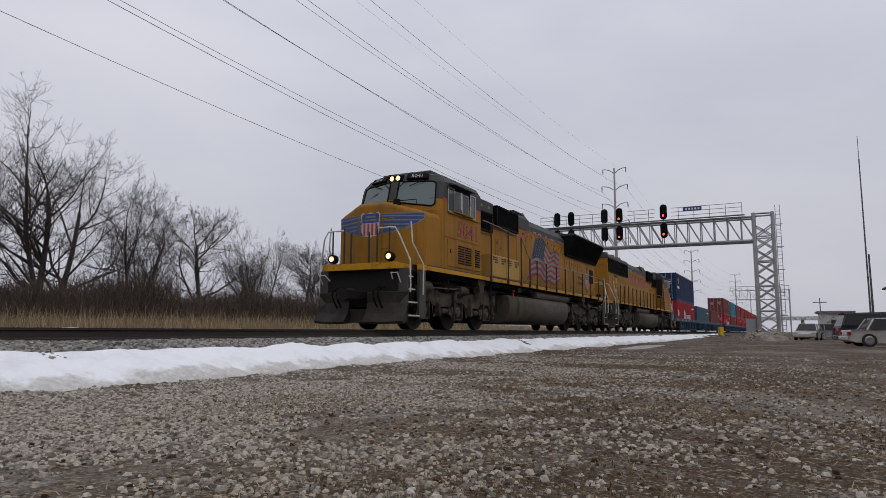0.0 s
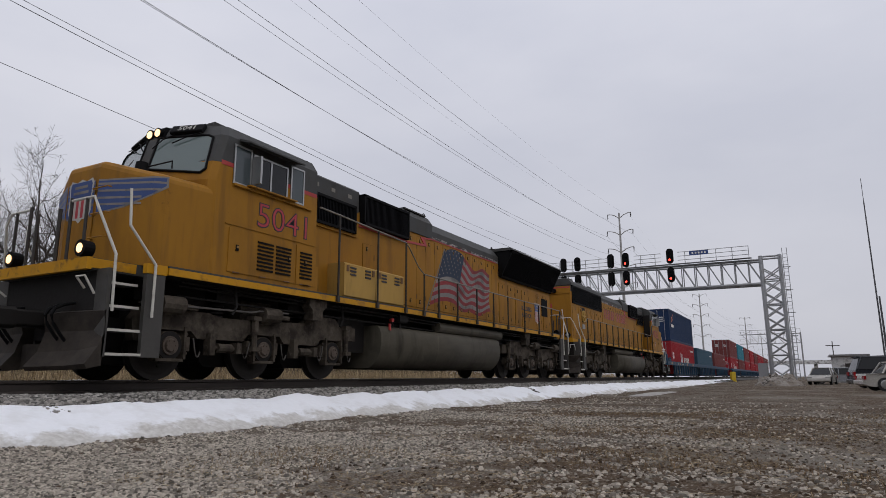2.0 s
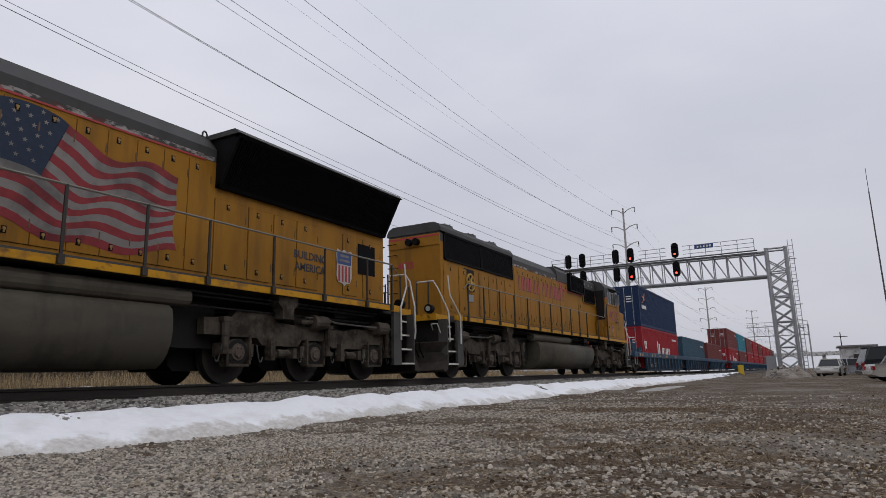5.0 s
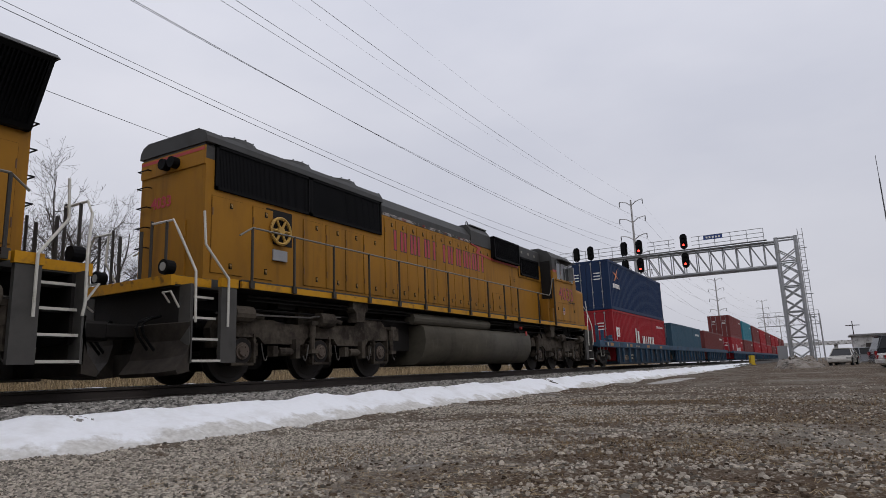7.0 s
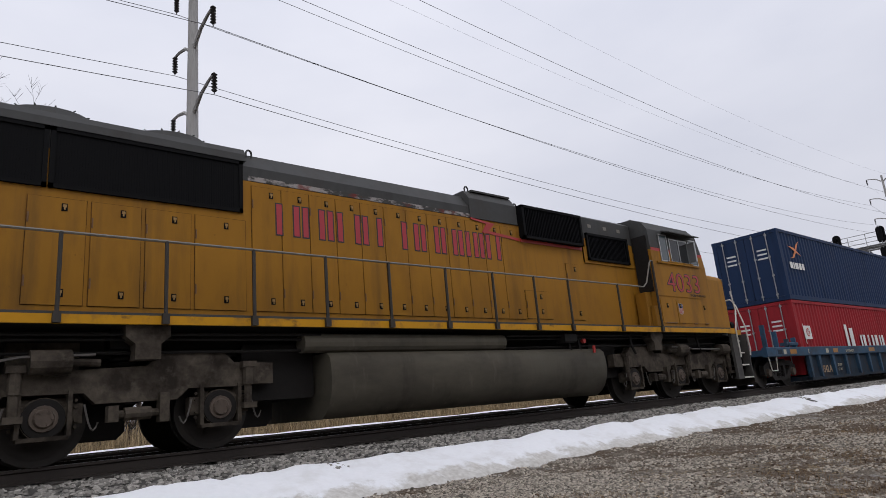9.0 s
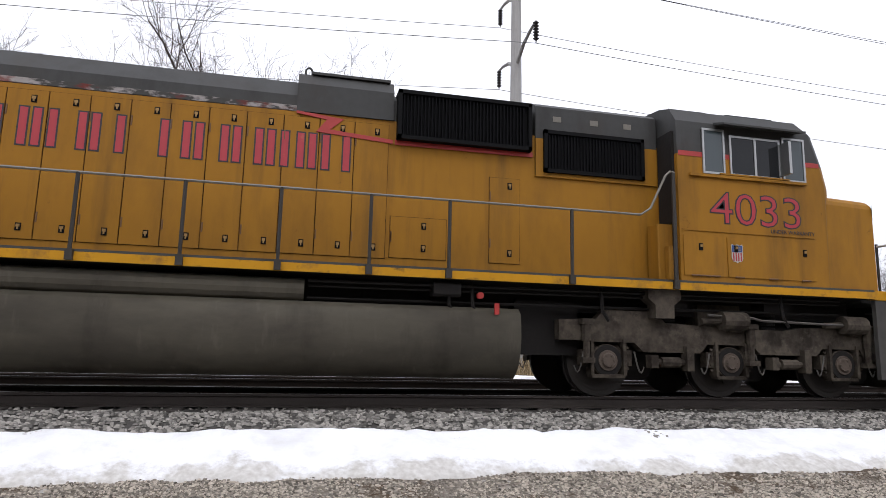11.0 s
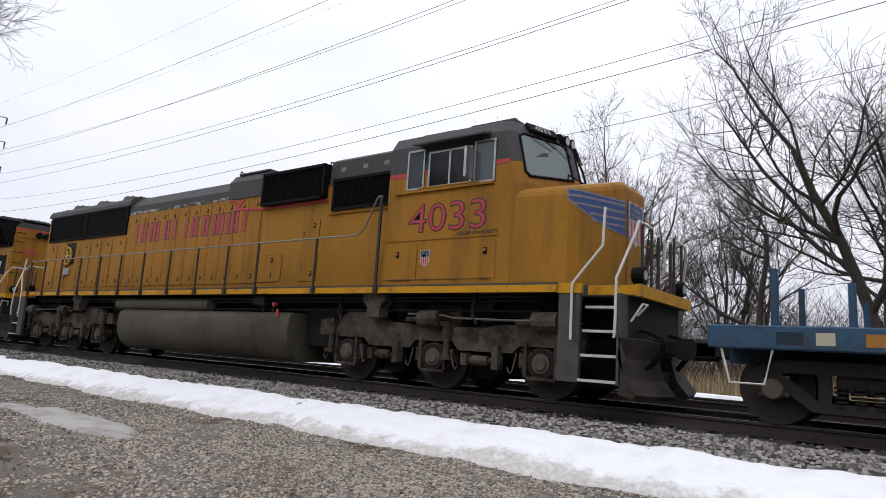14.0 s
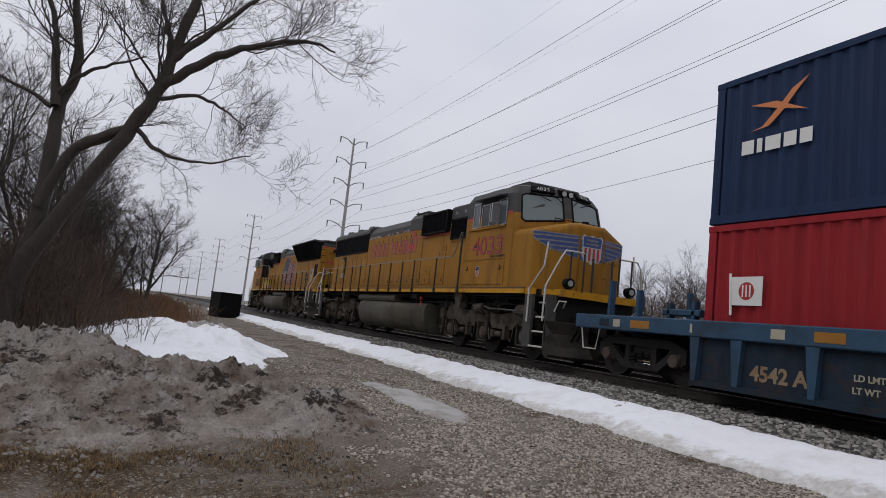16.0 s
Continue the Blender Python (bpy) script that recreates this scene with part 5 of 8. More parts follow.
        tube(bm, [on_front(0.30, 4.46, s, 0.06), on_front(0.15, 4.36, s, 0.07), on_front(0.02, 4.20, s, 0.05)], 0.013, 4)
        part("wiper", bm, M_BLACK, ws)
        # number board above each windshield
        mid = on_front(0.48, 4.59, s, 0.05)
        along = (on_front(0.8, 4.59, 1) - on_front(0.1, 4.59, 1)).normalized() if s > 0 else (on_front(0.1, 4.59, -1) - on_front(0.8, 4.59, -1)).normalized()
        up = (on_front(0.48, 4.68, s) - on_front(0.48, 4.50, s)).normalized()
        out = along.cross(up).normalized()
        up = out.cross(along).normalized()
        m = Matrix(((along.x, up.x, out.x, mid.x), (along.y, up.y, out.y, mid.y), (along.z, up.z, out.z, mid.z), (0, 0, 0, 1)))
        bm = bm_new()
        box(bm, -0.33, 0.33, -0.105, 0.105, -0.05, 0.03, 0.015)
        nb = part("number_board", bm, M_BLACK, roof, "black number board with pale figures")
        nb.matrix_basis = m
        writing("road_number", number, 0.19, M_BOARD, nb, pose(0, -0.066, 0.032))
    bm = bm_new()
    box(bm, 9.0, 9.22, -0.24, 0.24, 4.46, 4.68, 0.04)
    for s in (-1, 1):
        tube(bm, [(9.1, s * 0.11, 4.57), (9.27, s * 0.11, 4.56)], 0.10, 14)
    hl = part("headlight", bm, M_BLACK, roof)
    for s in (-1, 1):
        bm = bm_new()
        disc(bm, (s * 0.11, 4.56), 0, 0.075, 0.075, 9.268, 9.277, 14)
        part("lens", bm, M_LAMP if lead else M_UNLIT, hl)
    # roof gear
    bm = bm_new()
    box(bm, 7.62, 8.62, -0.85, 0.85, 4.74, 4.88, 0.03)
    box(bm, 6.5, 7.28, -0.85, 0.85, 4.74, 4.87, 0.03)
    part("roof_vent", bm, M_GREY, roof)
    bm = bm_new()
    for s in (-1, 0, 1):
        tube(bm, [(5.4, s * 0.12, 4.80), (5.85 + 0.06 * s, s * 0.12, 4.80)], 0.03, 8, 0.07)
    tube(bm, [(5.4, 0, 4.66), (5.4, 0, 4.80)], 0.03, 6)
    part("air_horn", bm, M_BLACK, lo)
    bm = bm_new()
    tube(bm, [(8.7, -0.6, 4.66), (8.7, -0.6, 4.84), (8.7, 0.3, 4.84), (8.7, 0.3, 4.70)], 0.014, 5)
    part("roof_grab_iron", bm, M_GREY, roof)
    # nose gear: emblem, wings, grab irons, door
    NX = 10.505
    bm = bm_new()
    box(bm, NX, NX + 0.012, -0.36, 0.36, 1.85, 3.05)
    part("nose_door", bm, M_YELLOW, nose)
    emblem(nose, pose(NX + 0.016, 0.0, 2.94, 90, 0, 90), 0.66, 0.74)
    for s in (-1, 1):
        # the wing lies on the flat front and goes on over the two angled faces
        spans = [((NX + 0.013, 0.27), (NX + 0.013, 0.36), 0.25, 0.26, -0.32, -0.30), ((10.50 + 0.004, 0.42), (10.31 + 0.004, 0.86), 0.26, 0.27, -0.28, -0.17), ((10.31 + 0.004, 0.86), (10.12 + 0.004, 1.30), 0.27, 0.28, -0.17, 0.02), ((10.12 + 0.004, 1.30), (9.98 + 0.003, 1.44), 0.28, 0.29, 0.02, 0.16)]
        for q, ((xa, ya), (xb, yb), ta, tb, ba, bb) in enumerate(spans):
            ln = math.hypot(xb - xa, yb - ya)
            ux, uy = (xb - xa) / ln, s * (yb - ya) / ln
            mm = Matrix.Translation((xa, s * ya, 2.97)) @ Matrix(((ux, 0, abs(uy), 0), (uy, 0, -s * ux, 0), (0, 1, 0, 0), (0, 0, 0, 1)))
            bm = bm_new()
            prism(bm, [(0, ta), (ln, tb), (ln, bb), (0, ba)], 2, 0.0016, 0.003)
            wb = part("emblem_wing", bm, M_BLUE, nose, "blue wing with pale feather stripes")
            wb.matrix_basis = mm
            bm = bm_new()
            tip = 0.03 if q == 3 else 0.0
            prism(bm, [(0, ta + 0.03), (ln + tip, tb + 0.03), (ln + tip, bb - 0.03), (0, ba - 0.03)], 2, 0.0, 0.0015)
            part("wing_rim", bm, M_FLAGWHITE, wb)
            for z in (0.21, 0.09, -0.03, -0.14):
                if z - 0.02 > min(ba, bb):
                    bm = bm_new()
                    stop = ln if z - 0.02 > bb else ln * 0.6
                    box(bm, 0.0, stop, z - 0.018, z + 0.018, 0.0031, 0.005)
                    part("feather", bm, M_FLAGWHITE, wb)
    for z in (2.25, 2.65, 3.08):
        bm = bm_new()
        tube(bm, [(NX, 0.40, z), (NX + 0.07, 0.40, z), (NX + 0.07, 0.78, z), (NX, 0.78, z)], 0.014, 5)
        part("grab_iron", bm, M_YELLOW, nose)
    bm = bm_new()
    disc(bm, (9.7, 0.35), 2, 0.12, 0.10, 3.64, 3.80, 14)
    tube(bm, [(9.5, -0.5, 3.66), (9.5, -0.5, 3.80), (9.5, 0.9, 3.80), (9.5, 0.9, 3.66)], 0.014, 5)
    part("nose_fitting", bm, M_BLACK, nose)
    # pilots, plows and steps at both ends
    for e in (-1, 1):
        bm = bm_new()
        box(bm, min(e * 10.75, e * 10.85), max(e * 10.75, e * 10.85), -1.25, 1.25, 0.62, 1.62)
        part("pilot", bm, M_UNDER, lo)
        bm = bm_new()
        prof = [(10.84, 0.18), (11.20, 0.14), (11.24, 0.2), (11.06, 0.42), (10.97, 0.72), (11.02, 1.00), (10.98, 1.02), (10.84, 0.95)]
        for s in (-1, 1):
            loft(bm, [[(e * (x + (0.10 - 0.17 * w if x > 10.9 else 0.0)), s * w, z * (1 if z > 0.5 else 1 + 0.35 * max(0.0, w - 1.0)) - (0.10 * (0.6 - w) if z > 0.9 and w < 0.6 else 0.0)) for x, z in prof] for w in (0.30, 0.60, 1.10, 1.46)])
        bmesh.ops.recalc_face_normals(bm, faces=list(bm.faces))
        box(bm, min(e * 10.9, e * 11.0), max(e * 10.9, e * 11.0), -0.33, 0.33, 0.18, 0.55)
        part("snow_plow", bm, M_PLOW, lo, "worn dark steel snow plow")
        bm = bm_new()
        box(bm, min(e * 10.6, e * 11.45), max(e * 10.6, e * 11.45), -0.16, 0.16, 0.80, 1.05, 0.03)
        box(bm, min(e * 11.4, e * 11.80), max(e * 11.4, e * 11.80), -0.14, 0.20, 0.76, 1.08, 0.05)
        part("coupler", bm, M_UNDER, lo)
        for y in (-0.75, -0.6, 0.6, 0.75):
            bm = bm_new()
            pts = [(e * (10.88 + 0.34 * math.sin(u * math.pi)), y, 1.15 - 0.7 * u + 0.15 * math.sin(u * 3)) for u in [q / 6 for q in range(7)]]
            tube(bm, pts, 0.025, 6)
            part("air_hose", bm, M_BLACK, lo)
        for s in (-1, 1):
            bm = bm_new()
            y0, y1 = sorted((s * 1.18, s * 1.46))
            xa, xb = sorted((e * 9.88, e * 10.22))
            box(bm, xa, xb, min(s * 1.38, s * 1.46), max(s * 1.38, s * 1.46), 0.34, 1.64)
            xa, xb = sorted((e * 10.80, e * 10.86))
            box(bm, xa, xb, y0, y1, 0.34, 1.64)
            well = part("step_well", bm, M_STEP, lo, "grey corner step well")
            for q in range(4):
                bm = bm_new()
                z = 0.36 + q * 0.36
                inset = 0.07 * q
                xa, xb = sorted((e * 10.22, e * 10.80))
                y2, y3 = sorted((s * (1.12 - inset), s * (1.46 - inset)))
                box(bm, xa, xb, y2, y3, z, z + 0.03)
                st = part("step", bm, M_STEP, well)
                bm = bm_new()
                yo = s * (1.46 - inset)
                box(bm, xa, xb, min(yo, yo + s * 0.012), max(yo, yo + s * 0.012), z - 0.005, z + 0.035)
                part("step_edge", bm, M_WHITE, st, "worn white step edge")
            bm = bm_new()
            tube(bm, [(e * 10.12, s * 1.52, 0.95), (e * 10.12, s * 1.52, 1.78), (e * 10.55, s * 1.42, 2.35), (e * 10.55, s * 1.36, 2.95)], 0.022, 8)
            part("grab_rail", bm, M_WHITE, lo, "white-painted bent grab rail")
            bm = bm_new()
            tube(bm, [(e * 10.78, s * 1.5, 1.0), (e * 10.80, s * 1.52, 1.18), (e * 10.80, s * 1.5, 1.85), (e * 10.98, s * 1.25, 2.55), (e * 10.98, s * 1.12, 2.75), (e * 10.98, s * 0.55, 2.75)], 0.022, 8)
            part("grab_rail", bm, M_WHITE, lo, "white-painted bent grab rail")
            bm = bm_new()
            tube(bm, [(e * 10.98, s * 0.55, 1.8), (e * 10.98, s * 0.55, 2.8)], 0.025, 6)
            tube(bm, [(e * 10.98, s * 0.95, 1.8), (e * 10.98, s * 0.95, 2.75)], 0.025, 6)
            tube(bm, [(e * 11.0, s * 0.3, 1.8), (e * 11.0, s * 0.3, 2.65)], 0.03, 6)
            part("end_stanchion", bm, M_POST, lo)
            bm = bm_new()
            tube(bm, [(e * 10.95, s * 1.05, 1.35), (e * 11.12, s * 1.1, 1.5), (e * 11.12, s * 1.3, 1.5), (e * 10.95, s * 1.3, 1.25)], 0.018, 6)
            part("cut_lever", bm, M_WHITE, lo)
            # ditch lights
            bm = bm_new()
            tube(bm, [(e * 10.85, s * 0.95, 1.96), (e * 11.03, s * 0.95, 1.96)], 0.12, 14, 0.13)
            box(bm, min(e * 10.86, e * 10.98), max(e * 10.86, e * 10.98), s * 0.95 - 0.04, s * 0.95 + 0.04, 1.80, 1.9)
            dl = part("ditch_light", bm, M_BLACK, lo)
            bm = bm_new()
            disc(bm, (s * 0.95, 1.96), 0, 0.075, 0.075, min(e * 11.03, e * 11.037), max(e * 11.03, e * 11.037), 14)
            part("lens", bm, M_LAMP if lead and e > 0 else M_UNLIT, dl)
    # side door recess and stepped box behind the cab
    for s in (-1, 1):
        bm = bm_new()
        box(bm, 5.98, 6.245, min(s * 0.97, s * 1.30), max(s * 0.97, s * 1.30), 1.82, 2.72, 0.02)
        box(bm, 6.08, 6.245, min(s * 1.30, s * 1.44), max(s * 1.30, s * 1.44), 1.82, 2.35, 0.02)
        part("step_box", bm, M_YELLOW, lo)
        # near-black panel: the recess's shade is put into its colour
        bm = bm_new()
        box(bm, 6.20, 6.248, min(s * 0.99, s * 1.40), max(s * 0.99, s * 1.40), 2.74, 4.25)
        part("shaded_cab_door", bm, M_UNDER, lo, "dark panel for the shaded recess and door in the back of the cab")
    # rear end face
    bm = bm_new()
    box(bm, -10.226, -10.2, -0.93, 0.93, 4.0, 4.36)
    part("rear_panel", bm, M_YELLOW, lo)
    bm = bm_new()
    box(bm, -10.231, -10.2265, -0.91, 0.91, 4.27, 4.33)
    part("red_line", bm, M_REDLINE, lo)
    bm = bm_new()
    box(bm, -10.23, -10.2, -0.45, 0.45, 1.85, 3.0)
    part("rear_door", bm, M_YELLOW, lo)
    bm = bm_new()
    for s in (-1, 1):
        tube(bm, [(-10.2, s * 0.13, 4.15), (-10.37, s * 0.13, 4.15)], 0.11, 12)
        for z in (2.6, 3.0, 3.4, 3.8, 4.15):
            if s > 0:
                tube(bm, [(-10.2, 0.62, z), (-10.30, 0.62, z), (-10.30, 0.92, z), (-10.2, 0.92, z)], 0.013, 5)
    tagged(part("rear_lamp_cluster", bm, M_BLACK, lo), kind="stuff")
    writing("road_number", number, 0.30, M_RED, lo, pose(-10.207, 0.3, 3.35, 90, 0, -90), 0.008)
    # handrails along the walkway
    if lead:
        posts = [(x, 2.79) for x in (-9.7, -8.67, -7.14, -5.63, -4.07, -2.85, -1.56, -0.23, 0.92, 1.74)] + [(2.68, 3.50), (3.97, 3.56), (5.5, 3.62)]
        line = [(-9.95, 2.6), (-9.7, 2.79), (1.74, 2.79), (2.05, 2.95), (2.55, 3.42), (2.70, 3.50), (5.5, 3.62), (6.2, 3.64)]
    else:
        posts = [(x, 2.79) for x in (-9.6, -8.5, -7.29, -6.03, -4.79, -3.58, -2.34, -1.05, 0.18, 1.40, 2.53, 4.41)] + [(6.13, 3.5)]
        line = [(-9.9, 2.6), (-9.6, 2.79), (5.55, 2.79), (5.72, 2.9), (6.0, 3.45), (6.08, 3.52), (6.16, 3.50)]
    for s in (-1, 1):
        for x, top in posts:
            thick = 0.034 if top > 3 and not lead else 0.027
            bm = bm_new()
            tube(bm, [(x, s * 1.53, 1.66), (x, s * 1.53, top)], thick, 6)
            box(bm, x - 0.045, x + 0.045, min(s * 1.5, s * 1.56), max(s * 1.5, s * 1.56), 1.66, 1.80)
            part("handrail_post", bm, M_POST, lo)
        bm = bm_new()
        tube(bm, [(x, s * 1.53, z) for x, z in line], 0.019, 6)
        part("handrail", bm, M_RAILPIPE, lo)
    # tank, reservoirs and piping
    bm = bm_new()
    edge = [(1.30, 1.28), (1.40, 1.20), (1.43, 1.05), (1.44, 0.85), (1.41, 0.66), (1.33, 0.48), (1.22, 0.35), (1.08, 0.26)]
    tank = edge + [(-y, z) for y, z in edge[::-1]]
    prism(bm, tank, 0, -3.5, 3.65)
    for f in bm.faces:
        f.smooth = len(f.verts) == 4 and abs(f.normal.x) < 0.5
    fuel = part("fuel_tank", bm, M_TANK, lo, "grimy olive-grey fuel tank")
    bm = bm_new()
    for s in (-1, 1):
        tube(bm, [(-3.9, s * 1.22, 1.44), (0.55, s * 1.22, 1.44)], 0.155, 14)
    part("air_reservoir", bm, M_TANK, lo)
    bm = bm_new()
    for s in (-1, 1):
        for q, z in ((0, 1.33), (1, 1.50), (3, 1.56)):
            tube(bm, [(0.6, s * (1.2 + 0.04 * q), z), (3.6, s * (1.2 + 0.04 * q), z + 0.02), (9.4, s * (1.15 + 0.03 * q), z + 0.06)], 0.022, 5)
            tube(bm, [(-9.4, s * (1.15 + 0.03 * q), z), (-3.6, s * (1.2 + 0.04 * q), z)], 0.022, 5)
        for x in (2.6, 2.95, 5.0, 8.2):
            tube(bm, [(x, s * 1.25, 1.66), (x, s * 1.3, 1.3), (x + 0.1, s * 1.3, 1.15)], 0.03, 5)
    part("piping", bm, M_UNDER, lo)
    for s in (-1, 1):
        bm = bm_new()
        disc(bm, (3.05, 1.45), 1, 0.05, 0.05, s * 1.3, s * 1.38, 12)
        part("fuel_gauge", bm, M_REDLINE, lo)
        bm = bm_new()
        box(bm, 3.24, 3.31, min(s * 1.42, s * 1.45), max(s * 1.42, s * 1.45), 1.18, 1.34)
        part("fuel_filler", bm, M_REDLINE, fuel)
        bm = bm_new()
        box(bm, 2.35, 2.75, min(s * 1.1, s * 1.4), max(s * 1.1, s * 1.4), 1.42, 1.62, 0.03)
        part("valve_box", bm, M_UNDER, lo)
        for x in (6.0, -6.2):
            bm = bm_new()
            prism(bm, [(x - 0.28, 1.66), (x - 0.28, 1.52), (x - 0.16, 1.42), (x - 0.16, 1.22), (x + 0.16, 1.22), (x + 0.16, 1.42), (x + 0.28, 1.52), (x + 0.28, 1.66)], 1, min(s * 1.15, s * 1.40), max(s * 1.15, s * 1.40))
            part("jacking_pad", bm, M_TRUCK, lo)
    for xa, xb in ((3.7, 4.75), (-4.75, -3.55)):
        bm = bm_new()
        box(bm, xa, xb, -0.95, 0.95, 0.62, 1.45, 0.04)
        part("equipment_rack", bm, M_UNDER, lo)
    for xc in (7.30, -7.30):
        loco_truck(lo, xc, facing, 1 if xc > 0 else -1)
    # lettering
    for s in (-1, 1):
        y = s * 1.4835
        m = side(7.68 if not lead else 7.20, y, 2.76 if not lead else 2.87, s)
        big = 0.74 if not lead else 0.68
        writing("road_number", number, big, M_OUTLINE, cab, m, 0.011, 1.19, label="red road number with a dark outline")
        writing("road_number", number, big, M_RED, cab, side(7.68 if not lead else 7.20, y + s * 0.004, 2.76 if not lead else 2.87, s), -0.009, 1.19)
        if not lead:
            writing("notice", "UNDER WARRANTY", 0.092, M_OUTLINE, cab, side(8.33, s * 1.484, 2.655, s))
            emblem(cab, side(7.25, s * 1.497, 2.28, s), 0.22, 0.30)
            # the railway's name as blocks in its colours
            widths = [0.47, 0.47, 0.18, 0.52, 0.47, 0.40, 0.45, 0.50, 0.46, 0.18, 0.38, 0.18, 0.46]
            xs = -4.12
            for q, w in enumerate(widths):
                if q == 5:
                    xs += w
                    continue
                x0 = xs if s < 0 else -3.0 - xs - w
                for nm, matl, grow, off in (("name_block", M_OUTLINE, 0.022, 0.018), ("name_block", M_RED, 0.0, 0.021)):
                    bm = bm_new()
                    y0, y1 = sorted((s * (0.93 + off), s * (0.93 + off + 0.002)))
                    za, zb = 3.26, 3.78
                    t = 0.095
                    if w < 0.2:
                        box(bm, x0 - grow, x0 + t + grow, y0, y1, za - grow, zb + grow)
                    else:
                        box(bm, x0 - grow, x0 + t + grow, y0, y1, za - grow, zb + grow)
                        box(bm, x0 + w - 0.06 - t - grow, x0 + w - 0.06 + grow, y0, y1, za - grow, zb + grow)
                    part(nm, bm, matl, lo, "red blocks standing for the railway's name")
                xs += w + 0.015
        else:
            waving_flag(lo, s, 0.93)
            writing("slogan", "BUILDING", 0.24, M_OUTLINE, lo, side(-7.35, s * 0.948, 2.62, s), 0.006)
            writing("slogan", "AMERICA", 0.24, M_OUTLINE, lo, side(-7.35, s * 0.948, 2.36, s), 0.006)
            emblem(lo, side(-8.55, s * 0.948, 2.62, s), 0.62, 0.86)
            bm = bm_new()
            y0, y1 = sorted((s * 0.93, s * 0.95))
            box(bm, -9.8, -9.1, y0, y1, 2.55, 3.3)
            part("rear_vent", bm, M_FIN, lo)
    return lo


M_BOARD = mat("number_figures", (0.42, 0.41, 0.37), 0.5, grain=20, vary=0.08, bump=0)
M_PANE = glassy("grey_window_pane", (0.055, 0.07, 0.075), 0.08, 0.5)
M_PLOW = mat("worn_plow_steel", (0.044, 0.036, 0.029), 0.7, 0.0, grain=9, vary=0.3, stain=(0.022, 0.018, 0.015), stain_scale=2.4, stain_cut=(0.42, 0.65), bump=0.25, spec=0.2)
M_STEP = mat("grimy_step_grey", (0.060, 0.056, 0.050), 0.7, grain=12, vary=0.25, stain=(0.035, 0.032, 0.03), stain_scale=3.0, bump=0.1)
locomotive("5041", 25.42, -1, True)
locomotive("4033", 48.87, 1, False)

# ---- container train ----
def box_paint(name, c):
    m = mat(name, c, 0.6, grain=6, vary=0.14, stain=(c[0] * 0.7 + 0.012, c[1] * 0.7 + 0.010, c[2] * 0.7 + 0.008), stain_scale=1.2, stain_cut=(0.52, 0.85), bump=0.05, stretch=(1, 1, 0.3), spec=0.15)
    weather(m, (c[0] * 0.45, c[1] * 0.45, c[2] * 0.45), 2.4, (1, 1, 0.08), 0.5, 0.75, 0.8)
    return weather(m, (0.06, 0.028, 0.018), 4.5, (1, 1, 0.4), 0.66, 0.73, 0.8, 0.75)


P_NAVY = box_paint("navy_container_paint", (0.01716, 0.0351, 0.0858))
P_RED = box_paint("red_container_paint", (0.31, 0.022, 0.028))
P_TEAL = box_paint("slate_blue_container_paint", (0.05, 0.10, 0.14))
P_MAROON = box_paint("maroon_container_paint", (0.17, 0.045, 0.042))
P_CYAN = box_paint("turquoise_container_paint", (0.04, 0.20, 0.26))
M_ORANGE = mat("orange_mark", (0.62, 0.20, 0.06), 0.5, grain=10, vary=0.1, bump=0)
LONG, WIDE, TALL = 13.0, 2.46, 2.62


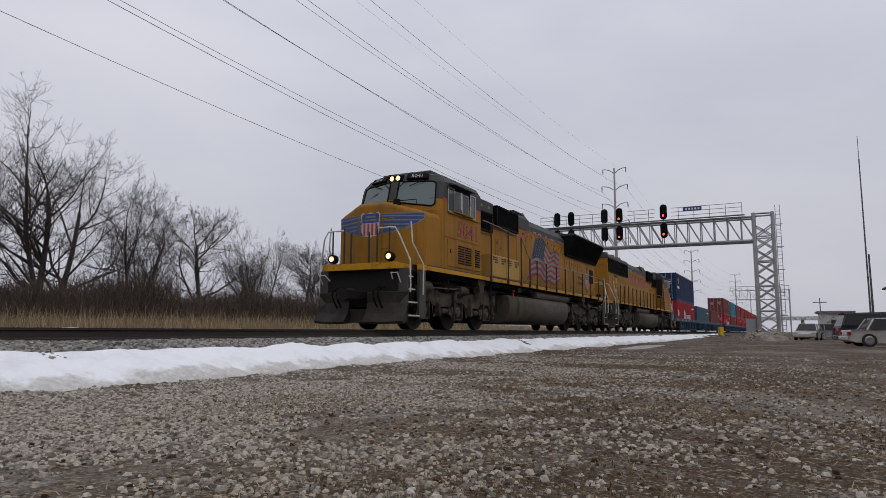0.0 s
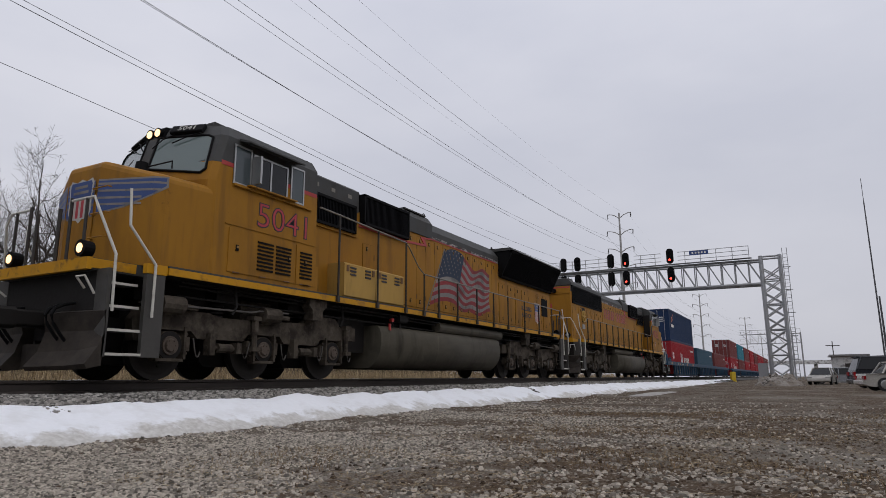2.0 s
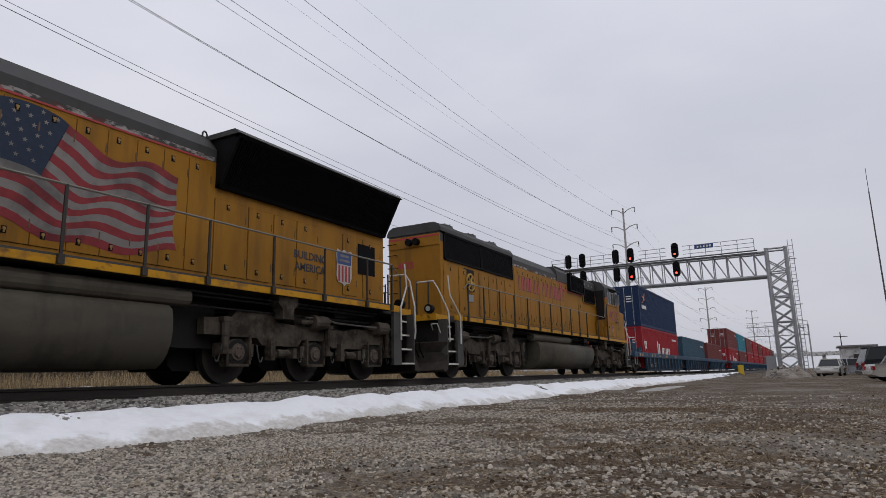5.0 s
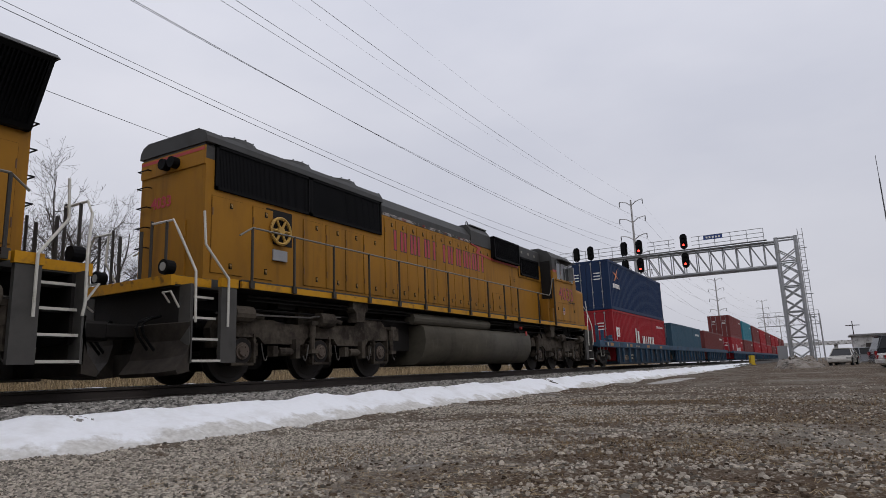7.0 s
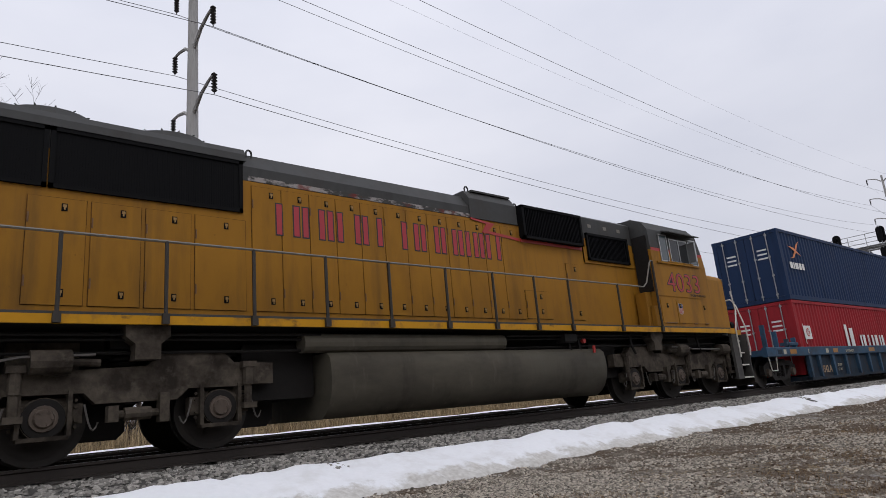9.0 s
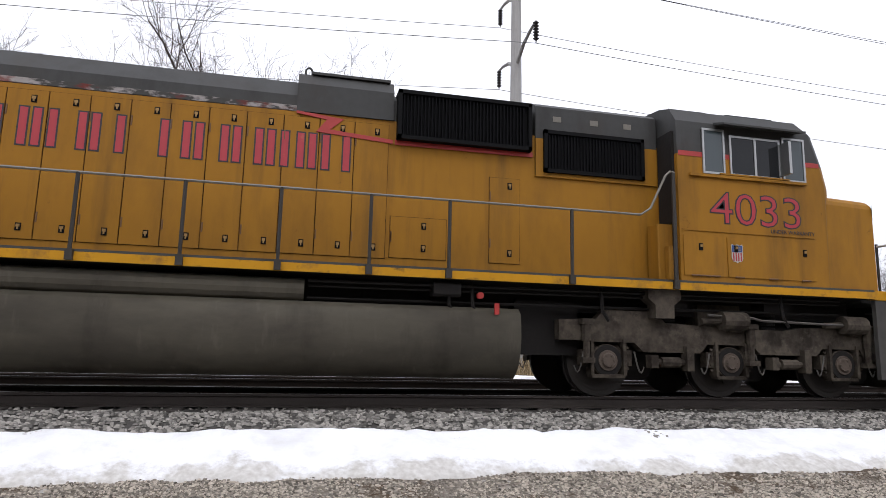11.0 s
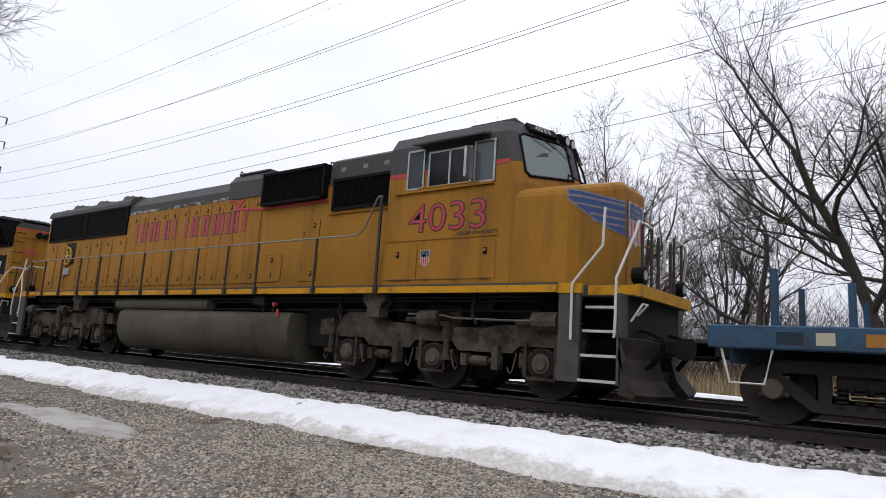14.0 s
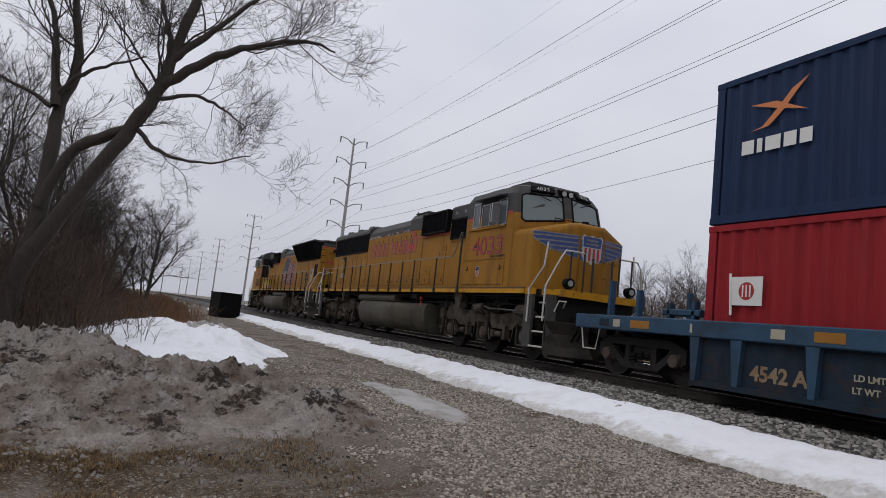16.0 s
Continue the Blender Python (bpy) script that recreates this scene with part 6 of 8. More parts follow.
def container(paint, s0, z0, label, marks=""):
    """A 40 ft box; its near end at s0 along the train, its floor at z0 over the rail."""
    ct = thing("shipping_container", label, "shipping container", "containers on the train")
    base = pose(s0 + LONG / 2, TRACK, RAIL + z0)
    ct.matrix_basis = base
    MOVERS.append((ct, base))
    hx, hy = LONG / 2, WIDE / 2
    for s in (-1, 1):
        pitch, deep, n = 0.278, 0.036, 44
        xs = []
        x = -hx + 0.2
        while x < hx - 0.25:
            xs += [(x, 0), (x + 0.07, 0), (x + 0.139, deep), (x + 0.209, deep)]
            x += pitch
        xs.append((hx - 0.18, 0))
        verts = [(a, s * (hy - 0.02 - d), z) for a, d in xs for z in (0.15, TALL - 0.1)]
        faces = [(2 * i, 2 * i + 2, 2 * i + 3, 2 * i + 1) if s < 0 else (2 * i + 1, 2 * i + 3, 2 * i + 2, 2 * i) for i in range(len(xs) - 1)]
        o = new("side_panel", mesh_of("side_panel", verts, faces, paint))
        o.parent = ct
        for z0_, z1_ in ((0.0, 0.16), (TALL - 0.11, TALL)):
            bm = bm_new()
            box(bm, -hx + 0.16, hx - 0.16, min(s * (hy - 0.1), s * hy), max(s * (hy - 0.1), s * hy), z0_, z1_)
            part("side_rail", bm, paint, ct)
    for e in (-1, 1):
        for s in (-1, 1):
            bm = bm_new()
            box(bm, min(e * (hx - 0.17), e * (hx - 0.01)), max(e * (hx - 0.17), e * (hx - 0.01)), min(s * (hy - 0.15), s * (hy - 0.004)), max(s * (hy - 0.15), s * (hy - 0.004)), 0.11, TALL - 0.11)
            part("corner_post", bm, paint, ct)
            for z in (0, TALL - 0.118):
                bm = bm_new()
                box(bm, min(e * (hx - 0.18), e * hx), max(e * (hx - 0.18), e * hx), min(s * (hy - 0.16), s * (hy + 0.004)), max(s * (hy - 0.16), s * (hy + 0.004)), z - 0.004, z + 0.118, 0.012)
                part("corner_casting", bm, paint, ct)
        bm = bm_new()
        box(bm, min(e * (hx - 0.14), e * (hx - 0.02)), max(e * (hx - 0.14), e * (hx - 0.02)), -hy + 0.15, hy - 0.15, 0, 0.14)
        box(bm, min(e * (hx - 0.14), e * (hx - 0.02)), max(e * (hx - 0.14), e * (hx - 0.02)), -hy + 0.15, hy - 0.15, TALL - 0.12, TALL)
        tagged(part("end_rail", bm, paint, ct), kind="stuff")
    for s in (-1, 1):
        bm = bm_new()
        x0 = -hx + 0.03
        y0, y1 = sorted((s * 0.01, s * (hy - 0.155)))
        box(bm, x0, x0 + 0.06, y0, y1, 0.15, TALL - 0.13)
        d = part("door", bm, paint, ct)
        for q in (0.30, 0.82):
            bm = bm_new()
            tube(bm, [(x0 - 0.03, s * q, 0.08), (x0 - 0.03, s * q, TALL - 0.08)], 0.02, 6)
            for z in (0.2, 0.9, 1.6, TALL - 0.2):
                box(bm, x0 - 0.045, x0, s * q - 0.04, s * q + 0.04, z, z + 0.06)
            part("lock_bar", bm, M_GALV, d, "galvanised lock bar")
        bm = bm_new()
        for q in range(3):
            y0, y1 = sorted((s * 0.40, s * 0.75))
            box(bm, x0 - 0.006, x0 - 0.001, y0, y1, 1.9 - 0.16 * q, 1.96 - 0.16 * q)
        part("code_bar", bm, M_LABEL, d)
    bm = bm_new()
    n = 40
    for k in range(n):
        xa, xb = -hx + 0.17 + (LONG - 0.34) * k / n, -hx + 0.17 + (LONG - 0.34) * (k + 1) / n
        box(bm, xa, xb, -hy + 0.1, hy - 0.1, TALL - 0.06, TALL - (0.02 if k % 2 else 0.035))
    part("roof", bm, paint, ct)
    bm = bm_new()
    box(bm, -hx + 0.15, hx - 0.15, -hy + 0.1, hy - 0.1, 0.08, 0.15)
    box(bm, hx - 0.1, hx - 0.06, -hy + 0.15, hy - 0.15, 0.14, TALL - 0.12)
    part("floor", bm, paint, ct)
    y = -hy + 0.012
    if marks == "star":
        # crossed orange swooshes over a row of white bars
        bm = bm_new()
        for sw in ([(0.76, 1.55), (1.00, 1.60), (1.30, 1.88), (1.52, 2.12), (1.82, 2.28), (1.60, 2.06), (1.38, 1.80), (1.12, 1.58)], [(0.74, 2.02), (1.25, 1.98), (1.82, 1.70), (1.30, 1.84)]):
            off = 0.0 if len(sw) > 5 else 0.003
            prism(bm, [(a - hx, b) for a, b in sw], 1, y - 0.026 - off, y - 0.02 - off)
        part("mark", bm, M_ORANGE, ct, "orange crossed mark")
        for k, w in enumerate((0.24, 0.10, 0.28, 0.22, 0.21)):
            bm = bm_new()
            xa = 0.61 - hx + (0, 0.30, 0.46, 0.80, 1.08)[k]
            box(bm, xa, xa + w, y - 0.026, y - 0.02, 1.16, 1.40)
            part("name_bar", bm, M_LABEL, ct, "white bar standing for a name")
    elif marks == "k":
        bm = bm_new()
        box(bm, 0.56 - hx, 1.16 - hx, y - 0.026, y - 0.02, 1.22, 1.70)
        prism(bm, [(0.54 - hx, 1.05), (0.59 - hx, 1.05), (0.55 - hx, 1.76), (0.50 - hx, 1.76)], 1, y - 0.026, y - 0.019)
        fl = part("mark", bm, M_LABEL, ct, "white flag mark")
        bm = bm_new()
        disc(bm, (0.86 - hx, 1.46), 1, 0.15, 0.15, y - 0.029, y - 0.0265, 20)
        m2 = part("mark_disc", bm, M_REDLINE, fl)
        bm = bm_new()
        for a in (0.79, 0.86, 0.93):
            box(bm, a - hx - 0.014, a - hx + 0.014, y - 0.032, y - 0.0295, 1.36, 1.56)
        part("mark_bar", bm, M_LABEL, m2)
        for k, (xa, w, h) in enumerate(((4.6, 0.85, 1.35), (6.2, 0.6, 0.95), (7.1, 0.2, 0.95), (7.6, 0.75, 0.95), (8.6, 0.55, 0.95))):
            bm = bm_new()
            box(bm, xa - hx, xa - hx + w * 0.3, y - 0.026, y - 0.02, 0.45, 0.45 + h)
            box(bm, xa - hx + w * 0.55, xa - hx + w, y - 0.026, y - 0.02, 0.45, 0.45 + h * (0.9 if k == 0 else 1))
            part("name_bar", bm, M_LABEL, ct, "white bar standing for a name")
        for k in range(6):
            bm = bm_new()
            box(bm, 10.4 - hx + 0.32 * k, 10.62 - hx + 0.32 * k, y - 0.026, y - 0.02, 2.02, 2.16)
            part("code_bar", bm, M_LABEL, ct)
    else:
        for k in range(5):
            bm = bm_new()
            box(bm, 10.2 - hx + 0.36 * k, 10.45 - hx + 0.36 * k, y - 0.026, y - 0.02, 1.95, 2.1)
            part("code_bar", bm, M_LABEL, ct)
    return ct


def freight_truck(car, xc):
    bm = bm_new()
    for s in (-1, 1):
        y0, y1 = sorted((s * 0.93, s * 1.08))
        prism(bm, [(-1.22, 0.40), (-1.22, 0.66), (-0.85, 0.82), (0.85, 0.82), (1.22, 0.66), (1.22, 0.40), (1.08, 0.40), (1.08, 0.58), (0.75, 0.66), (-0.75, 0.66), (-1.08, 0.58), (-1.08, 0.40)], 1, y0, y1)
        prism(bm, [(-1.02, 0.60), (-0.50, 0.20), (0.50, 0.20), (1.02, 0.60), (0.84, 0.64), (0.42, 0.32), (-0.42, 0.32), (-0.84, 0.64)], 1, y0 + 0.01, y1 - 0.01)
        for xk in (-0.37, 0.37):
            box(bm, xk - 0.07, xk + 0.07, y0 + 0.02, y1 - 0.02, 0.30, 0.68)
    box(bm, -0.25, 0.25, -1.0, 1.0, 0.46, 0.78)
    tr = part("truck_frame", bm, M_CARTRUCK, car, "dark cast side frame")
    tr.matrix_basis = pose(xc, 0, 0)
    for k in (-0.94, 0.94):
        make_wheelset(tr, k, 0.45, 1)
        for s in (-1, 1):
            bm = bm_new()
            disc(bm, (k, 0.45), 1, 0.14, 0.12, s * 1.06, s * 1.14, 12)
            box(bm, k - 0.18, k + 0.18, min(s * 0.93, s * 1.06), max(s * 0.93, s * 1.06), 0.36, 0.62)
            part("bearing", bm, M_AXLECAP, tr)
    for s in (-1, 1):
        bm = bm_new()
        for q in (-0.2, 0, 0.2):
            for r in range(5):
                disc(bm, (q, s * 1.02), 2, 0.075, 0.075, 0.28 + r * 0.055, 0.31 + r * 0.055, 8)
        part("spring", bm, M_UNDER, tr)
    return tr


PITCH = 15.4


def well_car(s0, first, paint):
    """One well unit; s0 is where its well begins."""
    car = thing("well_car", "blue double-stack well car with ribbed sides" if first else "grimy blue-grey double-stack well car unit", "railcar", "well cars")
    base = pose(s0, TRACK, RAIL)
    car.matrix_basis = base
    MOVERS.append((car, base))
    end = LONG + 0.15
    lead_in = -3.25 if first else -1.15
    for s in (-1, 1):
        bm = bm_new()
        box(bm, lead_in, end + 1.1, min(s * 1.30, s * 1.46), max(s * 1.30, s * 1.46), 0.93, 1.23, 0.02)
        part("side_sill", bm, M_CARBLUE, car, "blue side sill")
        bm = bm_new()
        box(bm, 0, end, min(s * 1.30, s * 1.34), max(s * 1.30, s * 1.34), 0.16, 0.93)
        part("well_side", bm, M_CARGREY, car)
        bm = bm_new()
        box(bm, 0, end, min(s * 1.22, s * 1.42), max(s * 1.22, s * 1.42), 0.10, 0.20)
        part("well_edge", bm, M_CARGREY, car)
        for k in range(11):
            bm = bm_new()
            x = 0.05 if k == 0 else 0.91 + 1.31 * (k - 1)
            p = [(x, 0.18), (x + 0.10, 0.18), (x + 0.16, 0.93), (x - 0.06, 0.93)]
            prism(bm, p, 1, min(s * 1.34, s * 1.44), max(s * 1.34, s * 1.44))
            part("rib", bm, M_CARBLUE, car)
        if first:
            for x, w, m_ in ((-1.52, 0.52, M_AMBER), (-2.02, 0.20, M_CREAM), (-2.45, 0.30, M_CARGREY), (0.0, 0.05, M_CREAM), (1.60, 0.24, M_CREAM), (2.30, 0.46, M_AMBER), (6.2, 0.7, M_AMBER), (9.8, 0.7, M_AMBER)):
                bm = bm_new()
                box(bm, x, x + w, min(s * 1.46, s * 1.466), max(s * 1.46, s * 1.466), 1.00, 1.15)
                part("reflector", bm, m_, car)
    bm = bm_new()
    box(bm, 0, end, -1.3, 1.3, 0.10, 0.24)
    part("well_floor", bm, M_CARGREY, car)
    for xa, xb in ((lead_in, 0.0), (end, end + 1.1)):
        bm = bm_new()
        box(bm, xa, xb, -1.3, 1.3, 0.98, 1.16)
        box(bm, xa, xb, -0.3, 0.3, 0.75, 0.98)
        part("end_platform", bm, M_CARBLUE, car)
        if first and xa < 0:
            continue
        bm = bm_new()
        xe = xa if xa < 0 else xb
        for y in (-1.0, -0.4, 0.4, 1.0):
            tube(bm, [(xe + (0.3 if xa < 0 else -0.3), y, 1.16), (xe + (0.3 if xa < 0 else -0.3), y, 2.0)], 0.02, 5)
        tube(bm, [(xe + (0.3 if xa < 0 else -0.3), -1.0, 1.95), (xe + (0.3 if xa < 0 else -0.3), 1.0, 1.95)], 0.02, 5)
        part("end_railing", bm, M_CARBLUE, car)
    if first:
        for s in (-1, 1):
            for x, z, h in ((-2.55, 1.23, 0.75), (-1.7, 1.23, 0.55), (-0.85, 1.23, 0.30), (-0.25, 1.23, 0.35)):
                bm = bm_new()
                box(bm, x, x + 0.08, min(s * 1.08, s * 1.2), max(s * 1.05, s * 1.2), z - 0.1, z + h, 0.01)
                part("end_post", bm, M_CARBLUE, car)
            bm = bm_new()
            box(bm, -0.95, -0.05, min(s * 0.95, s * 1.2), max(s * 0.95, s * 1.2), 1.3, 1.42, 0.02)
            part("container_guide", bm, M_CARBLUE, car)
            bm = bm_new()
            tube(bm, [(-3.1, s * 1.4, 0.93), (-3.0, s * 1.4, 0.5), (-2.6, s * 1.4, 0.5), (-2.5, s * 1.4, 0.93)], 0.018, 5)
            part("stirrup", bm, M_WHITE, car)
            y = s * 1.468
            writing("car_number", "4542 A", 0.33, M_RUSTNUM, car, side(1.66 if s < 0 else 11.4, s * 1.345, 0.33, s), 0.010)
            writing("car_notice", "20 FT OR 40 FT", 0.13, M_CREAM, car, side(4.0, y, 1.0, s), 0.003)
            writing("car_notice", "LD LMT", 0.125, M_CREAM, car, side(3.02, s * 1.345, 0.52, s), 0.003)
            writing("car_notice", "LT WT", 0.125, M_CREAM, car, side(2.98, s * 1.345, 0.35, s), 0.003)
        bm = bm_new()
        box(bm, -3.8, -3.2, -0.14, 0.14, 0.80, 1.05, 0.03)
        box(bm, -4.05, -3.75, -0.2, 0.14, 0.76, 1.08, 0.04)
        part("coupler", bm, M_UNDER, car)
        freight_truck(car, -1.62)
    freight_truck(car, end + 1.1)
    return car


LOADS = [((P_RED, "k", "red"), (P_NAVY, "star", "navy blue")), ((P_TEAL, "", "slate blue"), None), ((P_MAROON, "", "maroon"), None), ((P_RED, "k", "red"), (P_MAROON, "", "maroon")),
         ((P_MAROON, "", "maroon"), (P_CYAN, "", "turquoise")), ((P_RED, "", "red"), (P_MAROON, "", "maroon")), ((P_RED, "", "red"), (P_RED, "", "red")), ((P_RED, "", "red"), (P_MAROON, "", "maroon")),
         ((P_MAROON, "", "maroon"), (P_RED, "", "red")), ((P_RED, "", "red"), (P_RED, "", "red")), ((P_RED, "", "red"), (P_MAROON, "", "maroon")), ((P_MAROON, "", "maroon"), (P_MAROON, "", "maroon"))]
for i, (low, high) in enumerate(LOADS):
    s0 = 64.16 + PITCH * i + (6.0 if i > 2 else 0.0)
    well_car(s0, i == 0, M_CARBLUE)
    container(low[0], s0 + 0.08, 0.30, "corrugated %s steel shipping container in the well" % low[2], low[1])
    if high:
        container(high[0], s0 + 0.08, 0.30 + TALL + 0.03, "corrugated %s steel shipping container stacked on top" % high[2], high[1])

# ---- vegetation ----
def bare_tree(name, seed, height, girth, stems=1, spread=0.5, lean=(0, 0), twigs=2, dense=1.0):
    """Meshes of a leafless tree: trunk with limbs, and a crown of branches and twigs."""
    r = random.Random(seed)
    wood, fine = ([], []), ([], [])

    def stroke(store, pts, r0, r1, sides):
        verts, faces = store
        rings = []
        for i, p in enumerate(pts):
            d = (pts[min(i + 1, len(pts) - 1)] - pts[max(i - 1, 0)]).normalized()
            u = d.cross(Vector((0.31, 0.2, 0.93)) if abs(d.z) < 0.9 else Vector((1, 0, 0))).normalized()
            w = d.cross(u)
            rr = r0 + (r1 - r0) * i / (len(pts) - 1)
            o = len(verts)
            for k in range(sides):
                a = 2 * math.pi * k / sides
                verts.append(tuple(p + (u * math.cos(a) + w * math.sin(a)) * rr))
            rings.append(o)
        for a, b in zip(rings, rings[1:]):
            for k in range(sides):
                faces.append((a + k, a + (k + 1) % sides, b + (k + 1) % sides, b + k))

    def grow(p, d, length, rad, level):
        n = (6, 5, 3, 2, 1)[level]
        pts, q, dd = [p], p, d.copy()
        for _ in range(n):
            wob = (0.14, 0.27, 0.34, 0.36, 0.3)[level]
            dd = (dd + Vector((r.uniform(-wob, wob), r.uniform(-wob, wob), r.uniform(-wob, wob) + (0.09 if level < 2 else 0.12)))).normalized()
            q = q + dd * (length / n)
            pts.append(q)
        end = rad * (0.45, 0.35, 0.35, 0.4, 0.5)[level]
        stroke(wood if level < 2 else fine, pts, rad, end, (9, 6, 4, 3, 3)[level])
        if level >= 4:
            return
        kids = round((r.randint(8, 10), r.randint(7, 9), r.randint(6, 8), r.randint(3, twigs + 3))[level] * (dense if level else 1))
        for k in range(kids):
            u = r.uniform(0.28 if level == 0 else 0.15, 1.0)
            if k == 0:
                u = 1.0
            x = u * n
            i = min(n - 1, int(x))
            at = pts[i].lerp(pts[i + 1], x - i)
            axis = (pts[i + 1] - pts[i]).normalized()
            out = Vector((r.uniform(-1, 1), r.uniform(-1, 1), r.uniform(-0.35, 0.6)))
            out = (out - axis * out.dot(axis)).normalized()
            ang = r.uniform(0.45, 1.1) * (spread / 0.5) if k else r.uniform(0.1, 0.3)
            nd = (axis * math.cos(ang) + out * math.sin(ang)).normalized()
            here = rad + (end - rad) * u
            grow(at, nd, length * r.uniform(0.42, 0.66) * (1.2 - 0.45 * u) * (1.0 if level < 2 else 0.95), max(0.0075, here * r.uniform(0.45, 0.7)), level + 1)

    for s in range(stems):
        a = 2 * math.pi * s / stems + r.uniform(-0.5, 0.5)
        tilt = 0.0 if stems == 1 else r.uniform(0.14, 0.36)
        d = Vector((math.cos(a) * tilt + lean[0], math.sin(a) * tilt + lean[1], 1)).normalized()
        grow(Vector((math.cos(a) * girth * 0.6 * (stems > 1), math.sin(a) * girth * 0.6 * (stems > 1), -0.2)), d, height * r.uniform(0.5, 0.6), girth * (1 if stems == 1 else r.uniform(0.6, 0.85)), 0)
    tw = mesh_of(name + "_trunk", *wood, M_BARK)
    for p in tw.polygons:
        p.use_smooth = True
    return tw, mesh_of(name + "_crown", *fine, M_TWIG)


def plant(meshes, x, y, turn, scale, label, wide=1.0):
    t = thing("bare_tree", label, "tree", "leafless trees")
    for nm, me in zip(("trunk", "crown"), meshes):
        o = new(nm, me)
        o.parent = t
    t.matrix_basis = pose(x, y, 0.0, 0, 0, turn)
    t.scale = (scale * wide, scale * wide, scale)
    return t


T_BIG = bare_tree("big", 5, 20, 0.34, stems=4, spread=0.56, twigs=3, dense=0.95)
T_MID = bare_tree("mid", 8, 14, 0.22, stems=2, spread=0.55, twigs=3)
T_OVAL = bare_tree("oval", 21, 13, 0.20, stems=1, spread=0.55, twigs=3, dense=1.1)
T_SLIM = bare_tree("slim", 34, 12, 0.14, stems=3, spread=0.42, dense=0.8)
T_WIDE = bare_tree("wide", 55, 14, 0.24, stems=3, spread=0.62, dense=0.85)
MIX = [T_MID, T_OVAL, T_SLIM, T_WIDE]
plant(T_BIG, -0.8, 33.5, 20, 1.0, "large many-stemmed bare tree behind the tracks", 1.1)
for x, y, k, sc, turn in ((19.5, 34, 3, 1.05, 10), (16, 37, 2, 1.0, 80), (27.5, 37, 0, 0.9, 40), (33.5, 38, 1, 0.95, 100), (30, 41, 2, 0.8, 30), (38.5, 37, 2, 0.85, 200), (46, 39, 1, 0.85, 300), (52, 42, 0, 0.8, 20), (43, 43, 3, 0.7, 60),
                          (10.5, 34, 2, 0.85, 10), (13, 38, 0, 0.8, 140), (6.0, 38, 3, 1.25, 140), (12.5, 43, 0, 1.0, 220), (-7, 35, 1, 1.05, 15), (-13.5, 34, 3, 1.15, 70), (-19, 35, 0, 1.15, 130), (-24, 37, 1, 1.1, 40), (-10, 41, 2, 1.1, 0),
                          (-29, 40, 2, 1.0, 77), (-34, 44, 0, 0.95, 200), (-40, 48, 1, 0.9, 250), (-47, 50, 3, 0.85, 90), (-16, 44, 1, 1.0, 300), (-56, 54, 0, 0.85, 33), (62, 48, 1, 0.8, 60)):
    plant(MIX[k], x, y, turn, sc * (1.1 if x < 0 else 1.0), ("two-stemmed bare tree", "single bare tree with fine rounded crown", "slim many-stemmed bare tree", "broad bare tree with low forks")[k] + " beyond the tracks")


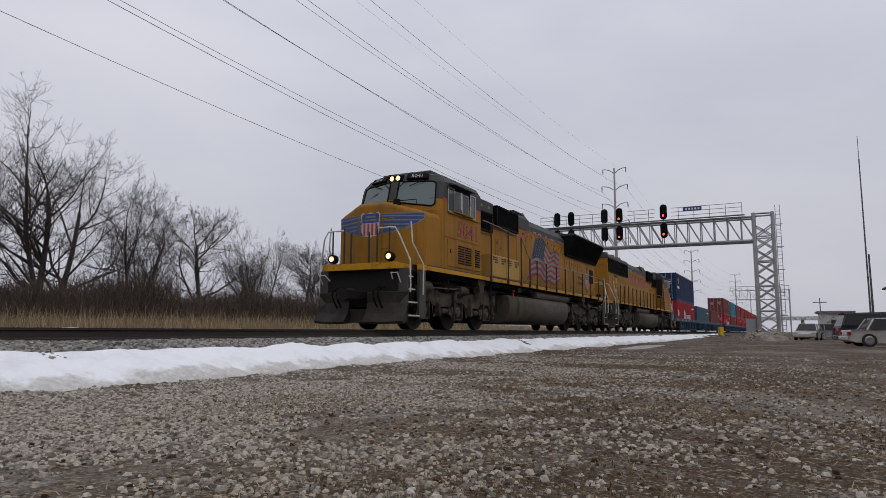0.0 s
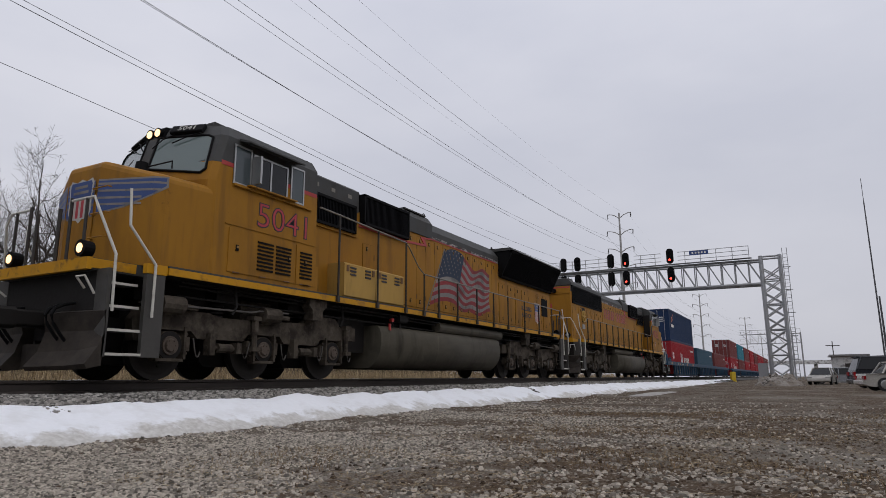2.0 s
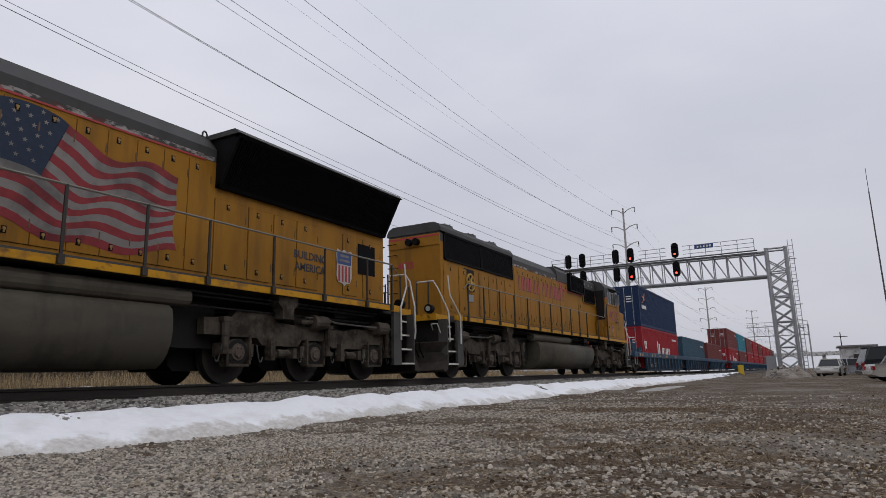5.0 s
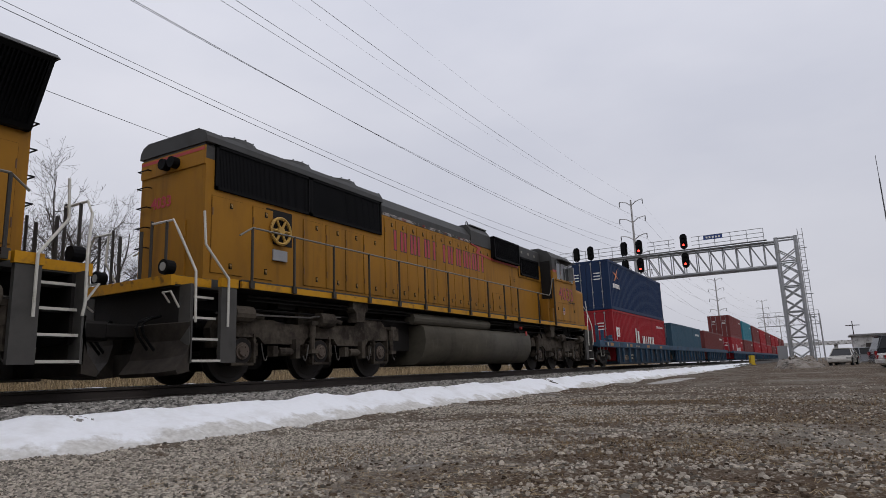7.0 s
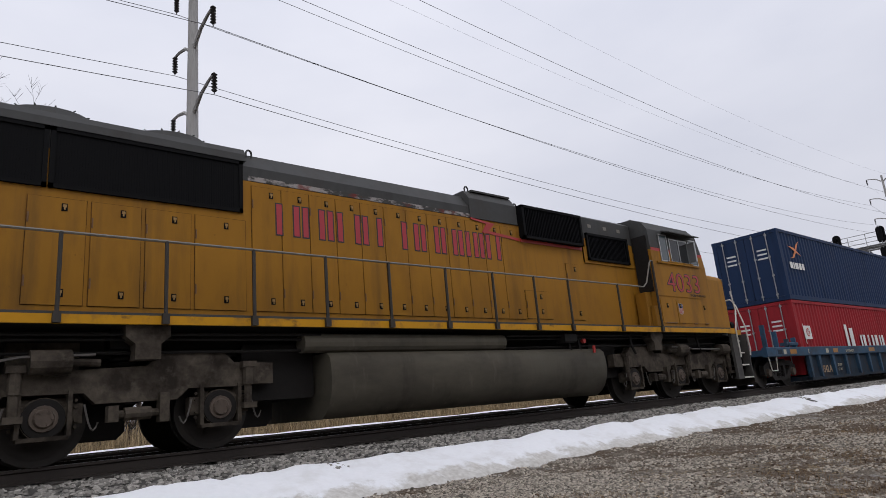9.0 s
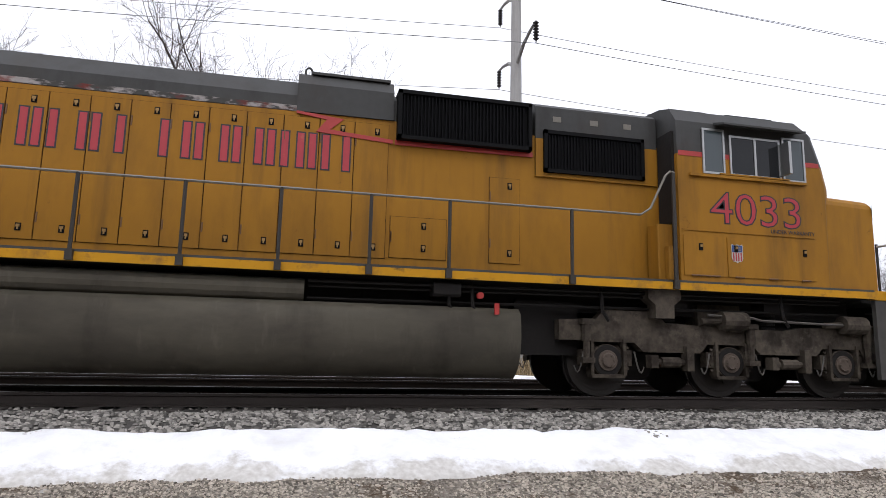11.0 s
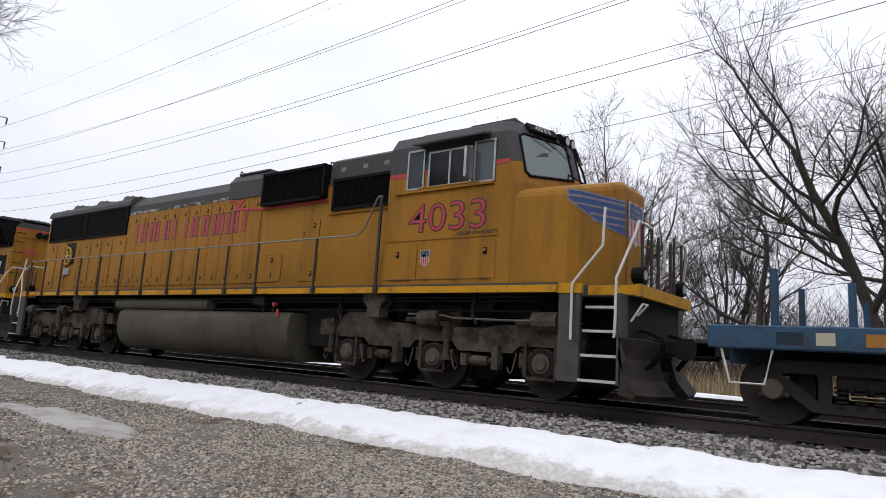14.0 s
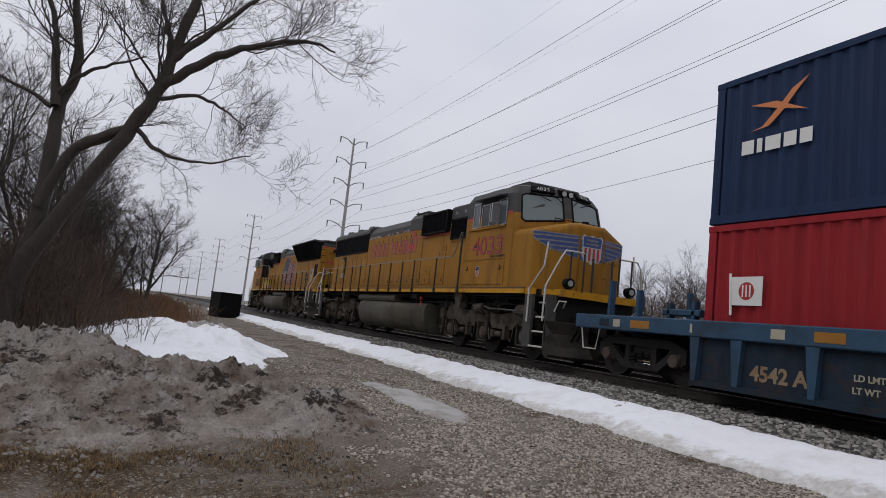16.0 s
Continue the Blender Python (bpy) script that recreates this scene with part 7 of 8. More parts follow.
def leaning_tree(seed):
    """Two trunks from one foot, one leaning far over; limbs given as (sideways, up) in the tree's main plane."""
    r = random.Random(seed)
    wood, fine = ([], []), ([], [])

    def stroke(store, pts, r0, r1, sides):
        verts, faces = store
        last = None
        for i, p in enumerate(pts):
            d = (pts[min(i + 1, len(pts) - 1)] - pts[max(i - 1, 0)]).normalized()
            u = d.cross(Vector((0.9, -0.43, 0.1))).normalized()
            w = d.cross(u)
            rr = r0 + (r1 - r0) * i / (len(pts) - 1)
            rr *= 1 + (0.12 * noise.noise(p * 2.5) if sides > 6 else 0)
            o = len(verts)
            verts.extend(tuple(p + (u * math.cos(a) + w * math.sin(a)) * rr) for a in [2 * math.pi * k / sides for k in range(sides)])
            if last is not None:
                faces.extend((last + k, last + (k + 1) % sides, o + (k + 1) % sides, o + k) for k in range(sides))
            last = o

    def twig(p, d, length, rad, level):
        n = (6, 5, 4, 3)[level]
        pts, q, dd = [p], p, d
        for _ in range(n):
            dd = (dd + Vector((r.uniform(-0.3, 0.3), r.uniform(-0.3, 0.3), r.uniform(-0.3, 0.3) + (0.10 if level < 2 else 0.06)))).normalized()
            q = q + dd * length / n
            pts.append(q)
        stroke(wood if level == 0 else fine, pts, rad, max(0.0025, rad * 0.3), (6, 4, 3, 3)[level])
        if level == 3:
            return
        for k in range(r.randint(4, 6) if level < 2 else r.randint(3, 4)):
            x = r.uniform(0.2, 0.98) * n
            i = int(x)
            at = pts[i].lerp(pts[i + 1], x - i)
            axis = (pts[i + 1] - pts[i]).normalized()
            out = Vector((r.uniform(-1, 1), r.uniform(-1, 1), r.uniform(-0.7, 0.8)))
            out = (out - axis * out.dot(axis)).normalized()
            ang = r.uniform(0.5, 1.0)
            twig(at, axis * math.cos(ang) + out * math.sin(ang), length * r.uniform(0.42, 0.7), max(0.0028, rad * 0.42), level + 1)

    def limb(way, r0, r1, twigs, reach, depth):
        """A smooth heavy limb, with branches along its outer part."""
        key = [Vector((0.432 * a - 0.902 * depth * i, 0.902 * a + 0.432 * depth * i, b)) for i, (a, b) in enumerate(way)]
        pts = []
        for i in range(len(key) - 1):
            p0, p1, p2, p3 = key[max(i - 1, 0)], key[i], key[i + 1], key[min(i + 2, len(key) - 1)]
            for k in range(5):
                t = k / 5
                pts.append(0.5 * (2 * p1 + (p2 - p0) * t + (2 * p0 - 5 * p1 + 4 * p2 - p3) * t * t + (3 * p1 - p0 - 3 * p2 + p3) * t ** 3) + Vector((r.uniform(-1, 1), r.uniform(-1, 1), r.uniform(-1, 1))) * 0.022)
        pts.append(key[-1])
        stroke(wood, pts, r0, r1, 10 if r0 > 0.08 else 7)
        for k in range(twigs):
            u = r.uniform(0.25, 1.0) ** 0.8 if r0 < 0.15 else r.uniform(0.55, 1.0)
            i = min(len(pts) - 2, int(u * (len(pts) - 1)))
            axis = (pts[i + 1] - pts[i]).normalized()
            out = Vector((r.uniform(-1, 1), r.uniform(-1, 1), r.uniform(-0.6, 1.0)))
            out = (out - axis * out.dot(axis)).normalized()
            ang = r.uniform(0.45, 1.0)
            here = r0 + (r1 - r0) * u
            twig(pts[i], axis * math.cos(ang) + out * math.sin(ang), reach * r.uniform(0.6, 1.2), min(0.032, here * 0.30), 0)

    limb([(0.0, -0.2), (0.04, 1.3), (0.51, 2.3), (1.07, 3.33), (2.02, 4.92), (2.41, 5.73), (2.73, 6.95), (3.1, 8.7)], 0.22, 0.09, 6, 2.4, 0.0)
    limb([(-0.1, -0.2), (0.10, 1.44), (0.26, 2.77), (0.28, 4.2), (0.23, 5.0), (0.45, 6.1), (0.23, 7.2), (-0.1, 8.8)], 0.21, 0.06, 8, 2.3, 0.04)
    limb([(0.24, 5.1), (-0.01, 6.4), (-0.24, 7.1), (-0.7, 8.2)], 0.10, 0.04, 6, 1.6, 0.1)
    limb([(0.30, 2.9), (0.74, 4.1), (1.41, 4.55), (1.97, 4.85)], 0.13, 0.10, 2, 1.3, 0.0)
    limb([(2.45, 5.8), (3.45, 6.45), (4.34, 6.8), (5.52, 7.0), (6.2, 6.8)], 0.12, 0.015, 13, 1.5, -0.1)
    limb([(2.1, 4.8), (2.69, 4.35), (3.63, 4.16), (4.73, 4.39)], 0.06, 0.010, 9, 1.1, -0.12)
    limb([(2.4, 5.5), (3.19, 5.7), (3.77, 5.5), (4.25, 5.2)], 0.055, 0.010, 8, 1.1, 0.15)
    limb([(2.5, 6.2), (2.42, 6.83), (2.15, 7.4), (1.7, 8.6)], 0.09, 0.03, 6, 1.6, 0.2)
    limb([(2.62, 6.4), (3.17, 7.05), (3.6, 7.5), (4.6, 8.6)], 0.10, 0.03, 9, 1.8, 0.1)
    limb([(0.2, 5.1), (-0.4, 5.4), (-1.3, 5.7)], 0.06, 0.02, 6, 1.4, -0.2)
    limb([(0.27, 5.4), (0.83, 5.84), (1.48, 6.05), (2.27, 6.25)], 0.06, 0.015, 8, 1.3, -0.15)
    tw = mesh_of("leaning_trunk", *wood, M_BARK)
    for p in tw.polygons:
        p.use_smooth = True
    return tw, mesh_of("leaning_crown", *fine, M_TWIG)


plant(leaning_tree(77), -16.0, -2.4, 0, 1.0, "large dark forked tree leaning towards the tracks")
for x, y, k, sc, turn in ((-22, -5, 2, 0.9, 0), (-27, -3.5, 3, 0.75, 50), (-33, -4, 2, 0.8, 100), (-38, -3, 0, 0.75, 170), (-45, -2.5, 1, 0.75, 200), (-30, -9, 0, 0.9, 250), (-24, -11, 1, 0.9, 20), (-52, -3, 3, 0.7, 60), (-18, -9, 2, 1.0, 120), (-60, -4, 0, 0.75, 15), (-37, 0.4, 1, 0.62, 30), (-33, -1.4, 3, 0.5, 80), (-41, 0.2, 2, 0.55, 10)):
    plant(MIX[k], x, y, turn, sc, "bare tree in the brush at the edge of the lot")


def thicket(name, count, where, tall, material, label, seed, thin=0.006, arms=4):
    """Brush: many thin forking stems, joined."""
    r = random.Random(seed)
    verts, faces = [], []

    def blade(p, q, w):
        d = q - p
        u = d.cross(Vector((r.uniform(-1, 1), r.uniform(-1, 1), 0.1))).normalized() * w
        o = len(verts)
        verts.extend([tuple(p - u), tuple(p + u), tuple(q + u * 0.3), tuple(q - u * 0.3)])
        faces.append((o, o + 1, o + 2, o + 3))

    for _ in range(count):
        x, y = where(r)
        h = tall(r, x, y)
        p = Vector((x, y, 0))
        d = Vector((r.uniform(-0.35, 0.35), r.uniform(-0.35, 0.35), 1)).normalized()
        mid = p + d * h * 0.5
        blade(p, mid, thin * 1.6)
        tip = mid + (d + Vector((r.uniform(-0.3, 0.3), r.uniform(-0.3, 0.3), 0))).normalized() * h * 0.5
        blade(mid, tip, thin)
        for _ in range(arms):
            a = p.lerp(tip, r.uniform(0.25, 0.9))
            b = a + Vector((r.uniform(-1, 1), r.uniform(-1, 1), r.uniform(0.2, 1.2))).normalized() * h * r.uniform(0.15, 0.4)
            blade(a, b, thin * 0.7)
    return tagged(new(name, mesh_of(name, verts, faces, material)), label, "brush", kind="stuff")


thicket("brush", 13000, lambda r: (r.uniform(11, 48), r.gauss(31, 2.2)), lambda r, x, y: r.uniform(1.2, 3.0) + 1.6 * noise.noise(Vector((x * 0.25, 0, 1))), M_BRUSH, "dense dark leafless thicket behind the tracks", 40, 0.016, 6)
thicket("brush", 14000, lambda r: (r.triangular(-80, 85, 10), r.gauss(33, 4.0)), lambda r, x, y: r.uniform(1.0, 3.2) * (1.0 if x > 2 else 0.75), M_BRUSH, "dense dark leafless brush behind the tracks", 41, 0.012, 5)
thicket("brush", 5000, lambda r: (r.uniform(-75, 6), r.gauss(40, 3.0)), lambda r, x, y: r.uniform(2.5, 6.5), M_BRUSH, "tall thin leafless saplings beyond the tracks", 44, 0.014, 9)
thicket("brush", 12000, lambda r: (r.uniform(-70, -15), r.triangular(-14, 1.2, -3.5) - 0.4), lambda r, x, y: r.uniform(1.0, 3.4) if y < -1 else r.uniform(0.5, 1.5), M_BRUSH, "dense dark leafless brush at the edge of the lot", 42, 0.009, 5)
thicket("brush", 5000, lambda r: (r.uniform(-75, -24), r.uniform(-1.8, 2.6)), lambda r, x, y: r.uniform(0.4, 1.3), M_RUST_BRUSH, "rust-brown dead weeds beside the lot", 43, 0.007, 4)


def dead_grass(name, count, where, tall, label, seed, wide=0.006, material=None):
    r = random.Random(seed)
    verts, faces = [], []
    for _ in range(count):
        x, y, z = where(r)
        h = tall(r)
        a = r.uniform(0, 6.283)
        dx, dy = math.cos(a), math.sin(a)
        b = r.uniform(0.1, 0.5) * h if wide > 0.004 else r.uniform(0.4, 2.2) * h
        w = wide * (1 + 0.66 * r.random())
        o = len(verts)
        ca, sa = -dy * w, dx * w
        verts.extend([(x - ca, y - sa, z), (x + ca, y + sa, z), (x + dx * b * 0.35 + ca, y + dy * b * 0.35 + sa, z + h * 0.6), (x + dx * b * 0.35 - ca, y + dy * b * 0.35 - sa, z + h * 0.6), (x + dx * b, y + dy * b, z + h)])
        faces += [(o, o + 1, o + 2, o + 3), (o + 3, o + 2, o + 4)]
    return tagged(new(name, mesh_of(name, verts, faces, material or M_GRASS)), label, "grass", kind="stuff")


dead_grass("tall_dead_grass", 56000, lambda r: (r.triangular(-70, 110, 18), r.triangular(18.6, 27, 20.5), 0.1), lambda r: r.uniform(0.5, 1.15) + 0.5 * r.random() ** 4, "tall straw-coloured dead grass behind the tracks", 51)


def lot_grass(r):
    while True:
        x, y = r.uniform(-6, 15), r.uniform(-2.5, 5.0)
        if noise.noise(Vector((x * 0.6, y * 0.6, 9))) + r.uniform(-0.2, 0.2) > 0.18:
            return x, y, lot_height(x, y)


def lying_straw(count, seed):
    """Loose dry stalks lying on the soil."""
    r = random.Random(seed)
    verts, faces = [], []
    while len(verts) < count * 6:
        x, y = r.gauss(3.5, 5.0), r.uniform(-3.0, 4.5)
        if noise.noise(Vector((x * 0.7, y * 0.7, 21))) + r.uniform(-0.3, 0.3) < 0.0 or x < -4.5:
            continue
        z, a, ln, o = lot_height(x, y) + 0.012, r.uniform(0, 6.283), r.uniform(0.04, 0.17), len(verts)
        for k in range(3):
            u = k / 2 - 0.5
            bend = a + 0.7 * u
            px, py, pz = x + math.cos(bend) * ln * u, y + math.sin(bend) * ln * u, z + r.uniform(-0.006, 0.022)
            w = 0.0017
            verts += [(px - math.sin(a) * w, py + math.cos(a) * w, pz), (px + math.sin(a) * w, py - math.cos(a) * w, pz + 0.001)]
        faces += [(o, o + 1, o + 3, o + 2), (o + 2, o + 3, o + 5, o + 4)]
    tagged(new("dry_straw", mesh_of("dry_straw", verts, faces, M_GRASS)), "loose dry straw stalks lying on the soil", "straw", kind="stuff")


lying_straw(9000, 54)


def heap_grass(r):
    """Tufts in front of the ice heap."""
    while True:
        x, y = r.triangular(-12, -2.5, -5.5), r.triangular(-3.0, 2.4, -0.4)
        if noise.noise(Vector((x * 0.9, y * 0.9, 3))) + 0.5 * noise.noise(Vector((x * 3, y * 3, 3))) > r.uniform(-0.1, 0.5):
            return x, y, lot_height(x, y)


dead_grass("dead_turf", 26000, lot_grass, lambda r: r.uniform(0.012, 0.045), "short flattened dead grass on the lot", 52, 0.0018, M_TURF)
dead_grass("dead_turf", 22000, heap_grass, lambda r: r.uniform(0.015, 0.06), "short flattened dead grass by the ice heap", 53, 0.002, M_TURF)

# ---- the lot: heaps, vehicles, buildings ----
mound("ice_heap", -9.9, 0.3, 3.9, 3.4, 0.40, M_ICEHEAP, "low lumpy heap of dirty grey ice and grit", 2.0, 0.62, 230)
mound("ice_heap", -12.8, -1.8, 4.2, 3.2, 0.44, M_ICEHEAP, "dirty ploughed ice heap with dark soil", 5.0, 0.6, 190)
mound("snow_patch", -20.5, 1.2, 7.8, 2.8, 0.58, M_SNOW, "patch of white snow behind the ice heap", 8.0, 0.3, 60)
mound("snow_patch", -22.5, 2.2, 2.6, 1.1, 0.62, M_SNOW_DIRTY, "grey ploughed snow hump beside the gravel track", 9.5, 0.4, 50)
mound("snow_patch", -10.6, 4.6, 2.6, 0.5, 0.10, M_SNOW_DIRTY, "thin strip of grey snow on the gravel", 11.0, 0.4, 40)
mound("gravel_pile", 58.0, 1.5, 3.4, 1.9, 0.8, M_ICEHEAP, "low pile of dirty snow and gravel near the signal tower", 13.0, 0.35, 50)
mound("snow_patch", 30.0, 5.6, 5.0, 0.7, 0.06, M_SNOW_DIRTY, "thin dirty ice patch on the lot", 15.0, 0.4, 40)


def paint(name, c, rough=0.25):
    return mat(name, c, rough, 0.1, grain=14, vary=0.06, stain=(c[0] * 0.5 + 0.05, c[1] * 0.5 + 0.045, c[2] * 0.5 + 0.04), stain_scale=1.5, stain_cut=(0.55, 0.9), bump=0.01)


V_WHITE, V_DARK, V_SILVER = paint("off_white_car_paint", (0.44, 0.42, 0.38)), paint("charcoal_car_paint", (0.03, 0.033, 0.04)), paint("silver_car_paint", (0.34, 0.35, 0.37))
M_TYRE = mat("tyre_rubber", (0.02, 0.02, 0.021), 0.85, grain=30, vary=0.2, bump=0.2)
M_TAIL = mat("red_tail_lamp", (0.28, 0.012, 0.015), 0.2, grain=10, vary=0.05, bump=0)


def vehicle(name, x, y, turn, paint_, tall, length, label, boot):
    """A parked car: lofted body, glazed cabin, four wheels, lamps."""
    v = thing(name, label, "car", "parked cars")
    L, W = length, 0.88
    hood = tall * 0.60
    body = [(-L / 2, 0.32), (-L / 2 + 0.04, hood * 0.72), (-L / 2 + 0.12, hood * 0.97), (-L / 2 + (0.9 if boot else 0.15), hood), (L / 2 - 1.25, hood * 0.98), (L / 2 - 0.2, hood * 0.80), (L / 2, hood * 0.6), (L / 2 - 0.02, 0.32), (L / 2 - 0.3, 0.22), (-L / 2 + 0.3, 0.22)]
    bm = bm_new()
    loft(bm, [[(a, s * W * k, b * (1 if k > 0.95 else 0.985)) for a, b in body] for s, k in ((-1, 0.94), (-1, 1.0), (1, 1.0), (1, 0.94))])
    bd = part("body", bm, paint_, v)
    z0, z1 = hood * 0.97, tall
    rear = -L / 2 + (0.75 if boot else 0.12)
    bm = bm_new()
    loft(bm, [[(rear, -0.80, z0), (L / 2 - 1.05, -0.80, z0), (L / 2 - 1.05, 0.80, z0), (rear, 0.80, z0)], [(rear + (0.5 if boot else 0.28), -0.62, z1 - 0.05), (L / 2 - 1.85, -0.62, z1 - 0.05), (L / 2 - 1.85, 0.62, z1 - 0.05), (rear + (0.5 if boot else 0.28), 0.62, z1 - 0.05)]])
    part("glazing", bm, M_GLASS, v)
    bm = bm_new()
    box(bm, rear + (0.45 if boot else 0.2), L / 2 - 1.8, -0.64, 0.64, z1 - 0.07, z1, 0.03)
    part("roof", bm, paint_, v)
    for s in (-1, 1):
        for xa in (rear + 0.25, -0.15, L / 2 - 1.45):
            bm = bm_new()
            tube(bm, [(xa - (0.2 if xa < -0.5 else (-0.35 if xa > 0.5 else 0)), s * 0.81, z0), (xa + (0.15 if xa < -0.5 else (-0.35 if xa > 0.5 else 0)), s * 0.64, z1 - 0.04)], 0.04, 6)
            part("pillar", bm, paint_, v)
        for xa in (-L / 2 + 0.85, L / 2 - 0.85):
            bm = bm_new()
            disc(bm, (xa, 0.32), 1, 0.32, 0.32, s * 0.70, s * 0.90, 20)
            ty = part("wheel", bm, M_TYRE, v)
            bm = bm_new()
            disc(bm, (xa, 0.32), 1, 0.21, 0.17, s * 0.90, s * 0.915, 16)
            part("rim", bm, M_SILVER, ty)
        for xa in (-0.15,):
            bm = bm_new()
            box(bm, xa - 0.006, xa + 0.006, min(s * 0.878, s * 0.884), max(s * 0.878, s * 0.884), 0.35, hood * 0.95)
            part("door_gap", bm, M_BLACK, bd)
        bm = bm_new()
        box(bm, -L / 2 - 0.01, -L / 2 + 0.10, min(s * 0.55, s * 0.87), max(s * 0.55, s * 0.87), hood * 0.66, hood * 0.86)
        part("tail_lamp", bm, M_TAIL, v)
        bm = bm_new()
        box(bm, L / 2 - 0.16, L / 2 - 0.02, min(s * 0.5, s * 0.84), max(s * 0.5, s * 0.84), hood * 0.62, hood * 0.76)
        part("headlamp", bm, M_UNLIT, v)
    bm = bm_new()
    box(bm, -L / 2 - 0.05, -L / 2 + 0.1, -0.84, 0.84, 0.32, 0.52, 0.03)
    part("bumper", bm, paint_, v)
    bm = bm_new()
    box(bm, L / 2 - 0.1, L / 2 + 0.04, -0.84, 0.84, 0.28, 0.48, 0.03)
    part("bumper", bm, paint_, v)
    v.matrix_basis = pose(x, y, 0.0, 0, 0, turn)
    return v


vehicle("parked_sedan", 38.0, -4.75, -80, V_WHITE, 1.40, 4.6, "cream sedan parked on the lot", True)
vehicle("parked_suv", 46.5, -5.0, -80, V_DARK, 1.85, 4.8, "dark grey sport utility vehicle parked on the lot", False)
vehicle("parked_hatchback", 66.0, -1.7, 170, V_WHITE, 1.45, 4.3, "white hatchback parked far off", False)
vehicle("parked_hatchback", 72.0, -2.9, 100, V_SILVER, 1.5, 4.4, "silver car parked far off", True)

M_BLOCK = mat("peeling_white_block", (0.60, 0.59, 0.57), 0.9, grain=12, vary=0.15, stain=(0.20, 0.19, 0.18), stain_scale=0.9, stain_cut=(0.48, 0.6), bump=0.3)
M_BROWNROOF = mat("dark_brown_siding", (0.05, 0.042, 0.038), 0.85, grain=9, vary=0.25, bump=0.2)
M_WALL = mat("grey_metal_siding", (0.22, 0.215, 0.21), 0.7, grain=9, vary=0.12, bump=0.1, stretch=(8, 8, 0.3))


def shed(x0, x1, y0, y1, h, wall, roof, label, gable=0.0):
    b = thing("building", label, "building", kind="structure")
    bm = bm_new()
    box(bm, x0, x1, y0, y1, -0.1, h)
    part("wall", bm, wall, b)
    bm = bm_new()
    ym = (y0 + y1) / 2
    prism(bm, [(y0 - 0.3, h + 0.003), (y1 + 0.3, h + 0.003), (y1 + 0.3, h + 0.18), (ym, h + 0.2 + gable), (y0 - 0.3, h + 0.18)], 0, x0 - 0.3, x1 + 0.3)
    part("roof", bm, roof, b)
    bm = bm_new()
    box(bm, x0 - 0.03, x0 - 0.002, ym - 0.5, ym + 0.5, 0, 2.1)
    part("door", bm, M_BROWNROOF, b)
    return b


shed(85, 90, -6.6, -3.4, 2.9, M_BLOCK, M_WALL, "small white block shed with peeling paint")
shed(120, 160, -45, -6.6, 3.5, M_WALL, M_BROWNROOF, "long low grey warehouse with a brown roof", 0.5)
# added out of view: blocks low sky light so the train's side darkens
shed(-35, 57, -32, -14.5, 7.5, M_BROWNROOF, M_GREY, "unseen brown wall added behind the lot to block low side light")
shed(62, 82, -24, -9.5, 5.2, M_BROWNROOF, M_GREY, "dark brown metal-sided building")


def mast(x, y, h, r, label, whip):
    m = thing("radio_mast", label, "mast")
    bm = bm_new()
    tube(bm, [(x, y, -0.1), (x, y, h)], r, 8, r * 0.6)
    part("mast_tube", bm, M_WIRE, m)
    if whip:
        bm = bm_new()
        tube(bm, [(x, y, h), (x, y, h + 1.6)], 0.02, 5)
        part("whip_aerial", bm, M_WIRE, m)
    return m


mast(50.0, -4.88, 12.2, 0.06, "thin grey radio mast with a whip aerial", True)
mast(48.0, -4.82, 5.6, 0.08, "short thick steel post beside the mast", False)


def wood_pole(x, y, h):
    p = thing("utility_pole", "dark wooden utility pole with crossarm", "utility pole", "distant utility poles")
    bm = bm_new()
    tube(bm, [(x, y, -0.1), (x, y, h)], 0.11, 8, 0.08)
    part("pole", bm, M_TIE, p)
    bm = bm_new()
    box(bm, x - 0.06, x + 0.06, y - 1.2, y + 1.2, h - 0.9, h - 0.75)
    part("crossarm", bm, M_TIE, p)


for x, y, h in ((150, -6.2, 7.5), (150, 31, 15), (163, 36, 14), (185, 40, 13), (-200, 6, 9), (-150, 24, 10)):
    wood_pole(x, y, h)

# a second, distant signal bridge
far = thing("signal_bridge", "distant galvanised signal bridge over the tracks", "signal bridge", kind="structure")
FX = 172.0
for z in (8.4, 10.6):
    bm = bm_new()
    tube(bm, [(FX, -1, z), (FX, 12, z)], 0.11, 6)
    part("chord", bm, M_GALV, far)
for y in (-1, 0.8):
    bm = bm_new()
    tube(bm, [(FX, y, -0.1), (FX, y, 10.8)], 0.16, 6)
    part("tower_leg", bm, M_GALV, far)
for k in range(7):
    bm = bm_new()
    tube(bm, [(FX, -1 + 1.78 * k, 8.4), (FX, 0.78 + 1.78 * k, 10.6)], 0.06, 5)
    part("diagonal", bm, M_GALV, far)
    bm = bm_new()
    tube(bm, [(FX, -1 + 1.78 * k, 8.4), (FX, -1 + 1.78 * k, 11.6)], 0.05, 5)
    part("upright", bm, M_GALV, far)
bm = bm_new()
tube(bm, [(FX, -1, 11.6), (FX, 12, 11.6)], 0.05, 5)
part("railing", bm, M_GALV, far)

# a road bridge far down the line
ov = thing("overpass", "distant concrete road overpass", "overpass", kind="structure")
bm = bm_new()
box(bm, 300, 310, -60, 60, 5.6, 7.0)
part("deck", bm, M_BLOCK, ov)
for y in (-40, -20, -6, 22, 40):
    bm = bm_new()
    box(bm, 302, 308, y - 0.6, y + 0.6, -0.1, 5.6)
    part("pier", bm, M_BLOCK, ov)

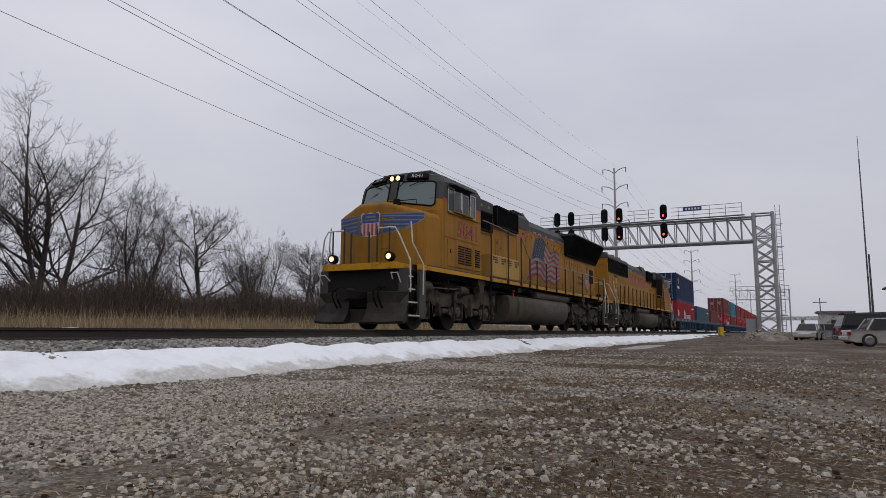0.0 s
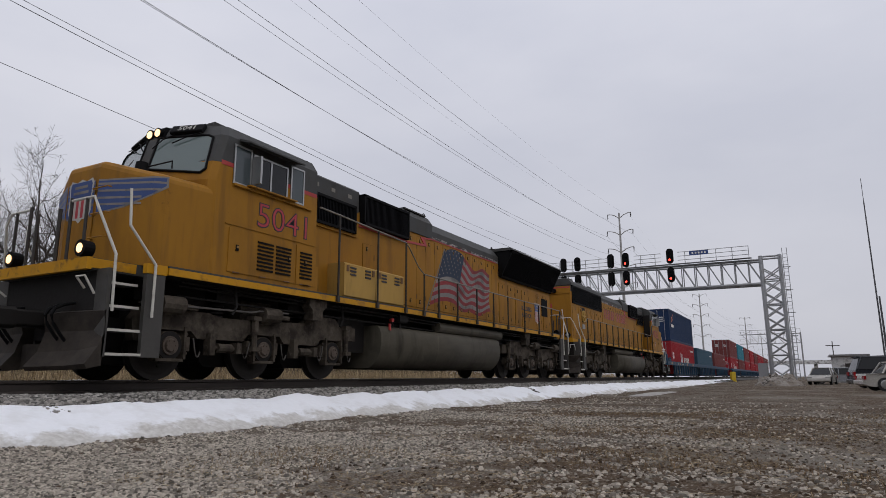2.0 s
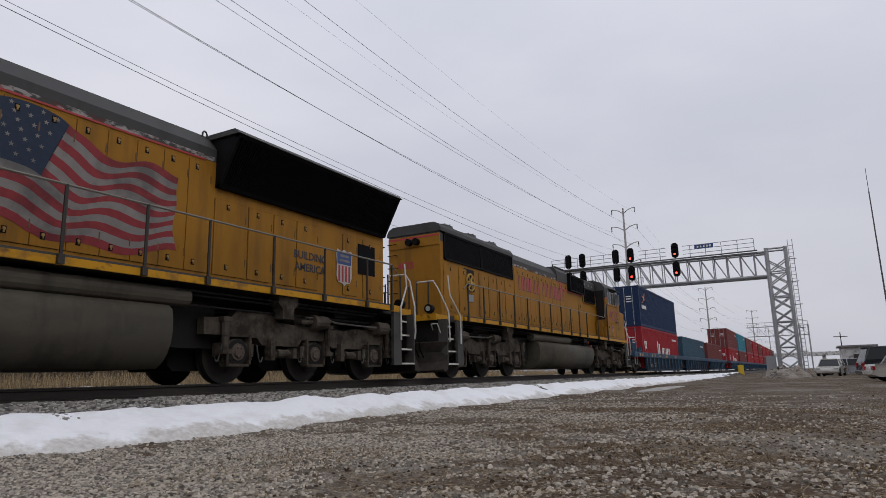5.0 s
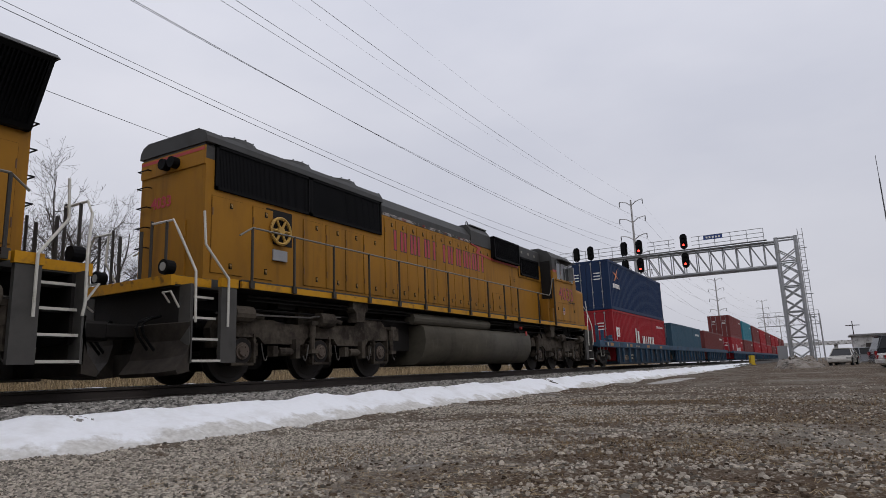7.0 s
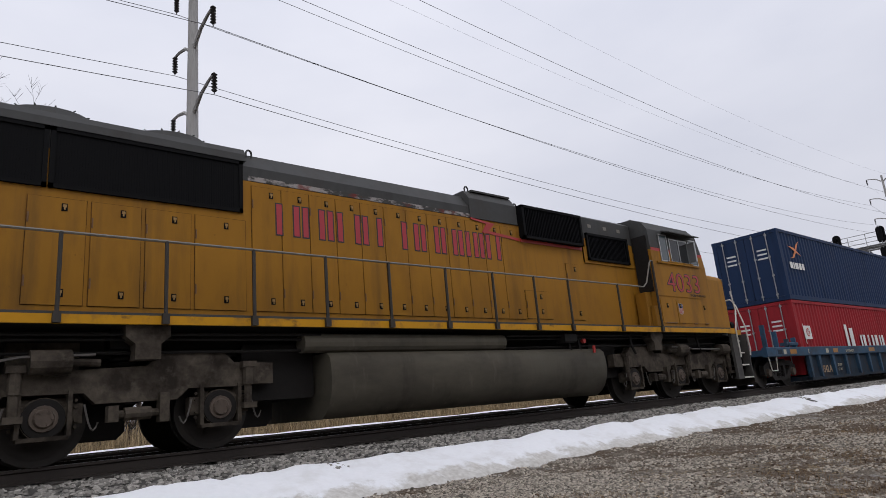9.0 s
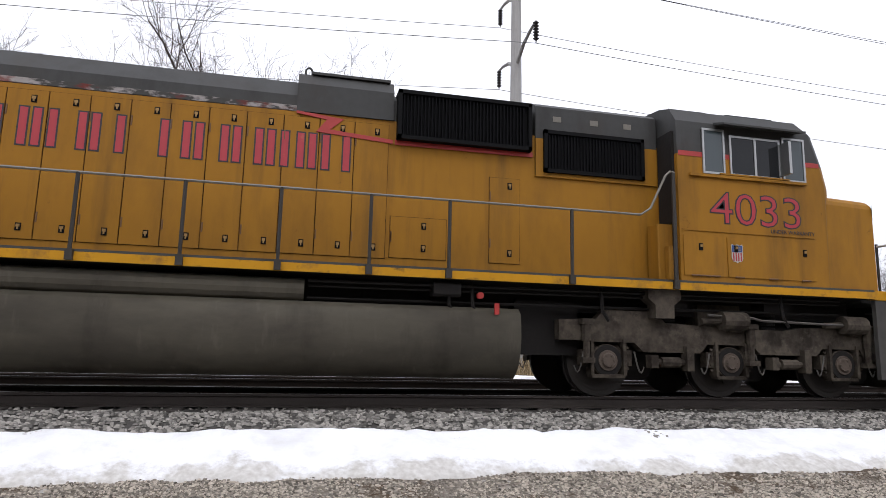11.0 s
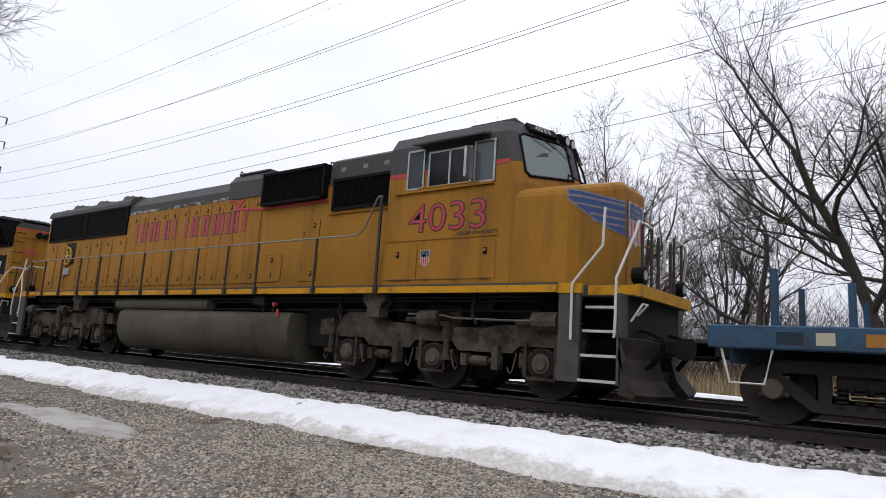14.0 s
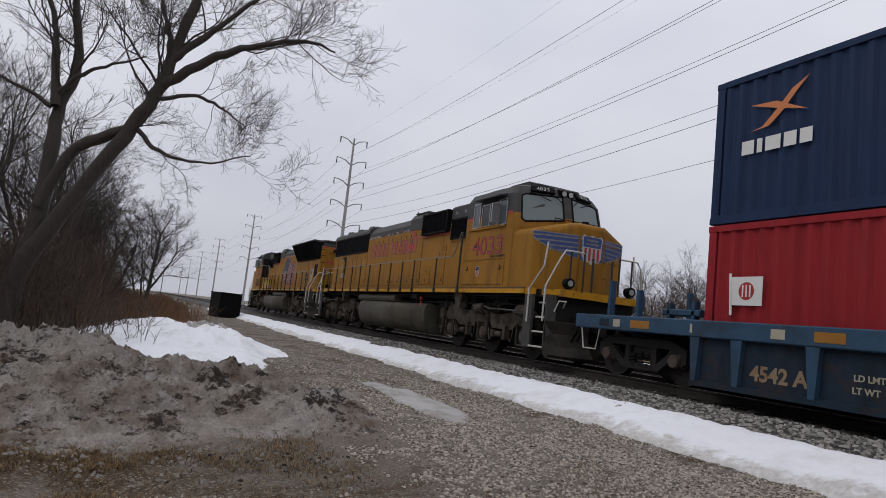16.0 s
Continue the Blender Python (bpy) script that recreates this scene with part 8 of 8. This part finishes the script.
# black relay case beside the track, with a raised lid
rc = thing("relay_case", "black steel trackside box beside the power pole", "equipment box")
bm = bm_new()
box(bm, -1.05, 1.05, -0.8, 0.8, 0, 1.75, 0.05)
part("case", bm, M_BLACK, rc)
bm = bm_new()
box(bm, -1.1, 1.1, -0.85, 0.85, 1.754, 1.83, 0.02)
part("lid", bm, M_FIN, rc)
rc.matrix_basis = pose(-50.0, 6.0, 0.0, 0, 0, 12)

# yellow derail post
dp = thing("switch_stand", "yellow steel switch stand beside the ballast", "switch stand")
bm = bm_new()
box(bm, -0.35, 0.35, -0.3, 0.3, 0, 0.12)
box(bm, -0.3, -0.18, -0.25, 0.25, 0.1, 1.2, 0.02)
box(bm, 0.18, 0.3, -0.25, 0.25, 0.1, 1.2, 0.02)
for k in range(3):
    box(bm, -0.2, 0.2, -0.05, 0.05, 0.35 + 0.32 * k, 0.43 + 0.32 * k)
part("frame", bm, mat("safety_yellow", (0.62, 0.42, 0.02), 0.5, grain=12, vary=0.15, bump=0.03), dp)
dp.matrix_basis = pose(88.0, 7.3, 0.1, 0, 0, 25)

# weathered boulder-like lumps of ice at the bank's foot
scatter_stones("ice_lumps", 500, lambda r: (r.uniform(-22, 30), r.uniform(6.45, 6.75), 0.03), lambda r, x, y: r.uniform(0.02, 0.06), M_SNOW_DIRTY, "small lumps of grey ice at the foot of the snow bank", 61)
scatter_stones("ice_lumps", 1800, lambda r: (r.uniform(-14, -5), r.triangular(-2.5, 3.0, 0.5), 0.06), lambda r, x, y: r.uniform(0.01, 0.03), M_ICEHEAP, "small lumps of gritty ice round the heap", 62)



# ---- what moves ----
def travelled(t):
    """Metres that the train has gone; it slackens a little near the end."""
    return 4.33 * t + 0.014 * t * t - 0.16 * max(0.0, min(1.0, (t - 12.7) / 1.3)) - 0.16 * max(0.0, t - 15.4) / 0.6


def motions():
    times = [0.5 * k for k in range(33)]
    for ob, base in MOVERS:
        walk(ob, [(t, Matrix.Translation((-travelled(t), 0, 0)) @ base) for t in times])
    for ob, base, radius, sign in WHEELS:
        rows = []
        for k in range(134):
            t = min(16.0, k * 0.125)
            turn = -sign * travelled(t) / radius
            rows.append((t, base @ Matrix.Rotation(turn, 4, "Y")))
            if t >= 16.0:
                break
        walk(ob, rows)


motions()
